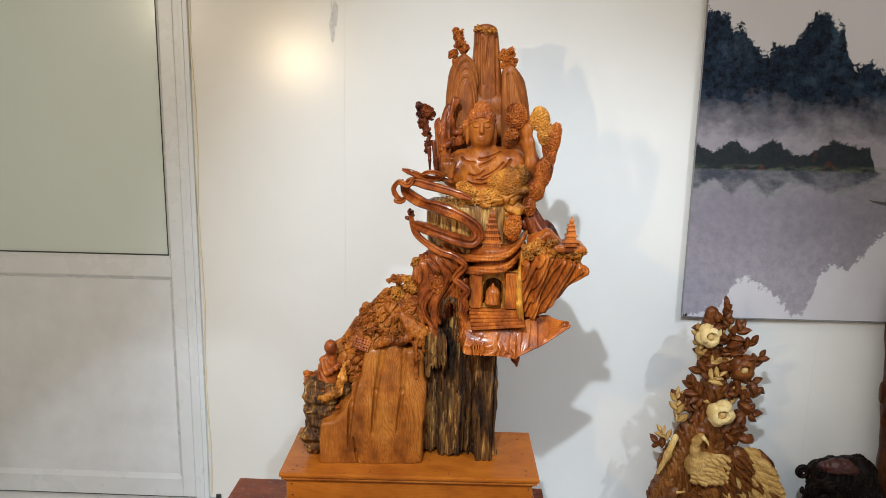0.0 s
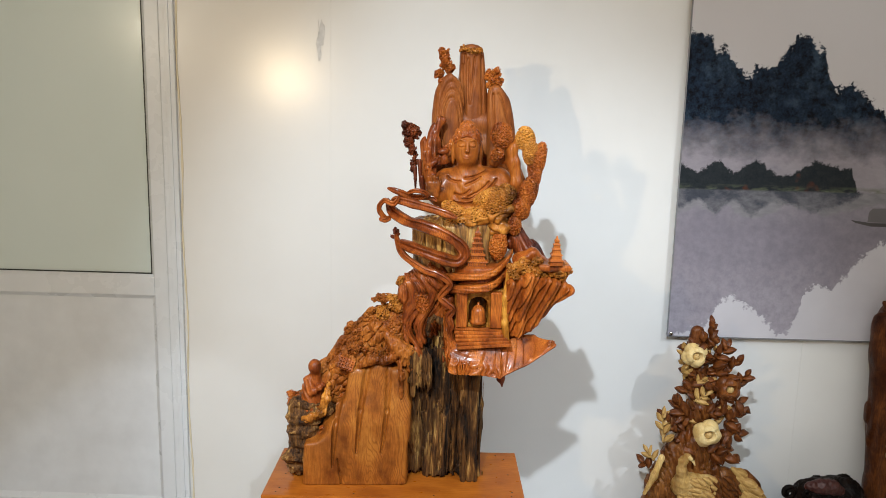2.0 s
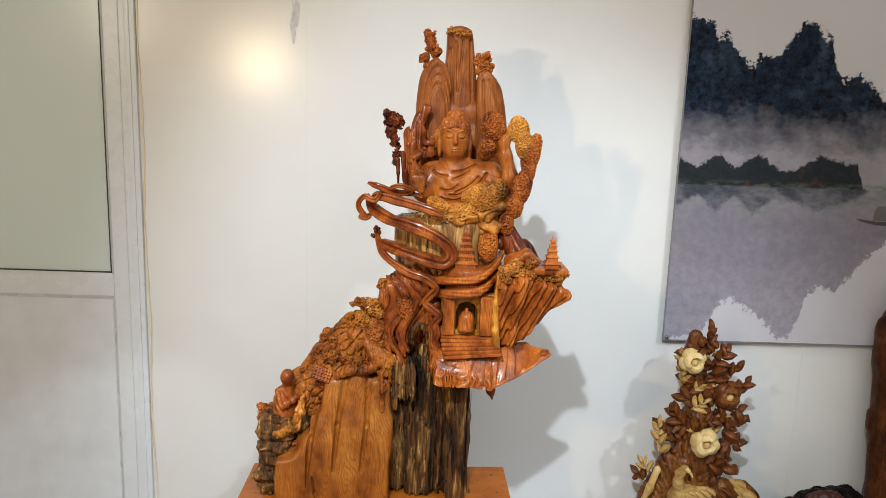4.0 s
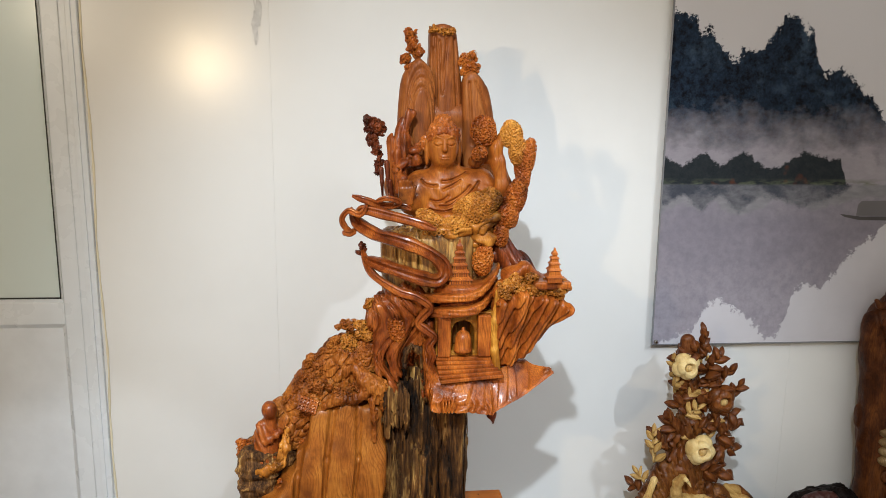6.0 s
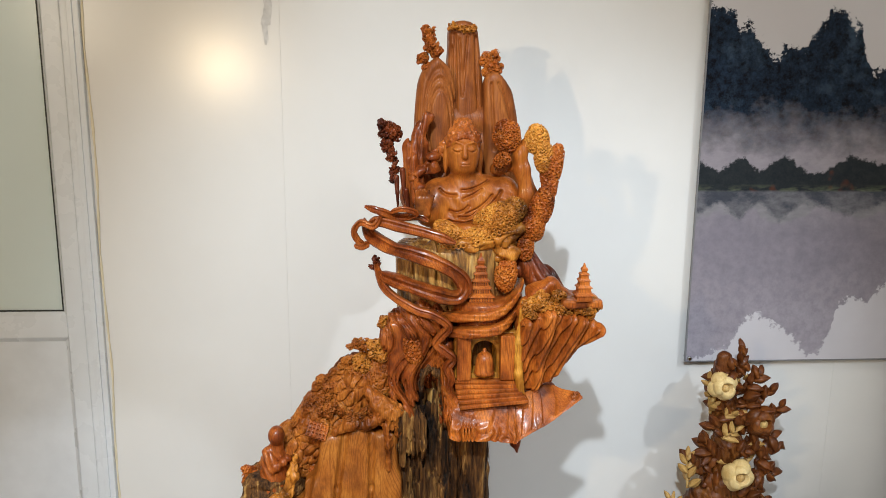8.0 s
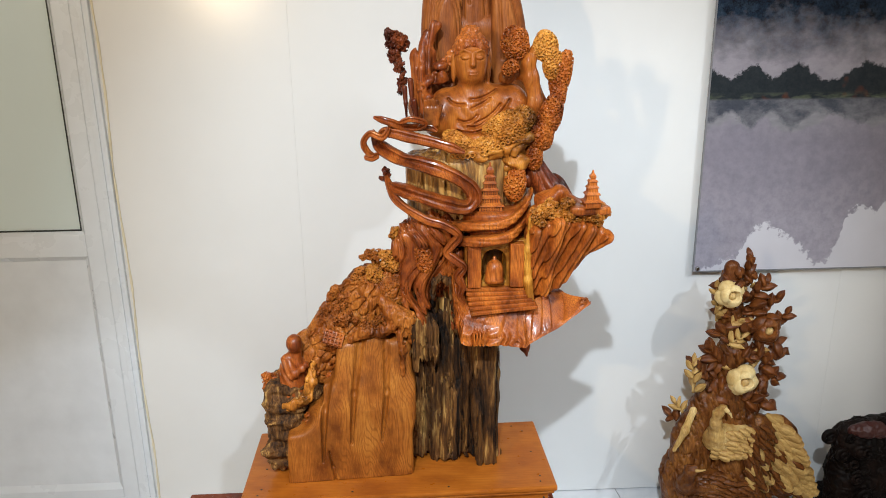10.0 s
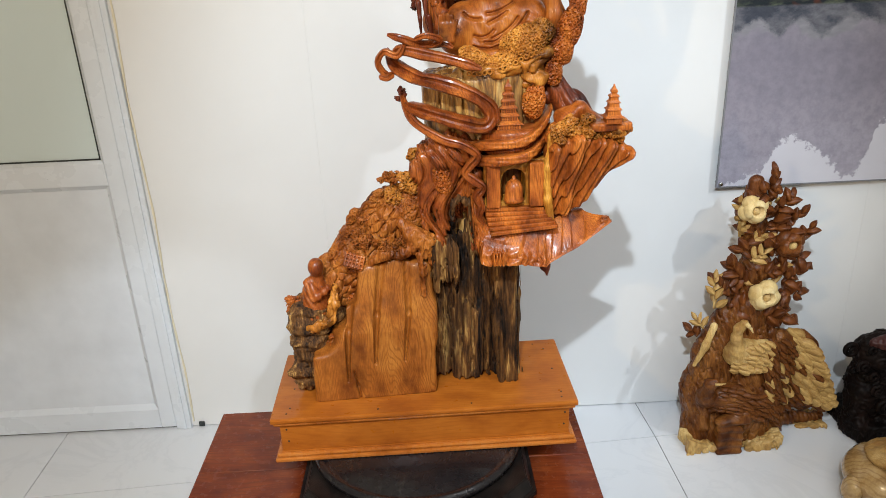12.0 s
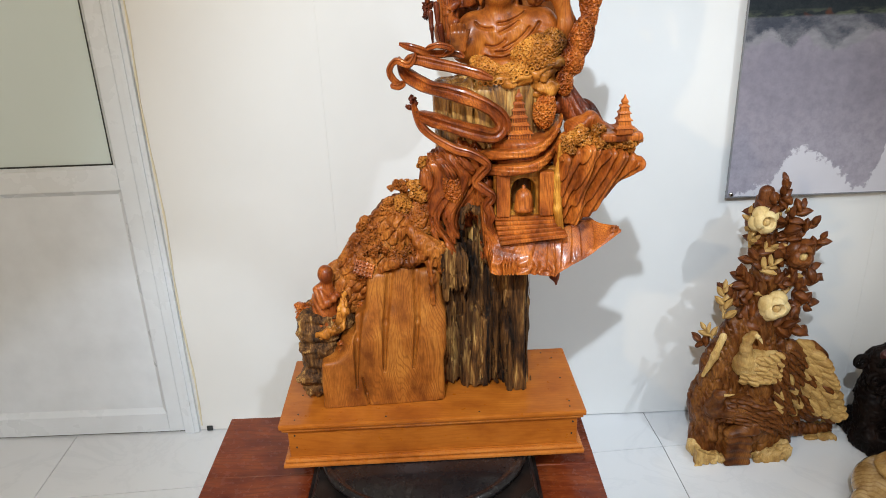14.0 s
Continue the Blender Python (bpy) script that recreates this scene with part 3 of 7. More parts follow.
def poster_material():
    """A printed ink landscape: misty wooded hills over still water, and clouds mirrored below."""
    k = Nodes("printed_ink_landscape")
    sep = k.tree.nodes.new("ShaderNodeSeparateXYZ")
    k.tree.links.new(k.coord.outputs["Object"], sep.inputs[0])
    u, v = sep.outputs["X"], sep.outputs["Z"]
    x = k.math("DIVIDE", u, 0.80)

    def height(stops, rag, scale):
        r = k.ramp(x, *[((a - 0.89) / 0.80, (b - 0.7) / 1.2) for a, b in stops])
        n = k.noise(k.place((1, 1, 1)), scale, 8, 0.72)
        return k.math("ADD", k.math("ADD", k.math("MULTIPLY", r, 1.2), 0.7), k.math("MULTIPLY", k.math("SUBTRACT", n, 0.5), rag))

    def step(edge, value, soft):
        """One where value lies below edge."""
        return k.math("DIVIDE", k.math("ADD", k.math("SUBTRACT", edge, value), soft), soft * 2, True)

    sky = (0.56, 0.545, 0.56)
    mist = k.mix(k.noise(k.place((1, 1, 1.8)), 11.0, 6, 0.65), (0.165, 0.150, 0.185), (0.40, 0.37, 0.395))
    paper = k.noise(k.place((1, 1, 1)), 160.0, 4, 0.7)
    mottle = k.noise(k.place((1, 1, 1)), 38.0, 5, 0.7)
    # large trees in three heights of leaf mass
    trees = step(height([(0.890, 1.667), (0.955, 1.660), (0.972, 1.620), (1.000, 1.628), (1.030, 1.590), (1.060, 1.556), (1.077, 1.542), (1.100, 1.570), (1.160, 1.575), (1.175, 1.600), (1.205, 1.640), (1.212, 1.668), (1.254, 1.664), (1.274, 1.632), (1.303, 1.622), (1.312, 1.570), (1.330, 1.540), (1.343, 1.510), (1.375, 1.520), (1.390, 1.534), (1.440, 1.495), (1.52, 1.42), (1.60, 1.30)], 0.150, 42.0), lift_plus(k, v), 0.004)
    leaf = k.mix(k.ramp(k.noise(k.place(), 60.0, 6, 0.7), (0.38, 0.0), (0.68, 1.0)), (0.0015, 0.002, 0.005), (0.016, 0.032, 0.060))
    leaf = k.mix(k.ramp(k.noise(k.place((1, 1, 1), (0.6, 0, 0.2)), 17.0, 6, 0.7), (0.50, 0.0), (0.72, 0.8)), leaf, (0.045, 0.075, 0.115))
    fade = k.ramp(k.math("ADD", k.math("DIVIDE", k.math("SUBTRACT", lift_plus(k, v), 1.26), 0.40), k.math("MULTIPLY", k.math("SUBTRACT", k.noise(k.place((1, 1, 1.3)), 13.0, 5, 0.6), 0.5), 0.55)), (0.06, 1.0), (0.20, 0.50), (0.40, 0.0))
    col = k.mix(trees, sky, k.mix(fade, leaf, mist))
    # low hills at the far shore
    hills = step(height([(0.890, 1.276), (0.920, 1.262), (0.946, 1.249), (0.984, 1.275), (1.015, 1.288), (1.042, 1.259), (1.056, 1.247), (1.096, 1.272), (1.125, 1.295), (1.150, 1.276), (1.184, 1.250), (1.211, 1.245), (1.252, 1.258), (1.308, 1.291), (1.370, 1.276), (1.420, 1.270), (1.445, 1.20), (1.50, 1.16)], 0.060, 45.0), lift_plus(k, v), 0.004)
    near = k.mix(k.noise(k.place(), 45.0, 5, 0.7), (0.004, 0.007, 0.013), (0.034, 0.040, 0.042))
    rust = k.ramp(k.noise(k.place((1, 1, 1), (0.37, 0, 0.1)), 16.0, 2), (0.64, 0.0), (0.72, 0.7))
    col = k.mix(hills, col, k.mix(rust, near, (0.12, 0.035, 0.015)))
    grass = k.math("MULTIPLY", step(1.208, lift_plus(k, v), 0.008), k.ramp(k.noise(k.place((1, 1, 3)), 18.0, 4), (0.42, 0.0), (0.62, 1.0)))
    col = k.mix(k.math("MULTIPLY", grass, 0.9), col, (0.12, 0.14, 0.085))
    # water: dim reflections under the shore
    water = step(1.197, lift_plus(k, v), 0.003)
    deep = k.ramp(k.math("ADD", k.math("DIVIDE", k.math("SUBTRACT", lift_plus(k, v), 0.72), 0.5), k.math("MULTIPLY", k.math("SUBTRACT", k.noise(k.place((1, 1, 1.4)), 7.0, 5), 0.5), 0.7)), (0.0, (0.340, 0.315, 0.358)), (0.40, (0.275, 0.252, 0.290)), (0.72, (0.215, 0.197, 0.234)), (0.95, (0.270, 0.250, 0.278)))
    deep = k.mix(k.math("MULTIPLY", k.ramp(mottle, (0.40, 0.0), (0.66, 1.0)), 0.40), deep, (0.140, 0.130, 0.165))
    mirror = step(lift_plus(k, v), height([(0.890, 1.120), (0.910, 1.125), (0.952, 1.146), (1.007, 1.116), (1.047, 1.156), (1.077, 1.120), (1.138, 1.110), (1.181, 1.122), (1.230, 1.155), (1.283, 1.142), (1.36, 1.12), (1.50, 1.16)], 0.05, 34.0), 0.006)
    shore = k.mix(k.noise(k.place((1, 1, 2.5)), 30.0, 4), (0.135, 0.137, 0.155), (0.30, 0.287, 0.302))
    lake = k.mix(mirror, deep, shore)
    # the far hills and trees mirrored in the lake, broken by mist
    mirrored = k.math("SUBTRACT", 2.383, lift_plus(k, v))
    low_hill = step(height([(0.890, 1.246), (0.925, 1.232), (0.955, 1.212), (0.985, 1.240), (1.015, 1.262), (1.045, 1.226), (1.065, 1.216), (1.096, 1.240), (1.125, 1.272), (1.150, 1.246), (1.184, 1.216), (1.25, 1.226), (1.308, 1.250), (1.370, 1.236), (1.43, 1.21), (1.50, 1.16)], 0.050, 40.0), mirrored, 0.008)
    veil = k.ramp(k.noise(k.place((1, 1, 1.6), (0.3, 0, 0.5)), 14.0, 5, 0.65), (0.34, 0.35), (0.60, 1.0))
    lake = k.mix(k.math("MULTIPLY", low_hill, veil), lake, k.mix(mottle, (0.020, 0.030, 0.048), (0.085, 0.085, 0.100)))
    lower = step(height([(0.890, 0.700), (0.930, 0.728), (1.005, 0.756), (1.050, 0.838), (1.085, 0.857), (1.123, 0.832), (1.189, 0.797), (1.218, 0.760), (1.236, 0.735), (1.275, 0.741), (1.302, 0.805), (1.313, 0.880), (1.355, 0.901), (1.401, 0.886), (1.447, 0.940), (1.476, 0.986), (1.510, 1.010), (1.60, 1.10)], 0.130, 46.0), lift_plus(k, v), 0.005)
    lake = k.mix(lower, lake, k.mix(k.noise(k.place(), 8.0, 3), (0.58, 0.565, 0.60), (0.48, 0.465, 0.50)))
    col = k.mix(water, col, lake)
    col = k.mix(k.math("MULTIPLY", k.ramp(paper, (0.35, 0.0), (0.75, 1.0)), 0.025), col, (0.30, 0.29, 0.30))
    k.shade(Base_Color=col, Roughness=0.36, Specular_IOR_Level=0.10)
    return k.mat


def lift_plus(k, v):
    """Height over the floor from the poster's own height."""
    return k.math("ADD", v, 0.717)


def poster():
    x0, x1, z0, z1 = 0.891, 1.99, 0.717, 2.25
    p = thing("poster_board", (x0, WALL_Y, z0), "large acrylic-faced print of a misty lake landscape on standoffs", "poster")
    part("acrylic_sheet", box_bm(x0, x1, WALL_Y - 0.024, WALL_Y - 0.016, z0, z1, 0.001), ACRYLIC_EDGE, p, "grey acrylic sheet edge")
    bm = bmesh.new()
    q = [bm.verts.new(c) for c in ((x0 + 0.003, WALL_Y - 0.0245, z0 + 0.004), (x1 - 0.003, WALL_Y - 0.0245, z0 + 0.004), (x1 - 0.003, WALL_Y - 0.0245, z1 - 0.003), (x0 + 0.003, WALL_Y - 0.0245, z1 - 0.003))]
    bm.faces.new(q)
    part("print", bm, poster_material(), p, "printed ink landscape")
    for x in (x0 + 0.012, x1 - 0.012):
        for z in (z0 + 0.011, z1 - 0.012):
            bm = revolve([(0.0066, -0.030), (0.0066, -0.002), (0.0058, 0.0), (0.0030, 0.0016), (0.0012, 0.0010)], (0, 0, 0), 20)
            bmesh.ops.transform(bm, matrix=Matrix.Translation((x, WALL_Y - 0.0285, z)) @ pose(0, 0, 0, 90), verts=bm.verts)
            part("standoff_screw", bm, METAL, p, "small steel standoff screw", smooth=True)
    # the printed boat
    def flat(name, pts, mat, lift):
        bm = bmesh.new()
        bm.faces.new([bm.verts.new((a, WALL_Y - 0.0248 - lift, b)) for a, b in pts])
        part(name, bm, mat, p)
    hull = painted("boat_ink_dark", (0.055, 0.050, 0.050), 0.4)
    cabin = painted("boat_ink_grey", (0.13, 0.12, 0.125), 0.4)
    flat("boat_hull", [(1.436, 1.112), (1.452, 1.103), (1.500, 1.093), (1.70, 1.091), (1.76, 1.108), (1.70, 1.104), (1.50, 1.104)], hull, 0.0)
    flat("boat_cabin", [(1.488, 1.106), (1.490, 1.138), (1.500, 1.150), (1.60, 1.152), (1.615, 1.140), (1.615, 1.106)], cabin, 0.0002)


def plinth_table():
    t = thing("low_table", (-0.02, 1.95, 0.0), "low red-brown varnished wooden table holding the turntable", "table")
    y = 2.262
    for w in (0.235, 0.235, 0.235):
        part("plank", box_bm(-0.469, 0.431, y - w + 0.0012, y, 0.245, 0.270, 0.0015, segments=1), WOOD_TABLE, t)
        y -= w
    for x in (-0.44, 0.36):
        for yy in (1.60, 2.20):
            part("leg", box_bm(x, x + 0.045, yy - 0.045 + 0.02, yy + 0.02, 0, 0.245, 0.003), WOOD_TABLE, t)
    for x0, x1, y0, y1 in ((-0.43, 0.39, 2.215, 2.235), (-0.43, 0.39, 1.57, 1.59)):
        part("apron", box_bm(x0, x1, y0, y1, 0.185, 0.245, 0.002), WOOD_TABLE, t)
    # turntable
    c = (0.037, 2.040)
    tt = thing("turntable", (c[0], c[1], 0.270), "black octagonal wooden turntable with scuffed round top", "turntable")
    def octagon(half, chamfer, z0, z1, grow):
        bm = bmesh.new()
        rings = []
        for z, h in ((z0, half), (z1, half + grow)):
            k = chamfer
            pts = [(-h + k, -h), (h - k, -h), (h, -h + k), (h, h - k), (h - k, h), (-h + k, h), (-h, h - k), (-h, -h + k)]
            rings.append([bm.verts.new((c[0] + a, c[1] + b, z)) for a, b in pts])
        for i in range(8):
            bm.faces.new((rings[0][i], rings[0][(i + 1) % 8], rings[1][(i + 1) % 8], rings[1][i]))
        bm.faces.new(rings[0][::-1])
        bm.faces.new(rings[1])
        bmesh.ops.bevel(bm, geom=list(bm.edges), offset=0.002, segments=2, affect="EDGES")
        return bm
    part("foot_block", octagon(0.243, 0.085, 0.2705, 0.290, -0.006), WOOD_BLACK, tt)
    part("step_block", octagon(0.250, 0.085, 0.290, 0.303, 0.0), WOOD_BLACK, tt)
    part("upper_block", octagon(0.243, 0.080, 0.303, 0.326, -0.012), WOOD_BLACK, tt)
    part("disc", revolve([(0.205, 0.326), (0.226, 0.328), (0.235, 0.334), (0.235, 0.343), (0.228, 0.349), (0.222, 0.349), (0.219, 0.3465), (0.214, 0.3465), (0.211, 0.3487), (0.0, 0.3487)][:-1] + [(0.002, 0.3487)], (c[0], c[1], 0.0), 96), scuffed(), tt, "scuffed black round top", smooth=True)
    # plinth of the carving
    p = thing("display_plinth", (0.058, 2.09, 0.350), "orange-varnished wooden display plinth with moulded edges and nails", "plinth")
    turn = Matrix.Translation((0.058, 2.090, 0)) @ pose(0, 0, 0, 0, 0, 1.2)
    def bit(name, x0, x1, y0, y1, z0, z1, mat, bevel=0.0015):
        bm = box_bm(x0, x1, y0, y1, z0, z1, bevel)
        bmesh.ops.transform(bm, matrix=turn, verts=bm.verts)
        return part(name, bm, mat, p)
    bit("bottom_board", -0.327, 0.327, -0.135, 0.135, 0.3502, 0.3590, WOOD_MOULD, 0.0030)
    bit("bottom_groove", -0.318, 0.318, -0.126, 0.126, 0.3590, 0.3604, WOOD_PLINTH, 0.0)
    bit("bottom_moulding", -0.323, 0.323, -0.131, 0.131, 0.3604, 0.3676, WOOD_MOULD, 0.0032)
    bit("bottom_fillet", -0.315, 0.315, -0.123, 0.123, 0.3676, 0.3704, WOOD_PLINTH, 0.001)
    bit("box_body", -0.312, 0.312, -0.120, 0.120, 0.3704, 0.4350, WOOD_PLINTH)
    bit("top_fillet", -0.317, 0.317, -0.125, 0.125, 0.4350, 0.4396, WOOD_MOULD, 0.0020)
    bit("top_moulding", -0.323, 0.323, -0.131, 0.131, 0.4396, 0.4468, WOOD_MOULD, 0.0034)
    bit("top_groove", -0.317, 0.317, -0.125, 0.125, 0.4468, 0.4480, WOOD_PLINTH, 0.0)
    bit("top_board", -0.328, 0.328, -0.136, 0.136, 0.4480, 0.4600, WOOD_PLINTH, 0.0042)
    for x, y in ((-0.295, -0.115), (-0.290, -0.095), (-0.290, -0.02), (-0.10, -0.118), (0.10, -0.118), (0.295, -0.115), (0.298, -0.095), (0.296, 0.0), (0.292, 0.09), (0.270, 0.115), (-0.28, 0.10)):
        bm = revolve([(0.0022, 0.4595), (0.0022, 0.4604), (0.0012, 0.4607)], (x, y, 0), 10)
        bmesh.ops.transform(bm, matrix=turn, verts=bm.verts)
        part("nail", bm, BEAD_LINE, p)
    for x, z in ((-0.298, 0.424), (-0.296, 0.394), (0.302, 0.424), (0.300, 0.394)):
        bm = revolve([(0.0022, -0.0006), (0.0022, 0.0006)], (0, 0, 0), 10)
        bmesh.ops.transform(bm, matrix=turn @ Matrix.Translation((x, -0.1204, z)) @ pose(0, 0, 0, 90), verts=bm.verts)
        part("nail", bm, BEAD_LINE, p)


def scuffed():
    k = Nodes("scuffed_black_paint")
    a = k.noise(k.place(), 24.0, 6, 0.7)
    s = k.ramp(k.noise(k.place((1, 0.15, 1), (0, 0, 0), (0, 0, 0.7)), 55.0, 5, 0.7), (0.60, 0.0), (0.74, 1.0))
    s2 = k.ramp(k.noise(k.place((0.15, 1, 1), (0.4, 0, 0), (0, 0, 0.5)), 60.0, 5, 0.7), (0.63, 0.0), (0.76, 1.0))
    col = k.mix(k.math("MULTIPLY", k.math("MAXIMUM", s, s2), 0.35), (0.009, 0.008, 0.009), (0.10, 0.085, 0.075))
    k.shade(Base_Color=col, Roughness=k.math("ADD", k.math("MULTIPLY", a, 0.3), 0.12), Coat_Weight=0.2)
    return k.mat


def floor_tiles():
    tagged(part("floor", box_bm(LEFT - 0.1, RIGHT + 0.1, BACK - 0.1, WALL_Y + 0.6, -0.1, -0.0025), GROUT), "glossy white tiled floor with thin dark joints", "floor", kind="structure")
    fl = bpy.data.objects["floor"]
    U, V, O = Vector((0.6, 0.043)), Vector((0.014, -0.6)), Vector((0.727, 2.428))
    g = 0.0011
    for i in range(-6, 4):
        for j in range(-1, 9):
            c = O + U * i + V * j
            pts = [c + U * a + V * b for a, b in ((g / 0.6, g / 0.6), (1 - g / 0.6, g / 0.6), (1 - g / 0.6, 1 - g / 0.6), (g / 0.6, 1 - g / 0.6))]
            if max(p.x for p in pts) < LEFT or min(p.x for p in pts) > RIGHT or max(p.y for p in pts) < BACK:
                continue
            bm = bmesh.new()
            lim = WALL_Y + 0.55 if DOOR_X0 < c.x + 0.3 < DOOR_X1 else WALL_Y + 0.05
            pts = [Vector((p.x, min(p.y, lim))) for p in pts]
            if abs(pts[0].y - pts[3].y) < 0.005:
                continue
            lo = [bm.verts.new((p.x, p.y, -0.0025)) for p in pts]
            hi = [bm.verts.new((p.x, p.y, 0.0)) for p in pts]
            bm.faces.new(hi[::-1])
            for k in range(4):
                bm.faces.new((lo[k], lo[(k + 1) % 4], hi[(k + 1) % 4], hi[k]))
            part("tile", bm, TILE, fl)


room()
door()
poster()
plinth_table()


# ---- the large carving ----
CARVE = thing("root_wood_carving", (0.06, 2.10, 0.460), "tall varnished root-wood carving of mountains, temple and seated figure", "wood carving")


def folds(P, fx, amp, seed, tilt=0.0, fz=6.0):
    """Upright carved folds that wander."""
    w = vnoise(P, (14, 10, fz), seed) * 1.6 + vnoise(P, (40, 30, 16), seed + 3) * 0.4
    return amp * (2.2 * np.abs(np.sin(((P[:, 0] + tilt * P[:, 2] + 0.5 * P[:, 1]) * fx + w * 2.0) * 0.5)) ** 0.75 - 1.4)


def gouge(P, freq, seed, amp, slot, octaves=2):
    """Rounded lobes parted by narrow deep cuts."""
    n = fnoise(P, freq, seed, octaves)
    return amp * (1.8 * np.abs(n) ** 0.7 - 0.8) - slot * np.exp(-((n / 0.07) ** 2))


def incise(P, lines, wide, deep):
    """Grooves cut along bowed lines given by start, middle and end (x, z)."""
    out = np.zeros(len(P))
    for x0, z0, x1, z1, x2, z2 in lines:
        best = np.full(len(P), 9.0)
        cx, cz = 2 * x1 - (x0 + x2) / 2, 2 * z1 - (z0 + z2) / 2
        ts = [i / 8 for i in range(9)]
        pts = [((1 - t) ** 2 * x0 + 2 * t * (1 - t) * cx + t * t * x2, (1 - t) ** 2 * z0 + 2 * t * (1 - t) * cz + t * t * z2) for t in ts]
        for (ax, az), (bx, bz) in zip(pts, pts[1:]):
            ux, uz = bx - ax, bz - az
            f = np.clip(((P[:, 0] - ax) * ux + (P[:, 2] - az) * uz) / (ux * ux + uz * uz + 1e-12), 0, 1)
            best = np.minimum(best, (P[:, 0] - ax - f * ux) ** 2 + (P[:, 2] - az - f * uz) ** 2)
        out = np.maximum(out, np.exp(-best / wide**2))
    return -deep * out


def lower_block():
    y0 = 2.075
    def base(P):
        w = fnoise(P, (9, 9, 5), 4, 2)
        Q = P + np.stack([0.006 * w, 0.004 * w, 0 * w], 1)
        d = many([
            rbox(Q, (-0.006, y0, 0.555), (0.091, 0.080, 0.115), 0.008),
            rbox(Q, (-0.132, y0 + 0.002, 0.510), (0.044, 0.080, 0.062), 0.010),
            cap(Q, (-0.052, y0, 0.60), (-0.044, y0 + 0.006, 0.737), 0.036, 0.028, (0.95, 2.7, 1)),
            cap(Q, (0.010, y0, 0.60), (0.011, y0 + 0.008, 0.752), 0.036, 0.026, (0.95, 2.7, 1)),
            cap(Q, (0.060, y0, 0.60), (0.062, y0 + 0.008, 0.742), 0.030, 0.024, (0.95, 2.8, 1)),
            cap(Q, (-0.128, y0 + 0.002, 0.52), (-0.112, y0 + 0.004, 0.598), 0.042, 0.026, (1, 2.4, 1)),
        ], 0.028)
        T = P.copy()
        T[:, 1] += 0.0135 - 0.065 * (P[:, 0] + 0.13)
        front = 2.022 + 0.22 * np.maximum(P[:, 2] - 0.62, 0) - T[:, 1] + 0.0015 * w
        d = -smin(-d, -front, 0.012)
        for pts in (((-0.101, 2.024, 0.506, 0.0026), (-0.094, 2.024, 0.620, 0.0080), (-0.085, 2.032, 0.700, 0.0120), (-0.078, 2.040, 0.775, 0.0150)), ((-0.040, 2.024, 0.545, 0.0028), (-0.031, 2.022, 0.655, 0.0080), (-0.014, 2.036, 0.775, 0.0130)),
                    ((0.023, 2.024, 0.547, 0.0024), (0.036, 2.022, 0.655, 0.0070), (0.038, 2.036, 0.775, 0.0120)), ((-0.088, 2.024, 0.530, 0.0018), (-0.082, 2.024, 0.490, 0.0022), (-0.077, 2.024, 0.452, 0.0020)),
                    ((-0.068, 2.026, 0.690, 0.0016), (-0.052, 2.030, 0.716, 0.0030), (-0.030, 2.032, 0.700, 0.0016)), ((0.006, 2.030, 0.735, 0.0015), (0.014, 2.032, 0.76, 0.0034), (0.028, 2.034, 0.735, 0.0015)), ((0.052, 2.026, 0.660, 0.0014), (0.062, 2.032, 0.73, 0.0040), (0.070, 2.036, 0.775, 0.0060))):
            d = cut(d, chain(T, pts, 0.006, (1, 2.3, 1)), 0.0025)
        return np.maximum(d, 0.4605 - P[:, 2] + 0.004 * vnoise(P, (30, 30, 1), 2).clip(0, 1) * (P[:, 0] > 0.02))
    solid("cliff_block", base, (-0.19, 1.985, 0.455), (0.11, 2.16, 0.79), 0.0021, WOOD_BLOCK, CARVE, "honey-brown polished block carved as rounded cliffs", lambda P: 0.0007 * fnoise(P, (40, 40, 8), 6, 2), 0.004)


def left_rock():
    base = lambda P: smin(rbox(P + 0.01 * np.stack([fnoise(P, (18, 18, 30), 8)] * 3, 1), (-0.185, 2.085, 0.562), (0.036, 0.050, 0.102), 0.016), cap(P, (-0.19, 2.07, 0.62), (-0.13, 2.08, 0.64), 0.028), 0.02)
    def relief(P):
        return 0.0042 * (1 - 2 * np.abs(fnoise(P, (16, 22, 52), 3, 3))) + 0.0020 * fnoise(P, (50, 50, 80), 2)
    solid("side_rock", lambda P: np.maximum(base(P), 0.4605 - P[:, 2]), (-0.235, 2.01, 0.455), (-0.08, 2.16, 0.69), 0.0026, BARK, CARVE, "dark rippled rock side with bark", relief, 0.01)


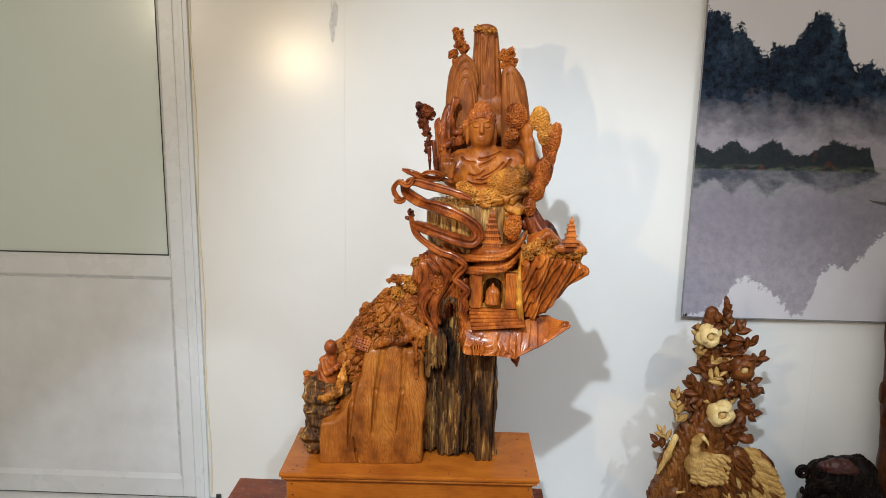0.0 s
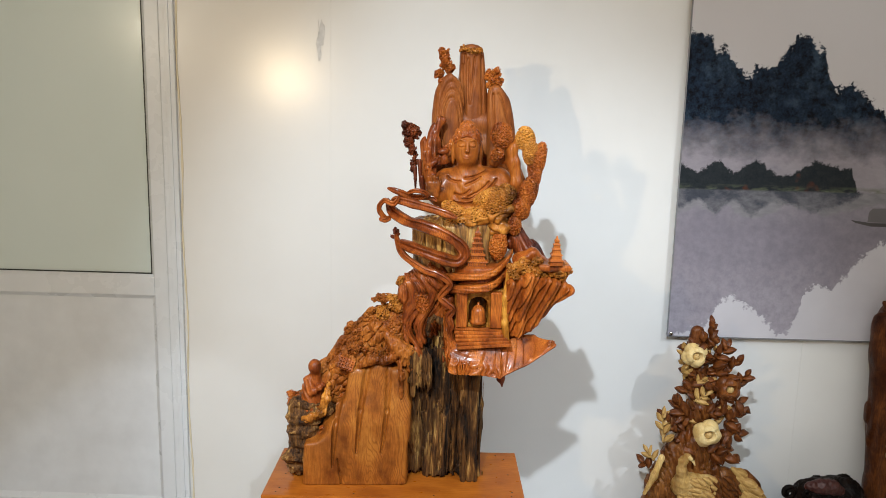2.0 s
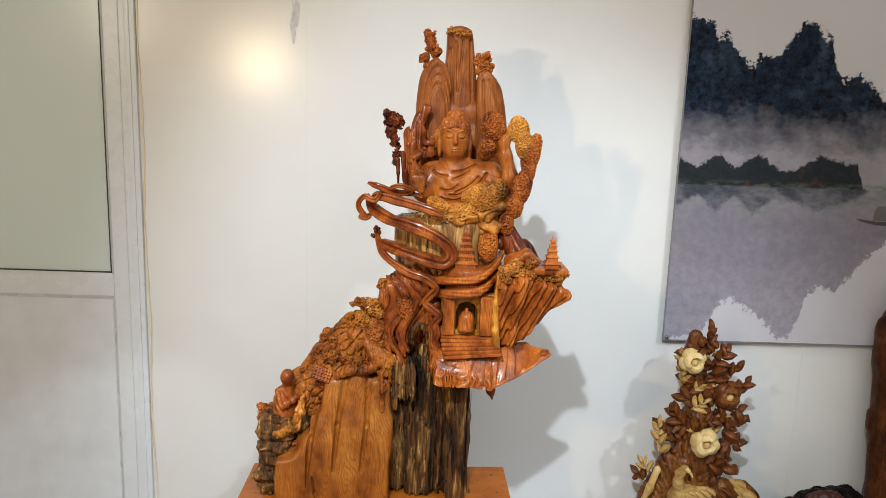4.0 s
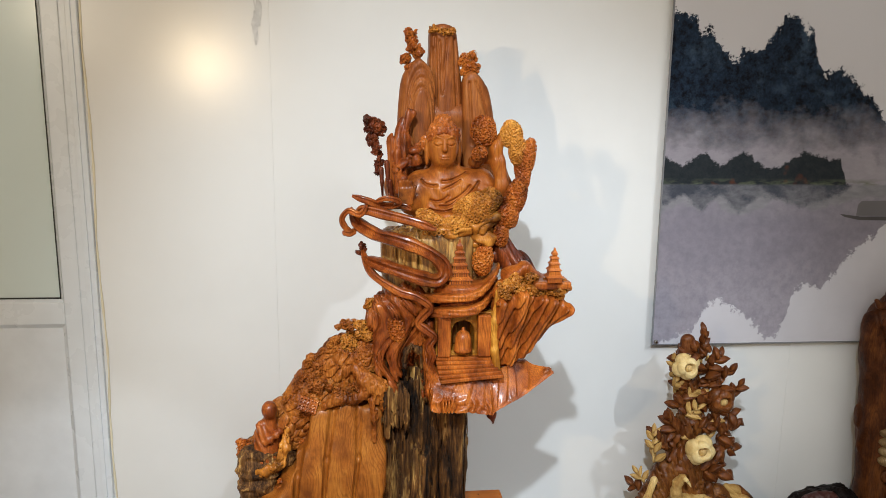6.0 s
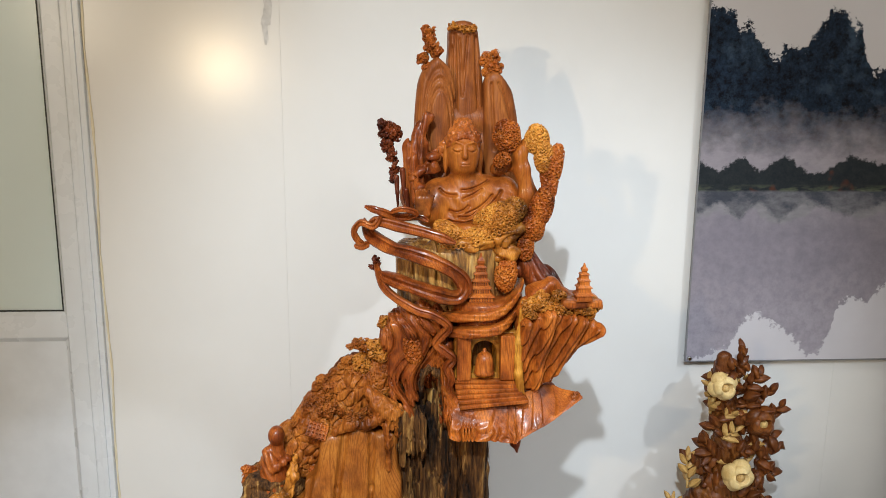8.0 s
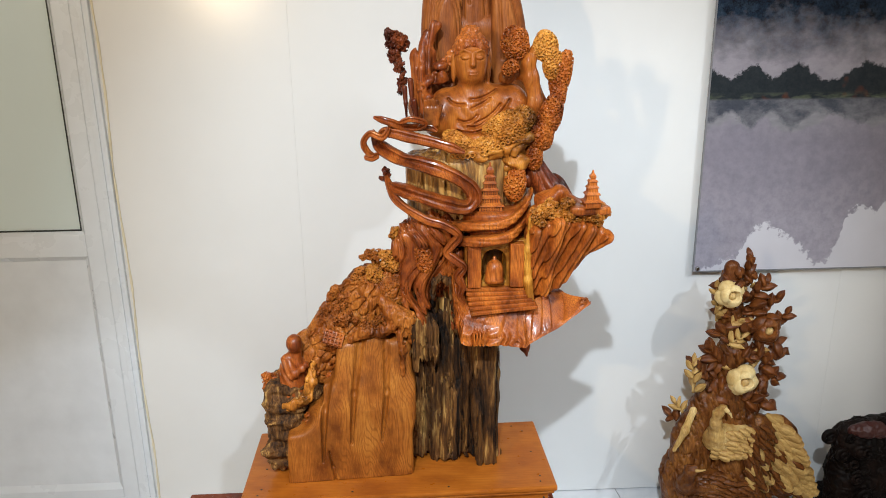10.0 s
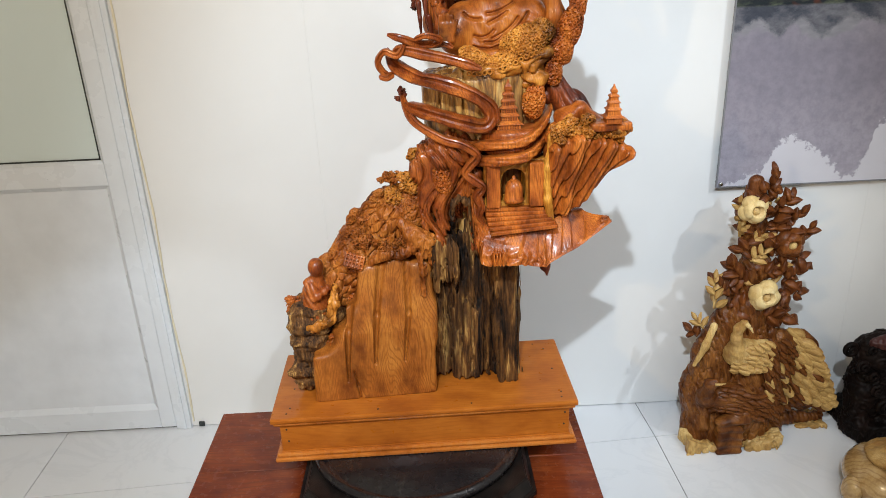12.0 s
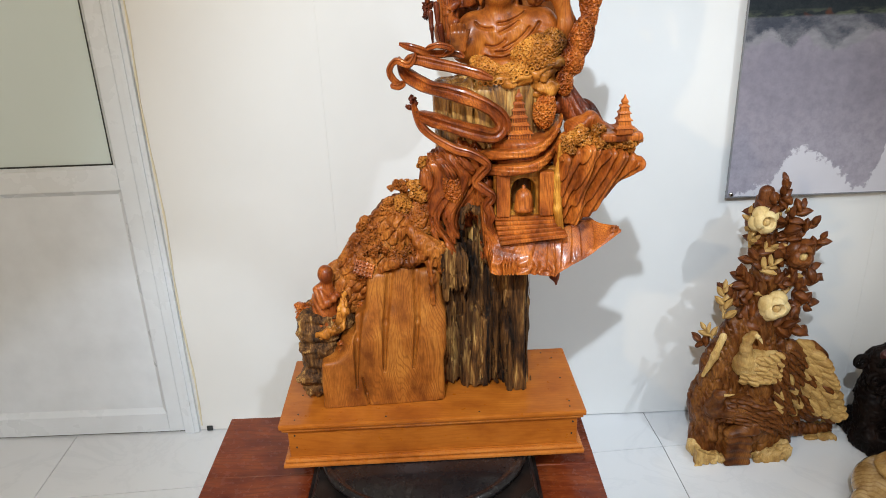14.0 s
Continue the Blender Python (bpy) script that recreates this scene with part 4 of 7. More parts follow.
def slope():
    pts = [(-0.185, 2.10, 0.625, 0.040), (-0.115, 2.125, 0.700, 0.052), (-0.050, 2.13, 0.780, 0.056), (0.005, 2.13, 0.838, 0.056), (0.060, 2.13, 0.860, 0.056)]
    def base(P):
        return many([chain(P, pts, 0.02), ell(P, (-0.01, 2.12, 0.735), (0.085, 0.060, 0.075)), rbox(P, (-0.04, 2.14, 0.60), (0.12, 0.035, 0.14), 0.03)], 0.03)
    def relief(P):
        Q = np.stack([P[:, 0] * 0.75 + P[:, 2] * 0.66, P[:, 1] * 1.2, P[:, 2] * 0.75 - P[:, 0] * 0.66], 1)
        d1, d2 = worley(Q + 0.004 * np.stack([vnoise(P, 60, 5)] * 3, 1), (0.026, 0.022, 0.017), 4)
        e = np.clip((d2 - d1) / 0.20, 0, 1)
        leaf = np.clip(vnoise(P, 26, 77) * 3 - 0.3, 0, 1)
        f1, f2 = worley(P, 0.0066, 9)
        return 0.0095 * (e - 1) * (1 - leaf) + 0.0030 * np.abs(fnoise(P, 42, 7, 3)) + leaf * 0.0085 * (0.45 - np.clip((f2 - f1 - 0.05) / 0.35, 0, 1))
    solid("stone_slope", base, (-0.24, 2.03, 0.46), (0.13, 2.21, 0.93), 0.0019, WOOD_SLOPE, CARVE, "slope carved as cracked paving stones", relief, 0.01)


def bark_trunk():
    cols = ((0.103, 0.028, 0.468), (0.137, 0.030, 0.462), (0.166, 0.028, 0.464), (0.196, 0.026, 0.468), (0.226, 0.027, 0.466), (0.256, 0.030, 0.4615))
    def base(P):
        w = vnoise(P, (12, 12, 7), 21)
        Q = P + np.stack([0.010 * w, 0.010 * vnoise(P, (12, 12, 6), 22), 0 * w], 1)
        d = None
        for i, (x, r, z) in enumerate(cols):
            c = cap(Q, (x, 2.11 + 0.012 * math.sin(i * 2.1), z - 0.02), (x - 0.006, 2.125, 0.90), r, r, (1, 1.25, 1))
            c = np.maximum(c, z + 0.004 * vnoise(P, (80, 80, 1), i) - P[:, 2])
            d = c if d is None else smin(d, c, 0.006)
        d = smin(d, np.maximum(rbox(P, (0.18, 2.14, 0.68), (0.09, 0.03, 0.22), 0.01), 0.47 - P[:, 2]), 0.01)
        d = smin(d, np.maximum(rbox(Q, (0.247, 2.090, 0.67), (0.026, 0.038, 0.24), 0.006), 0.4615 - P[:, 2]), 0.003)
        hole = ell(P, (0.118, 2.072, 0.716), (0.010, 0.02, 0.018))
        d = cut(d, cap(P, (0.155, 2.066, 0.815), (0.152, 2.070, 0.872), 0.014, 0.019, (1, 2.4, 1)), 0.005)
        return cut(d, hole, 0.006)
    def relief(P):
        a = fnoise(P + 0.004 * np.stack([vnoise(P, (30, 30, 14), 36)] * 3, 1), (78, 62, 6), 31, 3)
        b = fnoise(P, (210, 170, 34), 35, 2)
        return 0.0060 * (1.8 * np.abs(a) ** 0.8 - 0.8) - 0.006 * np.exp(-((a / 0.06) ** 2)) + 0.0026 * b
    solid("bark_trunk", base, (0.06, 2.04, 0.455), (0.30, 2.20, 0.88), 0.0026, BARK, CARVE, "dark weathered bark trunk with golden streaks", relief, 0.014)
    # ragged root hanging over the trunk
    pts = [(0.122, 2.065, 0.80, 0.015), (0.116, 2.060, 0.755, 0.011), (0.120, 2.060, 0.715, 0.004)]
    pts2 = [(0.134, 2.055, 0.79, 0.012), (0.138, 2.052, 0.74, 0.009), (0.140, 2.055, 0.70, 0.004)]
    pts3 = [(0.098, 2.06, 0.80, 0.014), (0.098, 2.058, 0.73, 0.009), (0.101, 2.058, 0.69, 0.004)]
    solid("hanging_root", lambda P: many([chain(P, pts, 0.01), chain(P, pts2, 0.01), chain(P, pts3, 0.01)], 0.012), (0.07, 2.03, 0.67), (0.19, 2.09, 0.83), 0.0024, BARK, CARVE, "", lambda P: gouge(P, (110, 90, 13), 12, 0.006, 0.005), 0.012)


def figurine():
    def base(P):
        d = many([
            ell(P, (-0.153, 2.060, 0.757), (0.0165, 0.018, 0.020)),
            cap(P, (-0.153, 2.068, 0.74), (-0.160, 2.075, 0.70), 0.012, 0.024),
            cap(P, (-0.162, 2.075, 0.70), (-0.160, 2.075, 0.635), 0.025, 0.034),
            chain(P, [(-0.172, 2.062, 0.722, 0.010), (-0.158, 2.045, 0.695, 0.010), (-0.136, 2.044, 0.708, 0.007)], 0.006),
            ell(P, (-0.132, 2.048, 0.714), (0.009, 0.008, 0.007)),
        ], 0.007)
        return d
    solid("kneeling_figure", base, (-0.205, 2.025, 0.61), (-0.11, 2.115, 0.785), 0.0022, WOOD_RED, CARVE, "small red-brown robed figure carved in prayer", lambda P: np.where(P[:, 2] < 0.725, 0.0016 * np.sin((P[:, 0] * 0.9 + P[:, 2] * 0.5) * 420 + 2 * vnoise(P, 30, 3)), 0), 0.004)
    solid("stream", lambda P: chain(P, [(-0.116, 2.050, 0.722, 0.005), (-0.120, 2.036, 0.68, 0.009), (-0.130, 2.032, 0.645, 0.009), (-0.165, 2.036, 0.626, 0.009), (-0.196, 2.044, 0.622, 0.006)], 0.01, (1.2, 1, 1)), (-0.22, 2.0, 0.60), (-0.10, 2.07, 0.73), 0.0018, WOOD_FOLIAGE, CARVE, "golden carved stream", lambda P: gouge(P, (80, 70, 34), 2, 0.0036, 0.004), 0.008)


def clump(centre, radii, seed, material, cell=0.0043, lean=0.0, lump=0.34, depth=0.0066, h=0.00112, label="", lobes=0):
    """Foliage carved as a mass of small honeycomb cells; with lobes, as a bunch of little balls."""
    c, r = np.array(centre), np.array(radii)
    ca, sa = math.cos(radians(lean)), math.sin(radians(lean))
    rng = np.random.default_rng(seed)
    balls = []
    for i in range(lobes):
        v = rng.normal(size=3)
        v = v / np.linalg.norm(v) * rng.uniform(0.55, 0.95)
        balls.append((v * r * 1.08, r.min() * rng.uniform(0.26, 0.50)))
    def base(P):
        q = P - c
        q = np.stack([q[:, 0] * ca - q[:, 2] * sa, q[:, 1], q[:, 0] * sa + q[:, 2] * ca], 1)
        if balls:
            d = ell(q, (0, 0, 0), r * 0.60)
            for v, s in balls:
                d = smin(d, np.linalg.norm(q - v, axis=1) - s, 0.004)
            return d
        d = ell(q, (0, 0, 0), r)
        return d - lump * r.min() * fnoise(P, 0.55 / r.mean(), seed, 2)
    def relief(P):
        d1, d2 = worley(P + 0.0012 * np.stack([vnoise(P, 160, seed)] * 3, 1), cell, seed, 0.85)
        t = np.clip((0.61 - d1) / 0.20, 0, 1)
        return depth * (0.18 - 1.0 * t)
    s = np.array([max(r[0], r[2] * abs(sa) + r[0] * ca), r[1], max(r[2], r[2] * ca + r[0] * abs(sa))]) * (1.05 + max(lump, 0.5 if lobes else 0)) + 0.004
    return solid("foliage_clump", base, tuple(c - s), tuple(c + s), h, material, CARVE, label, relief, 0.006)


def slope_foliage():
    G, R, S = WOOD_FOLIAGE, WOOD_FOLIAGE_RED, WOOD_SLOPE
    for i, (x, y, z, rx, ry, rz, m) in enumerate((
            (-0.212, 2.085, 0.658, 0.020, 0.026, 0.026, R), (-0.045, 2.100, 0.842, 0.032, 0.035, 0.024, S), (-0.075, 2.105, 0.802, 0.026, 0.03, 0.020, S),
            (-0.012, 2.11, 0.888, 0.026, 0.03, 0.022, S), (-0.115, 2.11, 0.757, 0.022, 0.03, 0.016, S), (0.022, 2.095, 0.897, 0.024, 0.022, 0.020, G), (0.012, 2.10, 0.930, 0.022, 0.022, 0.014, S),
            (0.048, 2.09, 0.925, 0.021, 0.022, 0.021, G), (0.062, 2.105, 0.975, 0.013, 0.020, 0.020, G), (-0.085, 2.075, 0.650, 0.016, 0.024, 0.026, R), (-0.048, 2.062, 0.812, 0.028, 0.024, 0.018, S),
            (0.010, 2.050, 0.796, 0.034, 0.020, 0.014, S), (0.045, 2.056, 0.812, 0.026, 0.018, 0.012, S), (-0.125, 2.05, 0.585, 0.016, 0.020, 0.020, R))):
        clump((x, y, z), (rx, ry, rz), 40 + i, m, lobes=13)
    # gnarled pine root at the top of the cliffs
    solid("gnarled_root", lambda P: many([chain(P, [(0.03, 2.060, 0.848, 0.010), (0.055, 2.052, 0.822, 0.015), (0.080, 2.055, 0.805, 0.017), (0.090, 2.062, 0.76, 0.010)], 0.01), chain(P, [(-0.035, 2.050, 0.765, 0.005), (-0.008, 2.042, 0.786, 0.009), (0.03, 2.046, 0.785, 0.009), (0.06, 2.05, 0.80, 0.011)], 0.01), chain(P, [(0.066, 2.05, 0.79, 0.007), (0.072, 2.040, 0.74, 0.005), (0.070, 2.036, 0.69, 0.0025)], 0.006)], 0.010), (-0.06, 2.0, 0.66), (0.12, 2.10, 0.88), 0.0022, WOOD_SLOPE, CARVE, "", lambda P: 0.0040 * (1 - 2 * np.abs(fnoise(P, (70, 70, 45), 5))), 0.007)
    # little perforated slab
    M = np.array(pose(-0.070, 2.046, 0.772, -35, 24, 10).inverted())
    def slab(P):
        q = P @ M[:3, :3].T + M[:3, 3]
        d = rbox(q, (0, 0, 0), (0.021, 0.0035, 0.016), 0.001)
        g = np.hypot((q[:, 0] / 0.0078 + 0.5) % 1 - 0.5, (q[:, 2] / 0.0078 + 0.5) % 1 - 0.5) * 0.0078 - 0.0024
        return np.maximum(d, -np.maximum(g, q[:, 1] - 0.001))
    solid("perforated_slab", slab, (-0.10, 2.015, 0.745), (-0.04, 2.08, 0.80), 0.0009, WOOD_ROCK, CARVE, "small slab pierced with rows of holes")


def drapes():
    def base(P):
        d = many([ell(P, (0.130, 2.115, 0.925), (0.074, 0.055, 0.095)), cap(P, (0.090, 2.085, 0.97), (0.083, 2.075, 0.83), 0.024, 0.013), cap(P, (0.125, 2.07, 0.95), (0.112, 2.062, 0.80), 0.022, 0.012),
                  cap(P, (0.182, 2.06, 0.94), (0.186, 2.045, 0.79), 0.020, 0.012), cap(P, (0.205, 2.05, 0.88), (0.208, 2.03, 0.785), 0.016, 0.010), ell(P, (0.14, 2.08, 0.985), (0.06, 0.05, 0.04))], 0.018)
        hole = many([cap(P, (0.154, 2.035, 0.82), (0.152, 2.045, 0.878), 0.0165), cap(P, (0.156, 2.03, 0.74), (0.154, 2.03, 0.83), 0.013)], 0.006)
        return cut(d, hole, 0.006)
    def relief(P):
        Q = np.stack([P[:, 0] + 0.02 * np.sin(P[:, 2] * 38), P[:, 1], P[:, 2]], 1)
        return gouge(Q, (46, 34, 4.5), 11, 0.0070, 0.007) + gouge(Q, (120, 85, 9), 15, 0.0026, 0.0040)
    solid("draped_root", base, (0.045, 2.0, 0.765), (0.24, 2.19, 1.03), 0.0018, WOOD_RED, CARVE, "red-brown root carved in hanging folds around a hollow", relief, 0.012)
    pts = [(0.134, 2.040, 0.858, 0.005), (0.137, 2.034, 0.888, 0.006), (0.152, 2.030, 0.903, 0.007), (0.170, 2.033, 0.892, 0.006), (0.176, 2.038, 0.865, 0.005), (0.178, 2.038, 0.82, 0.004)]
    solid("hollow_rim", lambda P: chain(P, pts, 0.006), (0.115, 2.01, 0.80), (0.195, 2.06, 0.92), 0.0016, BARK, CARVE, "ragged bark rim of the hollow", lambda P: gouge(P, (150, 120, 45), 5, 0.004, 0.004), 0.008)
    clump((0.118, 2.052, 0.938), (0.018, 0.016, 0.030), 71, WOOD_FOLIAGE_RED, lean=-10)


def upper_trunk():
    def base(P):
        w = vnoise(P, (9, 9, 4), 51)
        d = ecyl(P + np.stack([0.012 * w, 0.008 * w, 0 * w], 1), (0.205, 2.140, 1.01), 0.122, 0.072, 0.13, 0.02)
        return many([d, ell(P, (0.235, 2.13, 1.13), (0.10, 0.055, 0.030)), rbox(P, (0.215, 2.15, 0.88), (0.10, 0.05, 0.10), 0.02)], 0.02)
    solid("upper_trunk", base, (0.06, 2.05, 0.78), (0.35, 2.24, 1.22), 0.0034, TRUNK, CARVE, "pale streaked trunk between ribbons and terrace", lambda P: gouge(P, (60, 50, 7), 53, 0.0050, 0.006), 0.012)
    # flowing rock shelf under the figure
    solid("rock_shelf", lambda P: many([chain(P, [(0.185, 2.075, 1.146, 0.008), (0.235, 2.066, 1.142, 0.010), (0.285, 2.070, 1.152, 0.012), (0.335, 2.088, 1.170, 0.012)], 0.02), ell(P, (0.305, 2.105, 1.125), (0.036, 0.040, 0.026))], 0.02), (0.14, 2.02, 1.07), (0.37, 2.17, 1.22), 0.0026, WOOD_FOLIAGE, CARVE, "golden rock shelf below the foliage", lambda P: gouge(P, (34, 50, 52), 4, 0.0052, 0.006), 0.011)


def ribbons():
    w = 0.030
    ribbon("ribbon_band", [(0.022, 2.12, 1.185), (0.036, 2.10, 1.158), (0.075, 2.072, 1.137), (0.120, 2.050, 1.127), (0.165, 2.040, 1.112), (0.203, 2.038, 1.090), (0.219, 2.040, 1.064), (0.203, 2.036, 1.045), (0.165, 2.034, 1.052), (0.119, 2.042, 1.066), (0.072, 2.066, 1.078), (0.054, 2.085, 1.083)], w, 0.030, WOOD_RED, CARVE, "long red-brown carved ribbon doubling back on itself")
    ribbon("ribbon_band", [(0.046, 2.11, 1.112), (0.052, 2.085, 1.085), (0.070, 2.062, 1.052), (0.120, 2.040, 1.022), (0.160, 2.030, 1.010), (0.187, 2.026, 0.990), (0.174, 2.030, 0.970), (0.164, 2.032, 0.954), (0.180, 2.028, 0.940), (0.197, 2.024, 0.926), (0.186, 2.024, 0.908), (0.193, 2.020, 0.888), (0.189, 2.018, 0.868), (0.199, 2.014, 0.850)], 0.018, 0.022, WOOD_RED, CARVE, "carved ribbon running down into waves")
    ribbon("cloud_bar", [(0.038, 2.09, 1.168), (0.050, 2.07, 1.188), (0.095, 2.055, 1.180), (0.150, 2.040, 1.168), (0.200, 2.030, 1.152)], 0.022, 0.018, WOOD_RED, CARVE)
    ribbon("cloud_bar", [(0.028, 2.06, 1.218), (0.060, 2.055, 1.208), (0.090, 2.07, 1.196), (0.130, 2.075, 1.196), (0.150, 2.07, 1.188)], 0.016, 0.014, WOOD_RED, CARVE)
    ribbon("cloud_bar", [(0.075, 2.06, 1.206), (0.100, 2.05, 1.214), (0.125, 2.058, 1.205), (0.110, 2.07, 1.192)], 0.012, 0.012, WOOD_RED, CARVE)
    ribbon("cloud_curl", [(0.062, 2.058, 1.207), (0.045, 2.06, 1.180), (0.020, 2.068, 1.186), (0.006, 2.075, 1.168), (0.014, 2.08, 1.148), (0.030, 2.085, 1.138)], 0.013, 0.014, WOOD_RED, CARVE)
    ribbon("cloud_curl", [(0.006, 2.08, 1.140), (0.020, 2.082, 1.136), (0.034, 2.09, 1.142)], 0.014, 0.013, WOOD_RED, CARVE)
    for x, z in ((0.045, 1.108), (0.040, 1.092), (0.050, 1.100)):
        clump((x, 2.10, z), (0.010, 0.016, 0.007), int(z * 1000), WOOD_DARKRED, cell=0.006, lobes=5)


def terrace():
    for z, rx, ry, cy, hz, tilt in ((1.014, 0.092, 0.110, 2.110, 0.009, 0.09), (0.984, 0.088, 0.118, 2.110, 0.010, 0.10)):
        def base(P, z=z, rx=rx, ry=ry, cy=cy, hz=hz, tilt=tilt):
            Q = P.copy()
            Q[:, 2] = P[:, 2] - tilt * (P[:, 0] - 0.25) - 9.0 * np.maximum(P[:, 0] - 0.268, 0) ** 2 + 0.10 * (P[:, 1] - 2.0)
            return ecyl(Q, (0.253, cy, z), rx, ry, hz, 0.005)
        solid("terrace_disc", base, (0.15, 1.98, z - 0.04), (0.36, 2.24, z + 0.05), 0.0019, WOOD_ROCK, CARVE, "round orange-brown terrace edge with chiselled lines", lambda P: 0.0006 * np.sin(P[:, 2] * 700) + 0.0007 * vnoise(P, (240, 240, 240), 3), 0.004)
    solid("terrace_core", lambda P: ecyl(P, (0.262, 2.12, 1.003), 0.075, 0.095, 0.030, 0.01), (0.17, 2.0, 0.96), (0.35, 2.22, 1.05), 0.004, WOOD_RED, CARVE)
    # temple front under it
    def front(P):
        d = rbox(P, (0.262, 2.062, 0.925), (0.062, 0.030, 0.052), 0.004)
        hole = many([rbox(P, (0.2585, 2.035, 0.912), (0.0235, 0.050, 0.021), 0.003), cap(P, (0.2585, 2.0, 0.934), (0.2585, 2.078, 0.934), 0.0235)], 0.004)
        return cut(d, hole, 0.003)
    solid("temple_wall", front, (0.19, 2.0, 0.865), (0.335, 2.10, 0.985), 0.0022, WOOD_GOLD, CARVE, "temple front with an arched niche", lambda P: 0.0006 * vnoise(P, 200, 3), 0.002)
    for x0, x1 in ((0.204, 0.231), (0.288, 0.316)):
        part("temple_pillar", box_bm(x0, x1, 2.012, 2.04, 0.884, 0.974, 0.003), WOOD_ROCK, CARVE, smooth=False)
    part("bell", revolve([(0.0185, 0.0), (0.0200, 0.003), (0.0200, 0.006), (0.0182, 0.009), (0.0180, 0.022), (0.0168, 0.032), (0.0130, 0.040), (0.0060, 0.0455), (0.0035, 0.047), (0.0038, 0.050), (0.0018, 0.053)], (0.2585, 2.026, 0.893), 28), WOOD_ROCK, CARVE, "small carved bell in the niche", smooth=True)
    for i in range(6):
        z = 0.882 - i * 0.0068
        x1 = 0.318 + 0.004 * i
        bm = box_bm(0.200 + 0.001 * i, x1, 2.018 - i * 0.0072, 2.06, z - 0.007, z, 0.0012, segments=1)
        bmesh.ops.transform(bm, matrix=Matrix.Translation((0.26, 2.03, 0.87)) @ pose(0, 0, 0, 0, -1.2 * i + 1, 0) @ Matrix.Translation((-0.26, -2.03, -0.87)), verts=bm.verts)
        part("temple_step", bm, WOOD_ROCK, CARVE)
    # fanned apron below the steps
    outer = smoothline([(0.172, 2.03, 0.892), (0.176, 2.005, 0.840), (0.186, 1.990, 0.788), (0.192, 1.985, 0.779), (0.225, 1.978, 0.776), (0.270, 1.975, 0.774), (0.312, 1.974, 0.772), (0.318, 1.974, 0.772), (0.326, 1.976, 0.776), (0.360, 1.986, 0.794), (0.395, 1.995, 0.810), (0.452, 2.010, 0.843)], 20)
    inner = smoothline([(0.196, 2.04, 0.890), (0.198, 2.025, 0.870), (0.204, 2.012, 0.852), (0.212, 2.008, 0.848), (0.232, 2.004, 0.846), (0.262, 2.000, 0.846), (0.296, 2.005, 0.847), (0.306, 2.010, 0.848), (0.318, 2.015, 0.850), (0.350, 2.030, 0.857), (0.372, 2.040, 0.860), (0.402, 2.046, 0.862)], 20)
    n, m = len(outer), 46
    V, Fs = [], []
    for s in (0, 1):
        for i in range(n):
            for j in range(m):
                t = j / (m - 1)
                s2 = i / n
                lip = 0.005 + 0.030 * max(0.0, 1 - s2 * 1.5)
                edge = outer[i] + Vector((0, 0.004, lip))
                k = min(1.0, t / 0.70)
                p = inner[i].lerp(edge, k) if t <= 0.70 else edge.lerp(outer[i], (t - 0.70) / 0.30)
                right = min(1.0, max(0.0, (s2 - 0.36) / 0.08))
                tread = (s2 * 15 + 0.9 * k + 0.5 * math.sin(s2 * 9)) % 1.0
                groove = right * (0.0075 * (tread - 0.5) - 0.0040 * max(0.0, 1 - tread / 0.10)) * min(1.0, k * 2.5) * (t <= 0.70) + 0.0020 * math.sin(s2 * 23 + k * 4)
                stair = (1 - right) * 0.0050 * ((k * 4) % 1.0 - 0.5) * max(0.0, 1 - k) ** 0.5 * (t <= 0.70)
                fold = abs(math.sin(s2 * 58 + 5.0 * math.sin(s2 * 17) + 2.0 * math.sin(s2 * 53) + 2.2 * t + 0.6 * math.sin(t * 14 + s2 * 30)))
                ruck = 0.0110 * (fold ** 0.6 - 0.6) * max(0.0, min(1.0, (t - 0.48) / 0.20)) * max(0.12, min(1.0, 2.6 - 4.0 * s2))
                V.append((p.x, p.y - ruck + 0.014 * s, p.z + groove + stair - 0.010 * s * (t < 0.9)))
    q = lambda s, i, j: (s * n + i) * m + j
    for i in range(n - 1):
        for j in range(m - 1):
            Fs.append((q(0, i, j), q(0, i, j + 1), q(0, i + 1, j + 1), q(0, i + 1, j)))
            Fs.append((q(1, i, j), q(1, i + 1, j), q(1, i + 1, j + 1), q(1, i, j + 1)))
    for i in range(n - 1):
        Fs.append((q(0, i, m - 1), q(1, i, m - 1), q(1, i + 1, m - 1), q(0, i + 1, m - 1)))
        Fs.append((q(0, i, 0), q(0, i + 1, 0), q(1, i + 1, 0), q(1, i, 0)))
    for i in (0, n - 1):
        for j in range(m - 1):
            Fs.append((q(0, i, j), q(1, i, j), q(1, i, j + 1), q(0, i, j + 1)))
    finish("fan_apron", mesh_from(V, Fs), WOOD_ROCK, CARVE, "fan-shaped apron carved with radiating folds").data.set_sharp_from_angle(angle=radians(40))
    clump((0.440, 2.018, 0.846), (0.014, 0.012, 0.010), 77, WOOD_ROCK, cell=0.006, lobes=6)
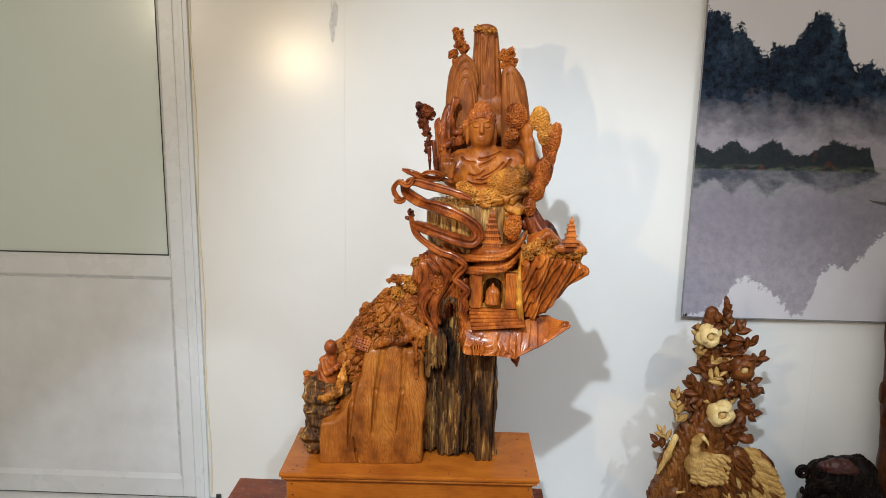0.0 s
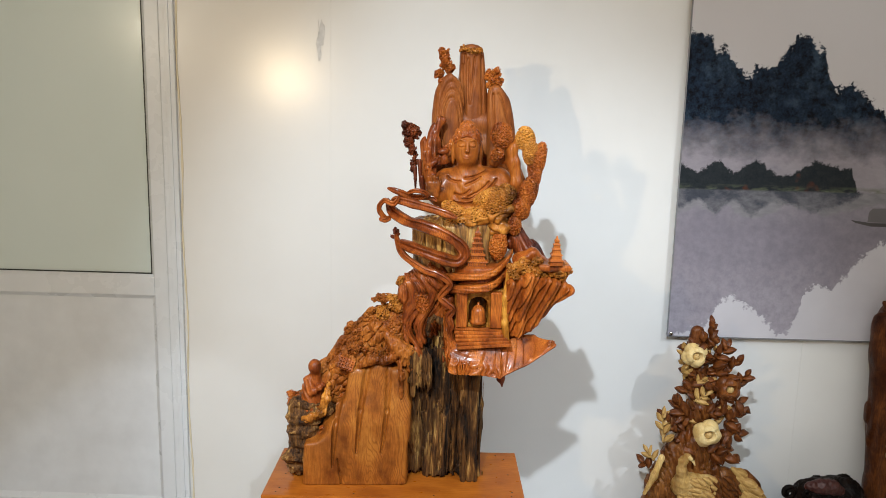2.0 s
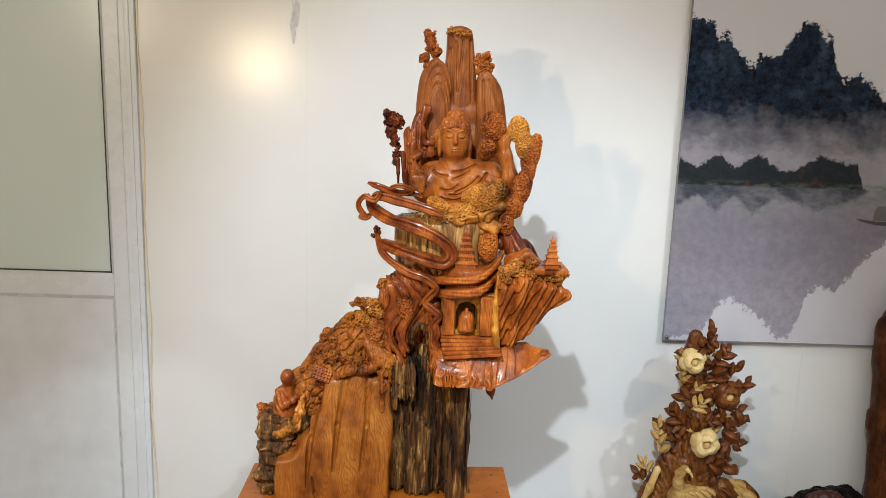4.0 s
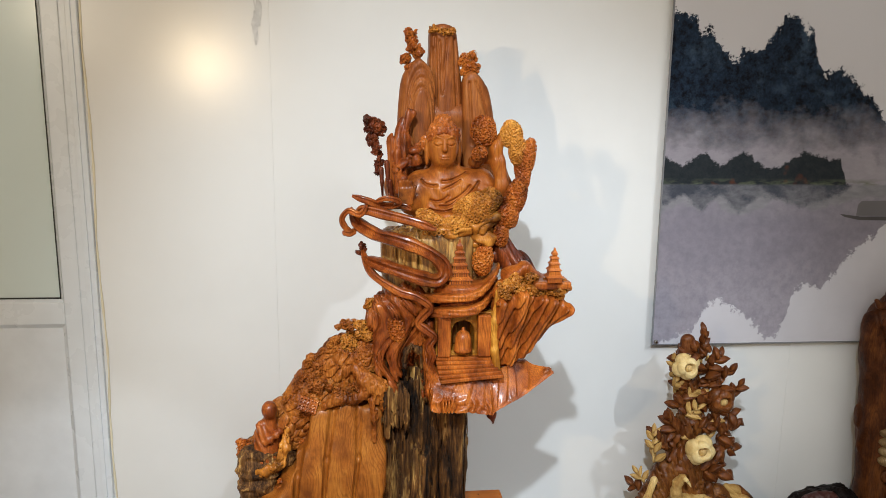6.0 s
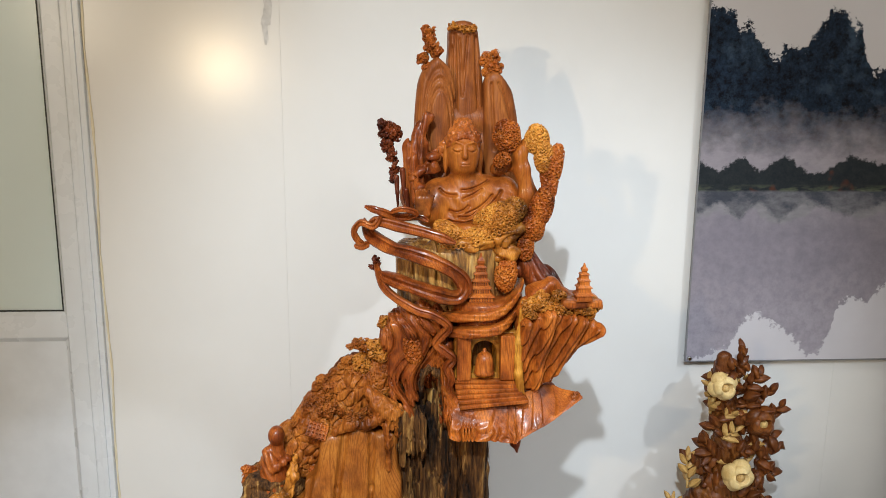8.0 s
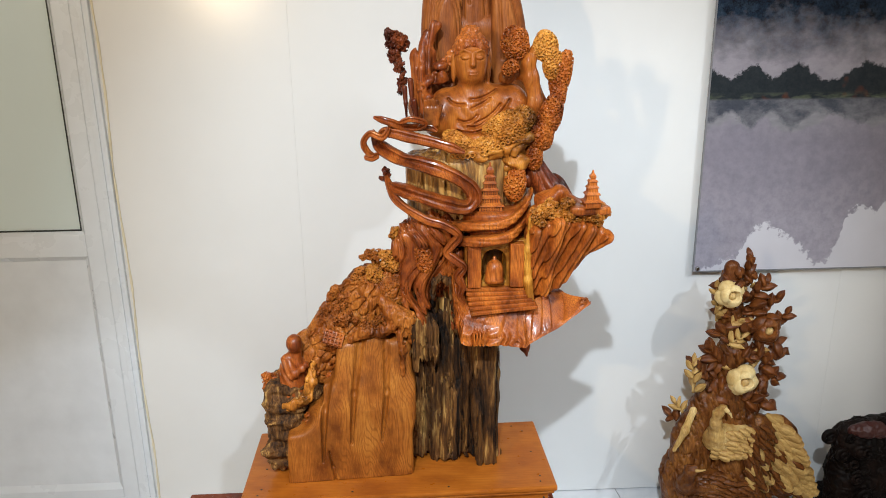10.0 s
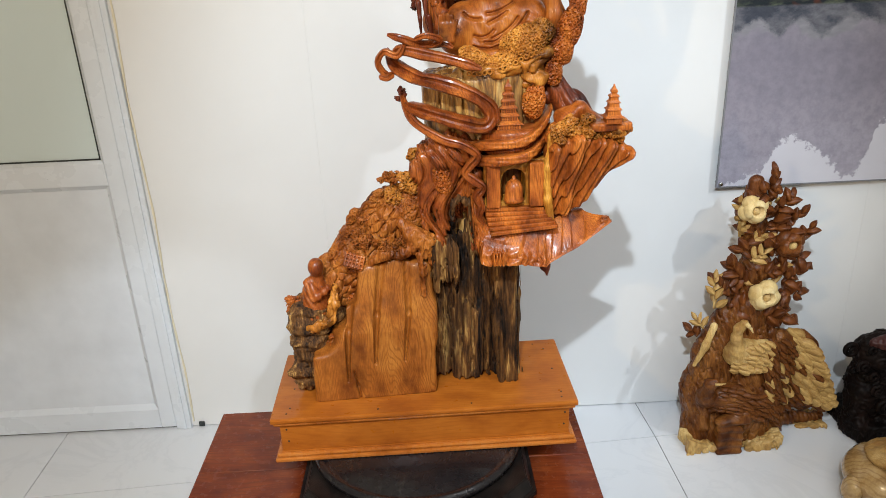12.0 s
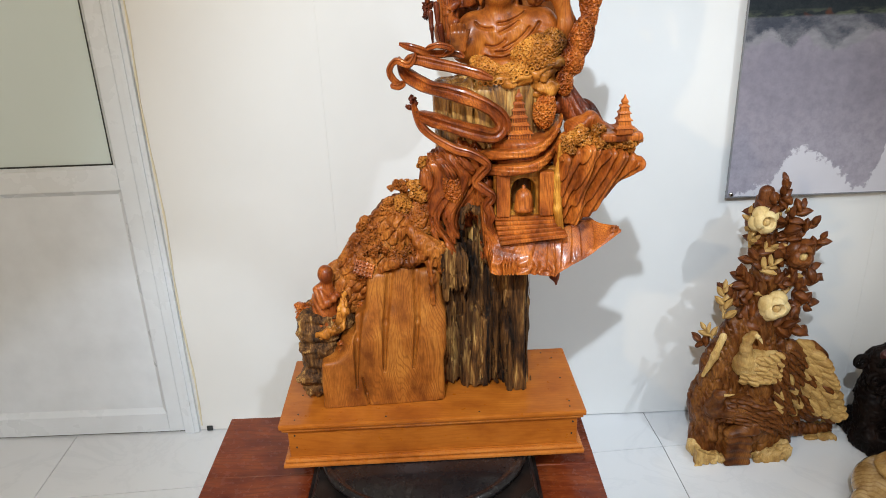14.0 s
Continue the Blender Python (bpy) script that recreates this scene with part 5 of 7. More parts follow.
    # shade beneath the ledge is put into this piece's dark wood
    solid("under_ledge", lambda P: many([cap(P, (0.20, 2.09, 0.80), (0.40, 2.09, 0.835), 0.022, 0.016), chain(P, [(0.300, 2.02, 0.790, 0.016), (0.318, 1.998, 0.764, 0.009), (0.322, 1.994, 0.744, 0.003)], 0.01), chain(P, [(0.33, 2.06, 0.77, 0.012), (0.385, 2.055, 0.80, 0.014)], 0.01)], 0.02), (0.17, 1.97, 0.73), (0.44, 2.14, 0.87), 0.003, WOOD_DARKRED, CARVE, "underside of the ledge, shade put into its darker colour", lambda P: 0.002 * fnoise(P, 60, 3), 0.004)


def pagoda(x, y, z, height, width, tiers, flat):
    """A square tower whose storeys step in under flared eaves, with a finial."""
    prof, w, zz = [(width * 0.5, 0.0)], width * 0.5, 0.0
    step = height * 0.74 / tiers
    for i in range(tiers):
        h = step * (1.15 - 0.30 * i / max(1, tiers - 1))
        prof += [(w * 0.86, zz + h * 0.06), (w * 0.82, zz + h * 0.60), (w * 1.02, zz + h * 0.66), (w * 1.00, zz + h * 0.74), (w * 0.74, zz + h)]
        zz, w = zz + h, w * 0.80
    prof += [(w * 0.55, zz + height * 0.02), (w * 0.80, zz + height * 0.06), (w * 0.78, zz + height * 0.11), (w * 0.35, zz + height * 0.17), (w * 0.16, height)]
    bm = revolve(prof, (0, 0, 0), 4, math.pi / 4)
    for v in bm.verts:
        v.co = Vector((x + v.co.x * 1.414, y + v.co.y * 1.414 * flat, z + v.co.z))
    return bm


def pagodas():
    part("pagoda", pagoda(0.437, 1.985, 1.052, 0.070, 0.034, 4, 1.0), WOOD_ROCK, CARVE, "small free-standing carved pagoda")
    part("pagoda_relief", pagoda(0.252, 2.062, 1.031, 0.096, 0.054, 5, 0.7), WOOD_ROCK, CARVE, "tiered pagoda carved on the trunk")
    # rows of tiny windows
    zz, w, step = 1.031, 0.027, 0.096 * 0.74 / 5
    for i in range(5):
        h = step * (1.15 - 0.30 * i / 4)
        n = 8 - i
        bm = bmesh.new()
        for r in range(2):
            for c in range(n):
                xx = 0.252 + (c - (n - 1) / 2) * w * 1.5 / n
                yy = 2.062 - w * 0.85 * 0.7
                box_bm(xx - 0.0010, xx + 0.0010, yy - 0.0008, yy + 0.004, zz + h * (0.12 + 0.24 * r), zz + h * (0.28 + 0.24 * r), bm=bm)
        tagged(part("window_row", bm, WOOD_DARKRED, CARVE), kind="stuff")
        zz, w = zz + h, w * 0.80
    clump((0.307, 2.080, 1.078), (0.021, 0.022, 0.036), 81, WOOD_FOLIAGE_RED, lean=8)


def right_cliff():
    cols = ((0.336, 0.336, 0.862, 1.012, 0.0120), (0.355, 0.344, 0.852, 1.024, 0.0125), (0.376, 0.356, 0.852, 1.030, 0.0130), (0.397, 0.369, 0.858, 1.026, 0.0125), (0.416, 0.382, 0.866, 1.022, 0.0130), (0.436, 0.396, 0.880, 1.016, 0.0130), (0.455, 0.414, 0.900, 1.008, 0.0125), (0.472, 0.440, 0.940, 1.000, 0.0120))
    def base(P):
        Q = P + np.stack([0.005 * vnoise(P, (16, 10, 22), 5), 0 * P[:, 0], 0 * P[:, 0]], 1)
        d = None
        for i, (xt, xb, z0, z1, r) in enumerate(cols):
            y = 2.006 + 0.008 * math.sin(i * 2.4)
            c = cap(Q, (xb, y + 0.026, z0 + 0.016), (xt, y, z1 - 0.012), r * 0.62, r, (1, 1.7, 1))
            d = c if d is None else smin(d, c, 0.0050)
        d = smin(d, many([cap(P, (0.352, 2.058, 0.872), (0.356, 2.044, 1.01), 0.026, 0.036), cap(P, (0.385, 2.064, 0.890), (0.418, 2.045, 1.00), 0.022, 0.036), cap(P, (0.44, 2.06, 0.97), (0.455, 2.05, 1.02), 0.022)], 0.02), 0.004)
        return d
    def relief(P):
        Q = np.stack([P[:, 0] - (0.28 + 1.6 * np.maximum(P[:, 0] - 0.40, 0)) * (P[:, 2] - 0.95), P[:, 1], P[:, 2]], 1)
        return folds(Q, 430, 0.0026, 64, 0.0, 4.0) + 0.0006 * fnoise(Q, (160, 120, 14), 68, 2)
    solid("fluted_cliff", base, (0.30, 1.965, 0.82), (0.50, 2.14, 1.05), 0.0017, WOOD_ROCK, CARVE, "orange-brown cliff carved in deep flutes", relief, 0.008)
    solid("sapwood_edge", lambda P: chain(P, [(0.331, 2.015, 1.02, 0.009), (0.325, 2.015, 0.96, 0.009), (0.324, 2.012, 0.90, 0.008), (0.330, 2.008, 0.855, 0.007)], 0.01), (0.305, 1.99, 0.84), (0.35, 2.04, 1.04), 0.002, WOOD_GOLD, CARVE, "", lambda P: 0.002 * fnoise(P, (120, 120, 40), 3), 0.004)
    for i, (x, z, r) in enumerate(((0.340, 1.036, 0.020), (0.358, 1.044, 0.020), (0.376, 1.036, 0.019), (0.392, 1.050, 0.018), (0.402, 1.036, 0.019), (0.424, 1.034, 0.020), (0.444, 1.030, 0.020), (0.462, 1.038, 0.017))):
        clump((x, 2.000 + 0.008 * math.sin(i * 3.0), z), (r, r, r * 0.9), 90 + i, WOOD_FOLIAGE, lobes=13)
    solid("rock_slab", lambda P: many([rbox(P, (0.435, 2.02, 1.044), (0.038, 0.045, 0.008), 0.004), cap(P, (0.365, 2.05, 1.050), (0.388, 2.045, 1.072), 0.022, 0.010, (1.2, 1.4, 1)), cap(P, (0.388, 2.045, 1.070), (0.41, 2.04, 1.048), 0.010, 0.014, (1, 1.5, 1))], 0.012), (0.32, 1.96, 1.02), (0.49, 2.10, 1.10), 0.0024, WOOD_ROCK, CARVE, "", lambda P: 0.0012 * fnoise(P, 70, 3), 0.003)
    solid("back_rock", lambda P: chain(P, [(0.335, 2.13, 1.14, 0.018), (0.35, 2.12, 1.09, 0.024), (0.385, 2.11, 1.06, 0.026), (0.41, 2.10, 1.03, 0.024)], 0.02), (0.29, 2.06, 0.98), (0.45, 2.17, 1.18), 0.0028, WOOD_DARKRED, CARVE, "dark rock behind the cliff", lambda P: folds(P, 300, 0.003, 66, 0.4), 0.006)


ROBE = ((0.2176, 1.244, 0.241, 1.248, 0.270, 1.262), (0.2195, 1.227, 0.241, 1.237, 0.256, 1.247), (0.194, 1.204, 0.212, 1.202, 0.230, 1.214), (0.212, 1.192, 0.234, 1.194, 0.252, 1.209), (0.192, 1.184, 0.216, 1.180, 0.241, 1.185),
        (0.227, 1.199, 0.256, 1.214, 0.277, 1.235), (0.241, 1.194, 0.270, 1.211, 0.296, 1.243), (0.174, 1.246, 0.187, 1.236, 0.205, 1.235))


def seated_figure():
    hx, hy = 0.2205, 2.125
    def base(P):
        head = many([ell(P, (hx, hy, 1.318), (0.0325, 0.034, 0.046)), ell(P, (hx, hy - 0.006, 1.292), (0.022, 0.026, 0.020))], 0.012)
        head = smin(head, chain(P, [(hx, hy - 0.032, 1.332, 0.0035), (hx, hy - 0.0385, 1.312, 0.0055)], 0.004), 0.006)
        for s in (-1, 1):
            head = smin(head, chain(P, [(hx + s * 0.007, hy - 0.0315, 1.336, 0.002), (hx + s * 0.016, hy - 0.0295, 1.339, 0.002), (hx + s * 0.024, hy - 0.022, 1.335, 0.002)], 0.003), 0.004)
            head = smin(head, ell(P, (hx + s * 0.0135, hy - 0.0285, 1.3245), (0.008, 0.005, 0.0045)), 0.003)
            head = smin(head, ell(P, (hx + s * 0.0345, hy + 0.006, 1.306), (0.0058, 0.008, 0.030)), 0.004)
        head = smin(head, ell(P, (hx, hy - 0.032, 1.295), (0.0095, 0.004, 0.0042)), 0.003)
        neck = cap(P, (hx, hy + 0.006, 1.285), (hx, hy + 0.012, 1.25), 0.024, 0.028)
        body = many([ell(P, (0.238, 2.145, 1.205), (0.074, 0.050, 0.066)), cap(P, (0.178, 2.145, 1.232), (0.298, 2.145, 1.238), 0.034, 0.034), ell(P, (0.236, 2.13, 1.16), (0.08, 0.05, 0.03)),
                     chain(P, [(0.168, 2.135, 1.230, 0.026), (0.150, 2.110, 1.196, 0.021), (0.140, 2.090, 1.200, 0.017)], 0.012),
                     chain(P, [(0.305, 2.135, 1.232, 0.028), (0.322, 2.115, 1.200, 0.024)], 0.012)], 0.02)
        palm = smin(rbox(P, (0.1385, 2.076, 1.216), (0.0155, 0.007, 0.020), 0.006), many([cap(P, (0.1275 + 0.0074 * i, 2.074, 1.232), (0.1270 + 0.0076 * i, 2.072, 1.249 - 0.0022 * abs(i - 1.4)), 0.0036) for i in range(4)], 0.0015), 0.003)
        palm = smin(palm, cap(P, (0.152, 2.074, 1.216), (0.158, 2.070, 1.236), 0.0040), 0.003)
        return smin(smin(smin(head, neck, 0.008), body, 0.012), palm, 0.006)
    def relief(P):
        front = np.clip((2.135 - P[:, 1]) / 0.01, 0, 1)
        r = np.sqrt((P[:, 0] - 0.325) ** 2 + (P[:, 2] - 1.305) ** 2)
        soft = np.clip((1.252 - P[:, 2]) / 0.02, 0, 1) * np.clip((P[:, 0] - 0.170) / 0.03, 0, 1)
        face = incise(P, [(hx + sg * 0.0055, 1.3225, hx + sg * 0.0135, 1.3195, hx + sg * 0.0225, 1.3230) for sg in (-1, 1)] + [(hx - 0.0085, 1.2955, hx, 1.2950, hx + 0.0085, 1.2955)], 0.0011, 0.0022)
        return front * face + front * incise(P, ROBE, 0.0026, 0.0062) + 0.0010 * np.sin(r * 330 + 2.2 * vnoise(P, 22, 9)) * soft
    solid("seated_figure", base, (0.115, 2.05, 1.13), (0.345, 2.20, 1.372), 0.0015, WOOD_FIGURE, CARVE, "plain seated robed figure in tan polished wood", relief, 0.004)
    hair = lambda P: cut(many([ell(P, (hx, hy + 0.006, 1.340), (0.0365, 0.037, 0.034)), ell(P, (hx, hy + 0.010, 1.370), (0.020, 0.022, 0.017))], 0.006), many([ell(P, (hx, hy - 0.034, 1.316), (0.030, 0.028, 0.0285)), rbox(P, (hx, hy, 1.29), (0.06, 0.06, 0.028), 0.004)], 0.004), 0.003)
    def curls(P):
        d1, d2 = worley(P, 0.0092, 7)
        return 0.0060 * (0.45 - np.clip(d1, 0, 1))
    solid("curled_cap", hair, (0.175, 2.07, 1.30), (0.268, 2.185, 1.395), 0.0015, WOOD_RED, CARVE, "brown cap of carved curls", curls, 0.005)


def back_peaks():
    def slab(name, pts, k, relief, lo, hi, mat, label=""):
        solid(name, lambda P: many([cap(P, a, b, ra, rb, (1, 0.75, 1)) for a, b, ra, rb in pts], k), lo, hi, 0.0028, mat, CARVE, label, relief, 0.006)
    def ovals(cx, cz, a, b, amp, seed, lines=((1.02, 0.030), (0.88, 0.020), (0.72, 0.020), (0.45, 0.025))):
        def f(P):
            w = vnoise(P, (16, 10, 9), seed)
            r = np.sqrt(((P[:, 0] - cx) / a) ** 2 + ((P[:, 2] - cz) / b) ** 2) + 0.06 * w
            out = 0.0008 * fnoise(P, (110, 60, 12), seed + 2, 2)
            for at, wide in lines:
                out = out - amp * np.exp(-(((r - at) / wide) ** 2))
            return out
        return f
    def tongue(name, x0, w0, z0, x1, w1, z1, y, thick, relief, label="", turn=0.0, arch=0.08, lean=0.0):
        """A tall slab with a rounded or flat top, a gently bowed front and soft edges."""
        def base(P):
            k = np.clip((P[:, 2] - z0) / (z1 - z0), 0, 1)
            cx, w = x0 + (x1 - x0) * k, w0 + (w1 - w0) * k + 0.003 * vnoise(P, (6, 6, 14), int(x0 * 1000))
            d2 = -smin(-(np.abs(P[:, 0] - cx) - w), -(P[:, 2] - z1 + lean * (P[:, 0] - x1)), arch)
            bow = 0.30 * (P[:, 0] - cx) ** 2 / np.maximum(w, 0.01) + turn * (P[:, 0] - cx)
            dy = np.abs(P[:, 1] - bow - y) - thick
            return -smin(-d2, -dy, 0.012)
        lo, hi = (min(x0 - w0, x1 - w1) - 0.01, y - thick - 0.02, z0), (max(x0 + w0, x1 + w1) + 0.01, y + thick + 0.05, z1 + 0.02)
        solid(name, base, lo, hi, 0.0021, WOOD_PEAK, CARVE, label, relief, 0.006)
    def inset(P):
        return incise(P, ((0.210, 1.555, 0.213, 1.48, 0.214, 1.40), (0.219, 1.545, 0.222, 1.50, 0.226, 1.43), (0.236, 1.550, 0.230, 1.48, 0.228, 1.44), (0.206, 1.53, 0.205, 1.46, 0.199, 1.38), (0.252, 1.55, 0.256, 1.47, 0.262, 1.38)), 0.0027, 0.0052) + 0.0008 * fnoise(P, (110, 60, 12), 103, 2)
    def facet(P):
        return incise(P, ((0.286, 1.455, 0.289, 1.40, 0.294, 1.32), (0.300, 1.456, 0.322, 1.40, 0.333, 1.33)), 0.0028, 0.0052) + 0.0008 * fnoise(P, (110, 60, 12), 109, 2)
    tongue("tall_peak", 0.238, 0.060, 1.22, 0.2275, 0.0300, 1.584, 2.250, 0.020, inset, "tall flat-topped central peak with incised grain", arch=0.030)
    tongue("left_peak", 0.166, 0.052, 1.22, 0.173, 0.037, 1.514, 2.230, 0.022, ovals(0.178, 1.368, 0.034, 0.118, 0.0042, 104, ((1.0, 0.060), (0.84, 0.045), (0.66, 0.050))), "rounded peak carved with nested ovals", -0.10, arch=0.075)
    tongue("right_peak", 0.322, 0.048, 1.22, 0.299, 0.030, 1.482, 2.232, 0.022, facet, "slanting peak beside the tall one", 0.14, arch=0.050, lean=0.5)
    slab("back_board", [((0.14, 2.255, 1.22), (0.32, 2.255, 1.22), 0.045, 0.045), ((0.16, 2.255, 1.32), (0.30, 2.255, 1.32), 0.04, 0.04), ((0.19, 2.255, 1.38), (0.27, 2.255, 1.38), 0.035, 0.035)], 0.02, ovals(0.2, 1.3, 0.05, 0.08, 0.001, 110), (0.08, 2.15, 1.15), (0.38, 2.32, 1.46), WOOD_PEAK)
    # hanging root columns on the side
    slab("side_root", [((0.152, 2.182, 1.385), (0.118, 2.175, 1.322), 0.012, 0.016), ((0.116, 2.172, 1.325), (0.110, 2.165, 1.200), 0.016, 0.006), ((0.136, 2.175, 1.33), (0.132, 2.165, 1.225), 0.018, 0.012), ((0.126, 2.16, 1.30), (0.120, 2.15, 1.215), 0.012, 0.005)], 0.006, lambda P: gouge(P, (58, 46, 5), 112, 0.0050, 0.007), (0.08, 2.13, 1.18), (0.17, 2.22, 1.41), WOOD_RED, "red-brown hanging root")
    slab("curled_root", [((0.125, 2.16, 1.275), (0.165, 2.15, 1.285), 0.014, 0.012), ((0.16, 2.15, 1.305), (0.19, 2.155, 1.33), 0.014, 0.012), ((0.125, 2.155, 1.265), (0.135, 2.13, 1.245), 0.011, 0.010)], 0.012, lambda P: gouge(P, (34, 34, 70), 8, 0.0055, 0.006), (0.09, 2.10, 1.22), (0.22, 2.20, 1.37), WOOD_RED)
    for pts in ([(0.088, 2.165, 1.265, 0.006), (0.090, 2.16, 1.235, 0.004), (0.091, 2.16, 1.205, 0.0022)], [(0.107, 2.15, 1.24, 0.006), (0.112, 2.15, 1.205, 0.004), (0.113, 2.15, 1.195, 0.003)], [(0.100, 2.16, 1.28, 0.006), (0.104, 2.155, 1.23, 0.004), (0.105, 2.155, 1.215, 0.002)]):
        solid("hanging_stem", lambda P, pts=pts: chain(P, pts, 0.004), (0.075, 2.13, 1.18), (0.125, 2.18, 1.30), 0.0016, WOOD_DARKRED, CARVE)
    D, R, G = WOOD_DARKRED, WOOD_FOLIAGE_RED, WOOD_FOLIAGE
    for i, (x, z, rx, rz, m, lean) in enumerate(((0.066, 1.362, 0.018, 0.017, D, 0), (0.084, 1.352, 0.016, 0.016, D, 0), (0.070, 1.330, 0.015, 0.015, D, 0), (0.078, 1.306, 0.012, 0.014, D, 0), (0.084, 1.280, 0.010, 0.020, D, 0), (0.080, 1.262, 0.008, 0.014, D, 0))):
        clump((x, 2.210, z), (rx, 0.018, rz), 120 + i, m, lobes=15)
    for i, (x, z, rx, rz) in enumerate(((0.155, 1.552, 0.014, 0.016), (0.160, 1.528, 0.018, 0.016), (0.174, 1.515, 0.014, 0.016), (0.146, 1.500, 0.012, 0.016), (0.152, 1.482, 0.010, 0.012), (0.274, 1.490, 0.016, 0.024), (0.290, 1.484, 0.014, 0.020), (0.290, 1.510, 0.009, 0.014), (0.276, 1.472, 0.016, 0.012), (0.208, 1.566, 0.012, 0.010), (0.225, 1.563, 0.014, 0.008), (0.243, 1.564, 0.013, 0.010))):
        clump((x + (0.006 if 4 < i < 9 else 0.0), 2.234, z + 0.004), (rx, 0.020, rz), 140 + i, R if i < 9 else G, lobes=16)


def right_foliage():
    for i, (x, y, z, rx, ry, rz, m, lean) in enumerate((
            (0.306, 2.115, 1.350, 0.030, 0.022, 0.034, WOOD_FOLIAGE_RED, 10), (0.296, 2.105, 1.302, 0.018, 0.016, 0.018, WOOD_FOLIAGE_RED, 0), (0.364, 2.105, 1.345, 0.025, 0.018, 0.034, WOOD_FOLIAGE, -8), (0.376, 2.10, 1.312, 0.020, 0.016, 0.032, WOOD_FOLIAGE, 0),
            (0.396, 2.105, 1.290, 0.020, 0.016, 0.050, WOOD_FOLIAGE_RED, 14), (0.372, 2.095, 1.212, 0.022, 0.020, 0.046, WOOD_FOLIAGE_RED, 16), (0.346, 2.09, 1.132, 0.018, 0.018, 0.032, WOOD_FOLIAGE_RED, 12), (0.390, 2.10, 1.246, 0.016, 0.014, 0.030, WOOD_FOLIAGE_RED, 14), (0.358, 2.094, 1.172, 0.020, 0.018, 0.034, WOOD_FOLIAGE_RED, 14),
            (0.196, 2.085, 1.162, 0.042, 0.022, 0.020, WOOD_FOLIAGE, 30), (0.245, 2.080, 1.158, 0.040, 0.024, 0.020, WOOD_FOLIAGE, 0), (0.286, 2.088, 1.190, 0.044, 0.024, 0.030, WOOD_FOLIAGE, -20), (0.318, 2.095, 1.205, 0.026, 0.020, 0.026, WOOD_FOLIAGE, 0))):
        clump((x, y, z), (rx, ry, rz), 160 + i, m, cell=0.0037, lean=lean, lump=0.34)
    solid("curved_limb", lambda P: many([chain(P, [(0.335, 2.12, 1.19, 0.020), (0.350, 2.115, 1.235, 0.017), (0.338, 2.115, 1.285, 0.015), (0.330, 2.115, 1.312, 0.013), (0.345, 2.115, 1.335, 0.012)], 0.01), chain(P, [(0.29, 2.13, 1.285, 0.014), (0.325, 2.125, 1.300, 0.012)], 0.01)], 0.012), (0.26, 2.08, 1.15), (0.39, 2.16, 1.36), 0.0024, WOOD_FIGURE, CARVE, "golden curved limb holding the foliage", lambda P: folds(P, 330, 0.0016, 9), 0.004)
    # a row of larger open cells along the foliage edge
    for i in range(15):
        x = 0.178 + i * 0.0098
        z = 1.141 + (0.0 if i < 6 else 0.0042 * (i - 5)) - 0.0015 * math.sin(i)
        bm = bmesh.new()
        seg, ring = 12, 6
        vs = [[bm.verts.new((x + (0.0042 + 0.0014 * math.cos(b)) * math.cos(a), 2.056 + 0.0022 * math.sin(b), z + (0.0042 + 0.0014 * math.cos(b)) * math.sin(a))) for b in (2 * math.pi * k / ring for k in range(ring))] for a in (2 * math.pi * j / seg for j in range(seg))]
        for j in range(seg):
            for k in range(ring):
                bm.faces.new((vs[j][k], vs[(j + 1) % seg][k], vs[(j + 1) % seg][(k + 1) % ring], vs[j][(k + 1) % ring]))
        part("leaf_ring", bm, WOOD_FOLIAGE, CARVE, smooth=True)


lower_block()
left_rock()
slope()
bark_trunk()
figurine()
slope_foliage()
drapes()
upper_trunk()
ribbons()
terrace()
pagodas()
right_cliff()
seated_figure()
back_peaks()
right_foliage()


# ---- the other carvings on the floor ----
PEA = thing("peacock_carving", (0.92, 2.42, 0.0), "brown and cream root carving of peacocks under peonies on the floor", "wood carving")


def leaf_mesh(name, length, width, cup, curl, material, ridge=0.12, blunt=0.94):
    """A thick pointed leaf that grows along +z and faces -y, with a midrib."""
    n, m = 9, 7
    V, Fs = [], []
    for s in (0, 1):
        for i in range(n):
            t = i / (n - 1)
            w = width * math.sin(math.pi * min(1, 0.06 + t * blunt)) ** 0.75 * (1 - 0.25 * t * (blunt > 0.9))
            for j in range(m):
                a = (j / (m - 1)) * 2 - 1
                y = -cup * (1 - abs(a)) * w + ridge * width * abs(a) ** 2 - ridge * 0.35 * width * (abs(a) < 0.1) + curl * length * t * t
                V.append((a * w * 0.5, y + s * 0.10 * width * (1 - 0.7 * abs(a)) + s * 0.0008, t * length))
    q = lambda s, i, j: (s * n + i) * m + j
    for i in range(n - 1):
        for j in range(m - 1):
            Fs.append((q(0, i, j), q(0, i, j + 1), q(0, i + 1, j + 1), q(0, i + 1, j)))
            Fs.append((q(1, i, j), q(1, i + 1, j), q(1, i + 1, j + 1), q(1, i, j + 1)))
        for j in (0, m - 1):
            Fs.append((q(0, i, j), q(0, i + 1, j), q(1, i + 1, j), q(1, i, j)))
    for i in (0, n - 1):
        for j in range(m - 1):
            Fs.append((q(0, i, j), q(1, i, j), q(1, i, j + 1), q(0, i, j + 1)))
    me = mesh_from(V, Fs, name)
    me.polygons.foreach_set("use_smooth", [True] * len(me.polygons))
    me.materials.append(material)
    return me


def put_piece(name, me, place, parent, label=""):
    ob = new(name, me)
    ob.parent = parent
    ob.matrix_basis = Matrix.Translation(-ORIGIN[parent.name]) @ place
    if label:
        ob["label"] = label
    return ob


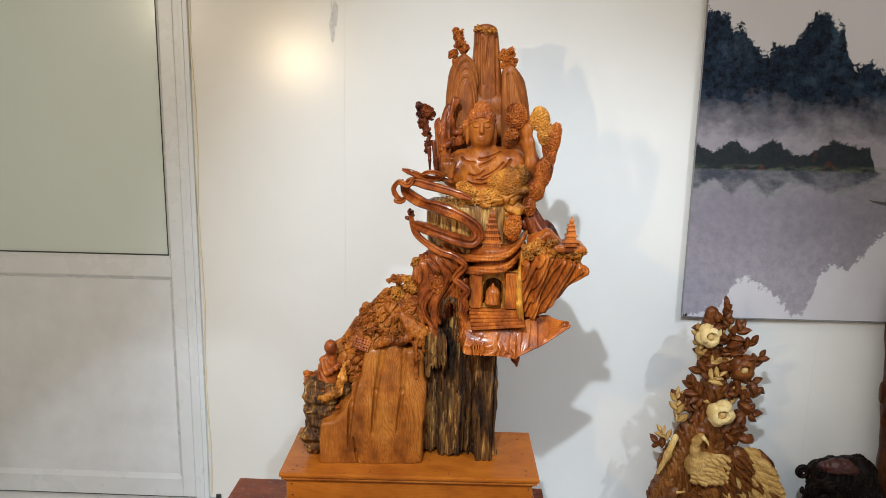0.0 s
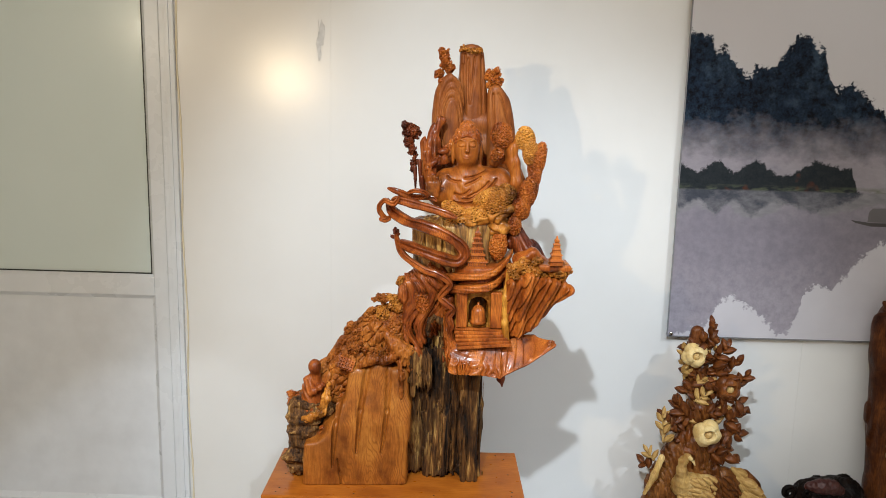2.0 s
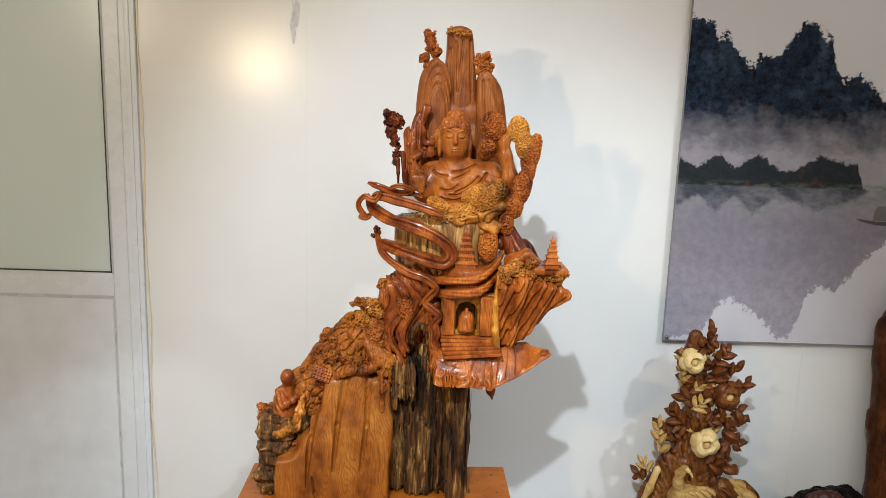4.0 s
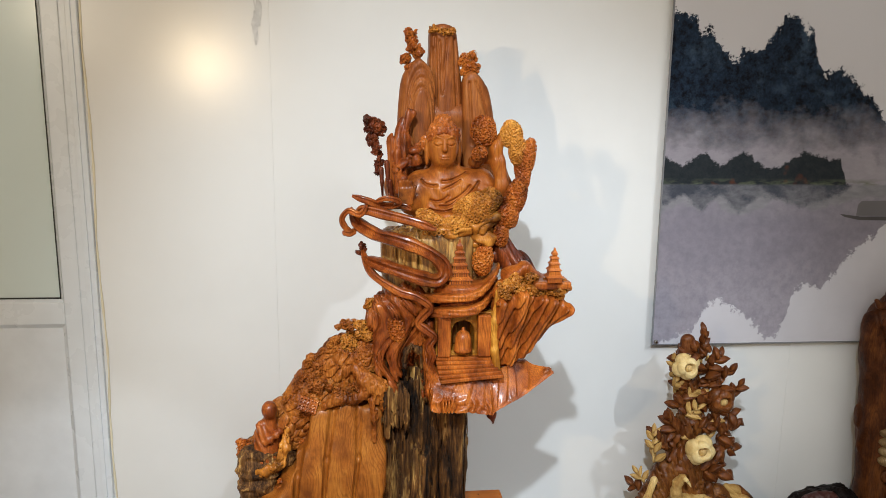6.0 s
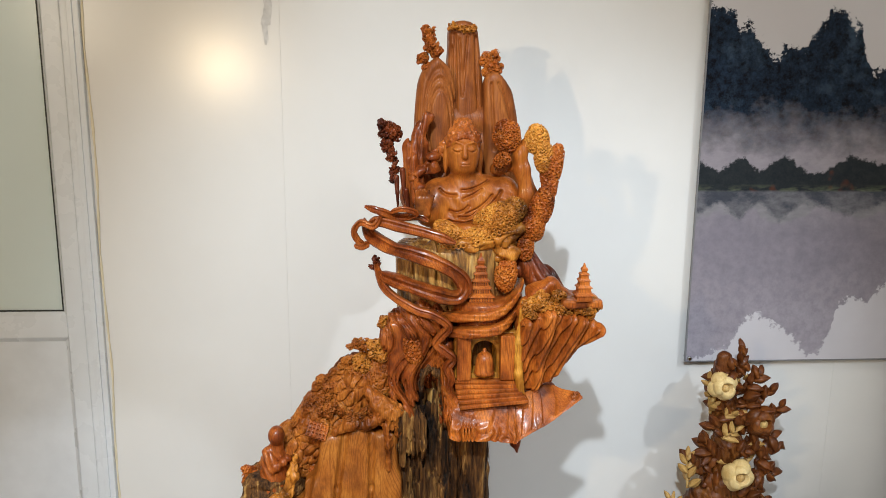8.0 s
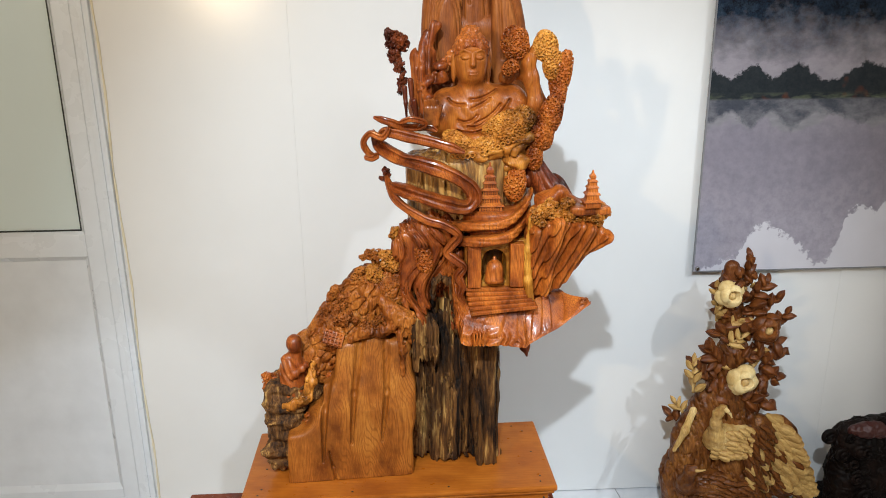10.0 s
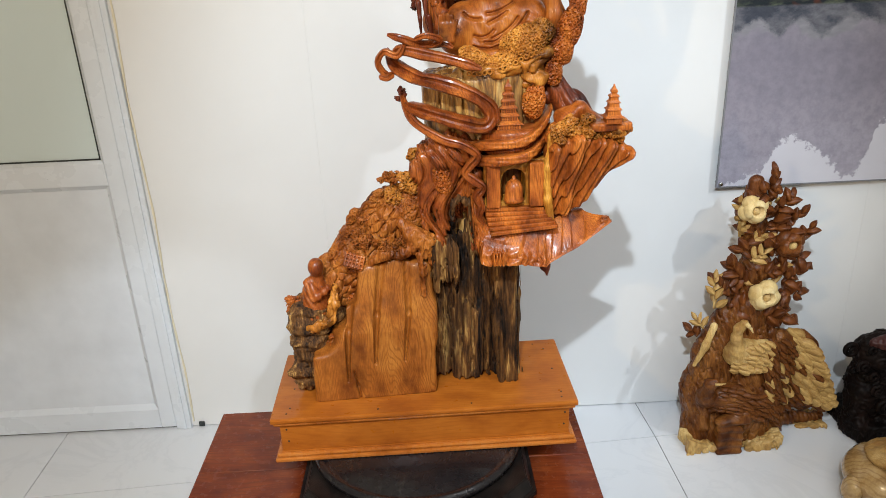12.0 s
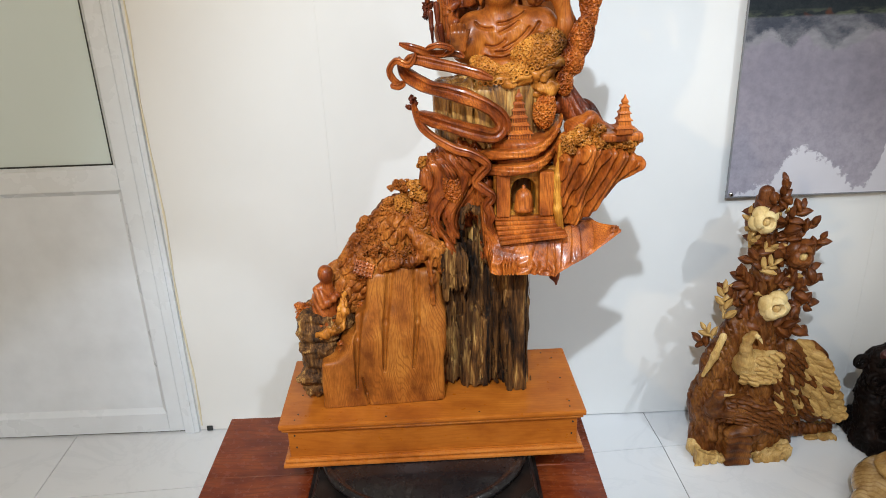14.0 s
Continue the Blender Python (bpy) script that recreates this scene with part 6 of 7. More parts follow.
LEAF_BROWN = leaf_mesh("leaf_brown", 0.046, 0.032, 0.35, -0.10, WOOD_LEAF)
LEAF_PALE = leaf_mesh("leaf_pale", 0.045, 0.026, 0.25, -0.10, WOOD_PALE)


FEATHER_PALE = leaf_mesh("feather_pale", 0.036, 0.025, 0.18, 0.10, WOOD_PALE, 0.12, 0.78)
FEATHER_BROWN = leaf_mesh("feather_brown", 0.036, 0.018, 0.25, 0.10, WOOD_PEACOCK, 0.18, 0.86)


def flower(centre, r, material, parent, turn, heart):
    """A peony: fleshy cupped petals that close into a ball round a dark-cut heart."""
    fl = thing("peony", centre, "", "")
    for key in ("label", "category"):
        if key in fl:
            del fl[key]
    fl.parent = parent
    fl.matrix_basis = Matrix.Translation(Vector(centre) - ORIGIN[parent.name])
    c = np.array(centre)
    hollow = c + np.array((0.05 * r, -0.92 * r, 0.05 * r))
    for ring, n, off, fore, size in ((0, 4, 0.44, 0.06, 0.68), (1, 3, 0.30, -0.26, 0.56)):
        for i in range(n):
            a = 2 * math.pi * (i + random.uniform(-0.15, 0.15)) / n + turn + ring * 0.7
            q = c + np.array((off * r * math.cos(a), fore * r + random.uniform(-0.05, 0.05) * r, off * r * math.sin(a)))
            z = size * random.uniform(0.92, 1.10) * r
            def petal(P, q=q, z=z, ring=ring):
                d = ell(P, q, (z, z * 0.80, z))
                d = np.maximum(d, -ell(P, hollow, (0.50 * r, 0.78 * r, 0.40 * r)))
                return d
            solid("petal", petal, tuple(q - z * 1.1), tuple(q + z * 1.1), 0.0017, material, fl, "", lambda P, a=a: 0.0012 * fnoise(P, 70, 3, 2), 0.004)
    solid("heart", lambda P: ell(P, c + np.array((0, -0.30 * r, 0)), (0.30 * r, 0.30 * r, 0.30 * r)), tuple(c - 0.7 * r), tuple(c + 0.5 * r), 0.0015, heart, fl, "", lambda P: 0.0025 * (np.clip(worley(P, 0.006, 3)[0], 0, 1) - 0.5), 0.004)


def sprig(base, tip, n, me, parent, size=1.0, roll=0.0):
    """Paired leaves up a stem from base to tip."""
    base, tip = Vector(base), Vector(tip)
    way = (tip - base)
    up = math.degrees(math.atan2(way.x, way.z))
    for i in range(n):
        t = (i + 0.5) / n
        p = base.lerp(tip, t)
        side = (-1) ** i
        last = i == n - 1
        lean = up + (0 if last else side * random.uniform(20, 70))
        s = size * (1.0 - 0.25 * t) * random.uniform(0.85, 1.12)
        put_piece("leaf", me, pose(p.x, p.y + random.uniform(-0.006, 0.006), p.z, random.uniform(-38, 12), lean, random.uniform(-45, 45) + roll) @ Matrix.Diagonal((s, s, s, 1)), parent)
    stem = chain_bm([base + Vector((0, 0.006, 0)), base.lerp(tip, 0.5) + Vector((0, 0.008, 0)), tip + Vector((0, 0.004, 0))], 0.005 * size, 0.002)
    part("stem", stem, WOOD_LEAF if me is not LEAF_PALE else WOOD_PALE, parent, smooth=True)


def chain_bm(pts, r0, r1, seg=8):
    line = smoothline(pts, 6)
    bm = bmesh.new()
    rows = []
    for i, p in enumerate(line):
        t = (line[min(i + 1, len(line) - 1)] - line[max(i - 1, 0)]).normalized()
        a = t.orthogonal().normalized()
        b = t.cross(a)
        r = r0 + (r1 - r0) * i / (len(line) - 1)
        rows.append([bm.verts.new(p + (a * math.cos(k) + b * math.sin(k)) * r) for k in (2 * math.pi * j / seg for j in range(seg))])
    for u, v in zip(rows, rows[1:]):
        for j in range(seg):
            bm.faces.new((u[j], u[(j + 1) % seg], v[(j + 1) % seg], v[j]))
    bm.faces.new(rows[0][::-1])
    bm.faces.new(rows[-1])
    return bm


def peacock():
    # the stump
    def base(P):
        w = vnoise(P, (8, 8, 6), 201)
        Q = P + np.stack([0.012 * w, 0.010 * w, 0 * w], 1)
        d = many([
            chain(Q, [(0.860, 2.415, 0.02, 0.062), (0.855, 2.42, 0.16, 0.066), (0.875, 2.425, 0.28, 0.056), (0.90, 2.43, 0.38, 0.045)], 0.03, (1, 0.9, 1)),
            chain(Q, [(0.980, 2.42, 0.02, 0.068), (0.970, 2.41, 0.15, 0.078), (0.950, 2.42, 0.28, 0.068), (0.955, 2.44, 0.40, 0.05)], 0.03, (1, 0.85, 1)),
            chain(Q, [(1.035, 2.42, 0.05, 0.036), (1.03, 2.43, 0.20, 0.040), (1.02, 2.44, 0.33, 0.030)], 0.03),
            chain(Q, [(0.95, 2.455, 0.40, 0.042), (0.975, 2.46, 0.52, 0.032), (0.955, 2.465, 0.64, 0.030), (0.948, 2.465, 0.745, 0.026)], 0.03),
            chain(Q, [(1.06, 2.44, 0.04, 0.022), (1.13, 2.455, 0.028, 0.018), (1.235, 2.465, 0.018, 0.012)], 0.02),
        ], 0.03)
        for a, b, r in (((0.865, 2.33, 0.03), (0.868, 2.36, 0.10), 0.016), ((0.835, 2.33, 0.0), (0.84, 2.36, 0.05), 0.014), ((1.0, 2.33, 0.0), (1.0, 2.36, 0.02), 0.012)):
            d = cut(d, cap(P, a, b, r), 0.012)
        return np.maximum(d, 0.0005 - P[:, 2])
    def relief(P):
        flow = vnoise(P, (14, 12, 9), 205)
        f = np.sin((P[:, 0] * 0.9 + P[:, 2] * 0.30) * 460 + 8 * flow)
        return 0.0018 * f + gouge(P + 0.01 * np.stack([flow] * 3, 1), (48, 48, 20), 208, 0.0045, 0.005)
    solid("stump", base, (0.77, 2.32, 0.0), (1.26, 2.52, 0.80), 0.0033, WOOD_PEACOCK, PEA, "brown grained stump with carved roots", relief, 0.010)
    for x, hx, hz, tilt in ((0.828, 0.036, 0.034, 0.35), (0.868, 0.022, 0.020, -0.2), (1.012, 0.052, 0.028, -0.25), (1.195, 0.045, 0.011, -0.12)):
        def foot(P, x=x, hx=hx, hz=hz, tilt=tilt):
            y = 2.378 + 0.085 * (x > 1.1)
            Q = P + 0.008 * np.stack([fnoise(P, (30, 30, 30), 4)] * 3, 1)
            d = rbox(np.stack([Q[:, 0], Q[:, 1], Q[:, 2] + tilt * (Q[:, 0] - x)], 1), (x, y, 0.0), (hx, 0.042, hz), 0.006)
            return np.maximum(d, 0.0005 - P[:, 2])
        solid("sapwood_foot", foot, (x - hx - 0.015, 2.31, 0), (x + hx + 0.015, 2.54, hz + 0.03), 0.0026, WOOD_PALE, PEA, "", lambda P: gouge(P, (50, 50, 22), 3, 0.003, 0.004), 0.008)
    solid("front_block", lambda P: np.maximum(smin(rbox(P, (0.908, 2.352, 0.045), (0.036, 0.026, 0.046), 0.008), cap(P, (0.885, 2.345, 0.10), (0.945, 2.345, 0.12), 0.020, 0.024), 0.012), 0.0005 - P[:, 2]), (0.86, 2.31, 0), (0.99, 2.40, 0.16), 0.003, WOOD_PEACOCK, PEA, "square polished root end", lambda P: 0.002 * np.sin(P[:, 2] * 240 + 4 * vnoise(P, 20, 3)), 0.004)
    solid("pale_strip", lambda P: chain(P, [(0.842, 2.372, 0.395, 0.010), (0.820, 2.362, 0.34, 0.010), (0.796, 2.365, 0.280, 0.006)], 0.01, (1, 0.8, 1)), (0.78, 2.34, 0.26), (0.86, 2.40, 0.42), 0.0025, WOOD_PALE, PEA, "pale strip of sapwood", lambda P: 0.001 * fnoise(P, 80, 3), 0.003)
    # upper bird: neck, head and breast
    up = thing("upper_bird", (0.92, 2.37, 0.30), "", "")
    for key in ("label", "category"):
        if key in up:
            del up[key]
    up.parent = PEA
    up.matrix_basis = Matrix.Translation(Vector((0.92, 2.37, 0.30)) - ORIGIN[PEA.name])
    solid("body", lambda P: many([ell(P, (0.925, 2.375, 0.305), (0.048, 0.035, 0.042)), chain(P, [(0.908, 2.36, 0.33, 0.022), (0.898, 2.352, 0.365, 0.014), (0.899, 2.35, 0.395, 0.011), (0.910, 2.345, 0.412, 0.012)], 0.012), ell(P, (0.97, 2.385, 0.30), (0.06, 0.032, 0.04))], 0.02), (0.86, 2.31, 0.24), (1.04, 2.43, 0.44), 0.0026, WOOD_PALE, up, "", lambda P: 0.0035 * (np.clip(worley(P, (0.013, 0.013, 0.010), 5)[0], 0, 1) - 0.5), 0.006)
    part("beak", chain_bm([Vector((0.912, 2.340, 0.414)), Vector((0.922, 2.332, 0.406)), Vector((0.929, 2.328, 0.393))], 0.008, 0.0015), WOOD_PETAL, up, smooth=True)
    def plume(me, x, z, y, lean, s, parent, tilt=0.0):
        put_piece("feather", me, pose(x, y, z, tilt, lean, random.uniform(-15, 15)) @ Matrix.Diagonal((s, s, s, 1)), parent)
    for r in range(6):
        for c in range(6):
            x = 0.893 + r * 0.017 + random.uniform(-0.003, 0.003)
            z = 0.335 - c * 0.014 + r * 0.0025
            plume(FEATHER_PALE, x, z, 2.341 + 0.0016 * (r - 2.5) ** 2 + 0.001 * abs(c - 3), 108 + r * 3 - c * 2 + random.uniform(-8, 8), 0.85, up, 16)
    # fan of the tail, in overlapping rows
    fan = thing("tail_fan", (1.10, 2.43, 0.20), "", "")
    for key in ("label", "category"):
        if key in fan:
            del fan[key]
    fan.parent = PEA
    fan.matrix_basis = Matrix.Translation(Vector((1.10, 2.43, 0.20)) - ORIGIN[PEA.name])
    solid("fan_body", lambda P: many([ell(P, (1.11, 2.445, 0.215), (0.085, 0.026, 0.115)), ell(P, (1.165, 2.45, 0.14), (0.065, 0.024, 0.085)), ell(P, (1.05, 2.435, 0.27), (0.05, 0.03, 0.07))], 0.03), (0.98, 2.40, 0.04), (1.25, 2.49, 0.35), 0.0036, WOOD_PEACOCK, fan, "", lambda P: 0.003 * fnoise(P, (70, 70, 40), 9), 0.006)
    for r in range(13):
        for c in range(9):
            a = r / 12
            b = c / 8
            # rows from the root at the top to the tip below, spread outwards
            x = 1.025 + 0.105 * b + 0.110 * a * (0.25 + 0.75 * b) + random.uniform(-0.004, 0.004)
            z = 0.335 - 0.215 * a - 0.05 * b * b - 0.03 * a * b + 0.02 * math.sin(b * 3.1) + random.uniform(-0.004, 0.004)
            q = ((x - 1.115) / 0.125) ** 2 + ((z - 0.20) / 0.150) ** 2
            if q > 1.05 or x > 1.238:
                continue
            y = 2.421 + 0.014 * q - 0.0012 * a
            pale = (c >= 4 and r < 12 and random.random() < 0.93) or random.random() < 0.25
            plume(FEATHER_PALE if pale else FEATHER_BROWN, x, z, y, 150 - 35 * b + random.uniform(-9, 9), 1.12 + 0.25 * b, fan, 17)
    # lower bird in brown relief
    low = thing("lower_bird", (0.90, 2.35, 0.17), "", "")
    for key in ("label", "category"):
        if key in low:
            del low[key]
    low.parent = PEA
    low.matrix_basis = Matrix.Translation(Vector((0.90, 2.35, 0.17)) - ORIGIN[PEA.name])
    solid("body", lambda P: many([ell(P, (0.915, 2.370, 0.170), (0.075, 0.040, 0.042)), ell(P, (0.834, 2.362, 0.175), (0.026, 0.026, 0.030)), chain(P, [(0.835, 2.35, 0.20, 0.018), (0.838, 2.345, 0.228, 0.015), (0.850, 2.34, 0.236, 0.011)], 0.01)], 0.018), (0.79, 2.30, 0.11), (1.01, 2.42, 0.26), 0.0026, WOOD_PEACOCK, low, "", lambda P: 0.0035 * (np.clip(worley(P, (0.014, 0.012, 0.009), 8)[0], 0, 1) - 0.5), 0.006)
    part("beak", chain_bm([Vector((0.846, 2.330, 0.236)), Vector((0.858, 2.324, 0.240)), Vector((0.870, 2.322, 0.243))], 0.005, 0.0015), WOOD_PALE, low, smooth=True)
    for r in range(9):
        for c in range(6):
            x = 0.868 + r * 0.019 + random.uniform(-0.004, 0.004)
            z = 0.208 - c * 0.014 + 0.006 * math.sin(r) - r * 0.0035
            plume(FEATHER_BROWN, x, z, 2.330 + 0.0011 * (r - 3) ** 2 + 0.0015 * abs(c - 2.5), 100 + r * 3 + random.uniform(-10, 10), 1.0, low, 6)
    for i in range(10):
        plume(FEATHER_BROWN, 1.0 + 0.006 * i, 0.13 - 0.007 * i + random.uniform(-0.01, 0.02), 2.362 + 0.003 * i, 140 + random.uniform(-12, 12), 1.4, low, 5)
    # brown coverts between the bird and its tail
    for r in range(11):
        for c in range(5):
            x = 0.985 + c * 0.017 + 0.004 * r * 0.5 + random.uniform(-0.004, 0.004)
            z = 0.345 - r * 0.021 - 0.004 * c + random.uniform(-0.005, 0.005)
            plume(FEATHER_BROWN if random.random() < 0.8 else FEATHER_PALE, x, z, 2.346 + 6.5 * max(0.0, x - 0.975) ** 2 + 0.10 * max(0.0, z - 0.25), 152 - 5 * c + random.uniform(-10, 10), 1.25, PEA, 8)
    # peonies and leaves
    flower((0.934, 2.425, 0.703), 0.038, WOOD_PETAL, PEA, 0.3, WOOD_PALE)
    flower((0.984, 2.405, 0.463), 0.040, WOOD_PETAL, PEA, 1.1, WOOD_PALE)
    flower((1.045, 2.425, 0.602), 0.038, WOOD_LEAF, PEA, 0.7, WOOD_PALE)
    B, L = LEAF_BROWN, LEAF_PALE
    for a, b, n, me, s in (
            ((0.985, 2.44, 0.745), (0.992, 2.44, 0.800), 5, B, 0.85), ((1.000, 2.44, 0.690), (1.040, 2.43, 0.735), 5, B, 1.0), ((1.03, 2.44, 0.620), (1.070, 2.43, 0.690), 6, B, 1.0), ((1.075, 2.44, 0.60), (1.10, 2.43, 0.645), 4, B, 0.9),
            ((1.075, 2.435, 0.56), (1.105, 2.43, 0.535), 4, B, 1.1), ((1.05, 2.44, 0.48), (1.092, 2.43, 0.520), 6, B, 1.1), ((1.04, 2.435, 0.45), (1.098, 2.43, 0.450), 6, B, 1.2), ((1.03, 2.435, 0.42), (1.085, 2.43, 0.375), 6, B, 1.2),
            ((0.975, 2.42, 0.40), (1.055, 2.42, 0.378), 6, B, 1.2), ((0.90, 2.43, 0.45), (0.858, 2.425, 0.500), 6, B, 1.0), ((0.93, 2.43, 0.50), (0.890, 2.425, 0.555), 6, B, 1.1), ((0.90, 2.41, 0.41), (0.950, 2.405, 0.435), 6, B, 1.1),
            ((0.945, 2.425, 0.53), (1.010, 2.42, 0.520), 6, B, 1.0), ((0.86, 2.42, 0.42), (0.850, 2.42, 0.520), 8, L, 0.85), ((0.835, 2.42, 0.36), (0.808, 2.415, 0.395), 4, L, 0.9), ((0.825, 2.43, 0.33), (0.800, 2.43, 0.350), 3, B, 0.9),
            ((0.945, 2.425, 0.555), (0.985, 2.42, 0.580), 5, L, 0.9), ((0.915, 2.44, 0.62), (0.905, 2.44, 0.720), 7, L, 0.85), ((0.94, 2.43, 0.61), (0.965, 2.425, 0.63), 4, L, 0.7), ((0.935, 2.445, 0.575), (0.925, 2.445, 0.61), 4, B, 0.8),
            ((1.00, 2.44, 0.64), (1.02, 2.435, 0.66), 4, B, 0.9), ((0.88, 2.42, 0.385), (0.93, 2.415, 0.385), 5, B, 1.0), ((0.90, 2.44, 0.45), (0.96, 2.43, 0.50), 5, B, 1.1), ((0.995, 2.435, 0.745), (1.005, 2.435, 0.70), 3, B, 0.8)):
        sprig(a, b, n, me, PEA, s)
    # leaf litter between the sprigs, in a mass that follows the stem
    for i in range(150):
        t = random.random()
        z = 0.385 + 0.37 * t
        x = 0.985 - 0.02 * t + random.uniform(-1, 1) * (0.095 - 0.055 * t)
        s = random.uniform(0.6, 1.05)
        put_piece("leaf", LEAF_BROWN if random.random() < 0.86 else LEAF_PALE, pose(x, 2.437 + random.uniform(-0.008, 0.012), z, random.uniform(-40, 10), random.uniform(-150, 150), random.uniform(-40, 40)) @ Matrix.Diagonal((s, s, s, 1)), PEA)
    solid("top_knot", lambda P: cap(P, (0.946, 2.455, 0.73), (0.945, 2.455, 0.770), 0.026, 0.020, (1, 0.8, 1)), (0.91, 2.42, 0.69), (0.98, 2.49, 0.80), 0.003, WOOD_LEAF, PEA, "", lambda P: 0.002 * fnoise(P, 30, 2), 0.004)


def lion():
    li = thing("dark_lion_carving", (1.33, 2.44, 0.0), "black-brown wooden lion carving with curled mane on the floor", "wood carving")
    def base(P):
        d = many([ell(P, (1.36, 2.43, 0.15), (0.125, 0.075, 0.14)), ell(P, (1.30, 2.41, 0.265), (0.075, 0.06, 0.060)), ell(P, (1.38, 2.42, 0.27), (0.06, 0.06, 0.06)), rbox(P, (1.37, 2.43, 0.03), (0.13, 0.09, 0.03), 0.01), cap(P, (1.255, 2.40, 0.02), (1.27, 2.40, 0.14), 0.028, 0.035)], 0.03)
        return np.maximum(d, 0.0005 - P[:, 2])
    def relief(P):
        d1, d2 = worley(P, 0.036, 303)
        return 0.010 * (0.5 - np.clip(d1, 0, 1)) + 0.0025 * np.sin(d1 * 26) + 0.003 * fnoise(P, 40, 305)
    solid("body", base, (1.20, 2.33, 0.0), (1.51, 2.54, 0.345), 0.0038, WOOD_LION, li, "", relief, 0.016)
    for i, (x, y, z, r) in enumerate(((1.205, 2.40, 0.282, 0.020), (1.235, 2.375, 0.240, 0.018), (1.215, 2.39, 0.225, 0.012), (1.26, 2.365, 0.215, 0.016), (1.245, 2.37, 0.295, 0.014), (1.29, 2.355, 0.255, 0.015), (1.275, 2.36, 0.17, 0.016), (1.30, 2.35, 0.12, 0.020))):
        pts = [(x + r * (1 - k / 26) * math.cos(k * 0.55 + i), y - 0.0007 * k, z + r * (1 - k / 26) * math.sin(k * 0.55 + i)) for k in range(20)]
        bm = chain_bm([Vector(p) for p in pts[::2]], r * 0.42, r * 0.22)
        part("mane_curl", bm, WOOD_LION, li, smooth=True)
    solid("red_crest", lambda P: chain(P, [(1.255, 2.375, 0.315, 0.014), (1.285, 2.365, 0.320, 0.018), (1.32, 2.37, 0.318, 0.018), (1.35, 2.38, 0.30, 0.016)], 0.02), (1.22, 2.33, 0.28), (1.38, 2.42, 0.35), 0.0022, painted("red_brown_lacquer", (0.045, 0.008, 0.005), 0.5), li, "dull red lacquered crest", lambda P: 0.006 * (np.clip(worley(P, 0.012, 5)[0], 0, 1) - 0.5), 0.006)
    # its low dark board
    bm = bmesh.new()
    lo = [bm.verts.new((x, y, 0.0005)) for x, y in ((1.250, 2.478), (1.275, 2.335), (1.56, 2.36), (1.56, 2.52))]
    hi = [bm.verts.new((v.co.x, v.co.y, 0.020)) for v in lo]
    bm.faces.new(hi)
    for k in range(4):
        bm.faces.new((lo[k], lo[(k + 1) % 4], hi[(k + 1) % 4], hi[k]))
    bm.faces.new(lo[::-1])
    part("base_board", bm, WOOD_LION, li)
    li.location.x += 0.042


def pot():
    p = thing("round_wood_pot", (1.25, 2.14, 0.0), "round tan polished burl pot with carved lid on the floor", "pot")
    c = (1.250, 2.140, -0.004)
    prof = [(0.045, 0.0045), (0.075, 0.008), (0.100, 0.026), (0.114, 0.052), (0.112, 0.078), (0.096, 0.102), (0.076, 0.114), (0.066, 0.118)]
    smooth_prof = [(v.x, v.y) for v in smoothline([(a, b, 0) for a, b in prof], 4)]
    part("bowl", revolve(smooth_prof, c, 64), WOOD_POT, p, smooth=True)
    solid("carved_lid", lambda P: smin(ell(P, (c[0], c[1], 0.122), (0.072, 0.072, 0.020)), ell(P, (c[0] + 0.01, c[1] + 0.01, 0.138), (0.035, 0.035, 0.020)), 0.012), (c[0] - 0.08, c[1] - 0.08, 0.09), (c[0] + 0.08, c[1] + 0.08, 0.18), 0.0026, WOOD_PALE, p, "carved openwork lid", lambda P: 0.006 * (np.clip(worley(P, 0.018, 6)[0], 0, 1) - 0.45), 0.008)
    solid("side_lug", lambda P: np.maximum(ell(P, (c[0] - 0.112, c[1] - 0.02, 0.040), (0.022, 0.03, 0.040)), 0.0005 - P[:, 2]), (1.09, 2.06, 0), (1.19, 2.18, 0.10), 0.003, WOOD_POT, p, "", lambda P: 0.002 * fnoise(P, 40, 4), 0.004)


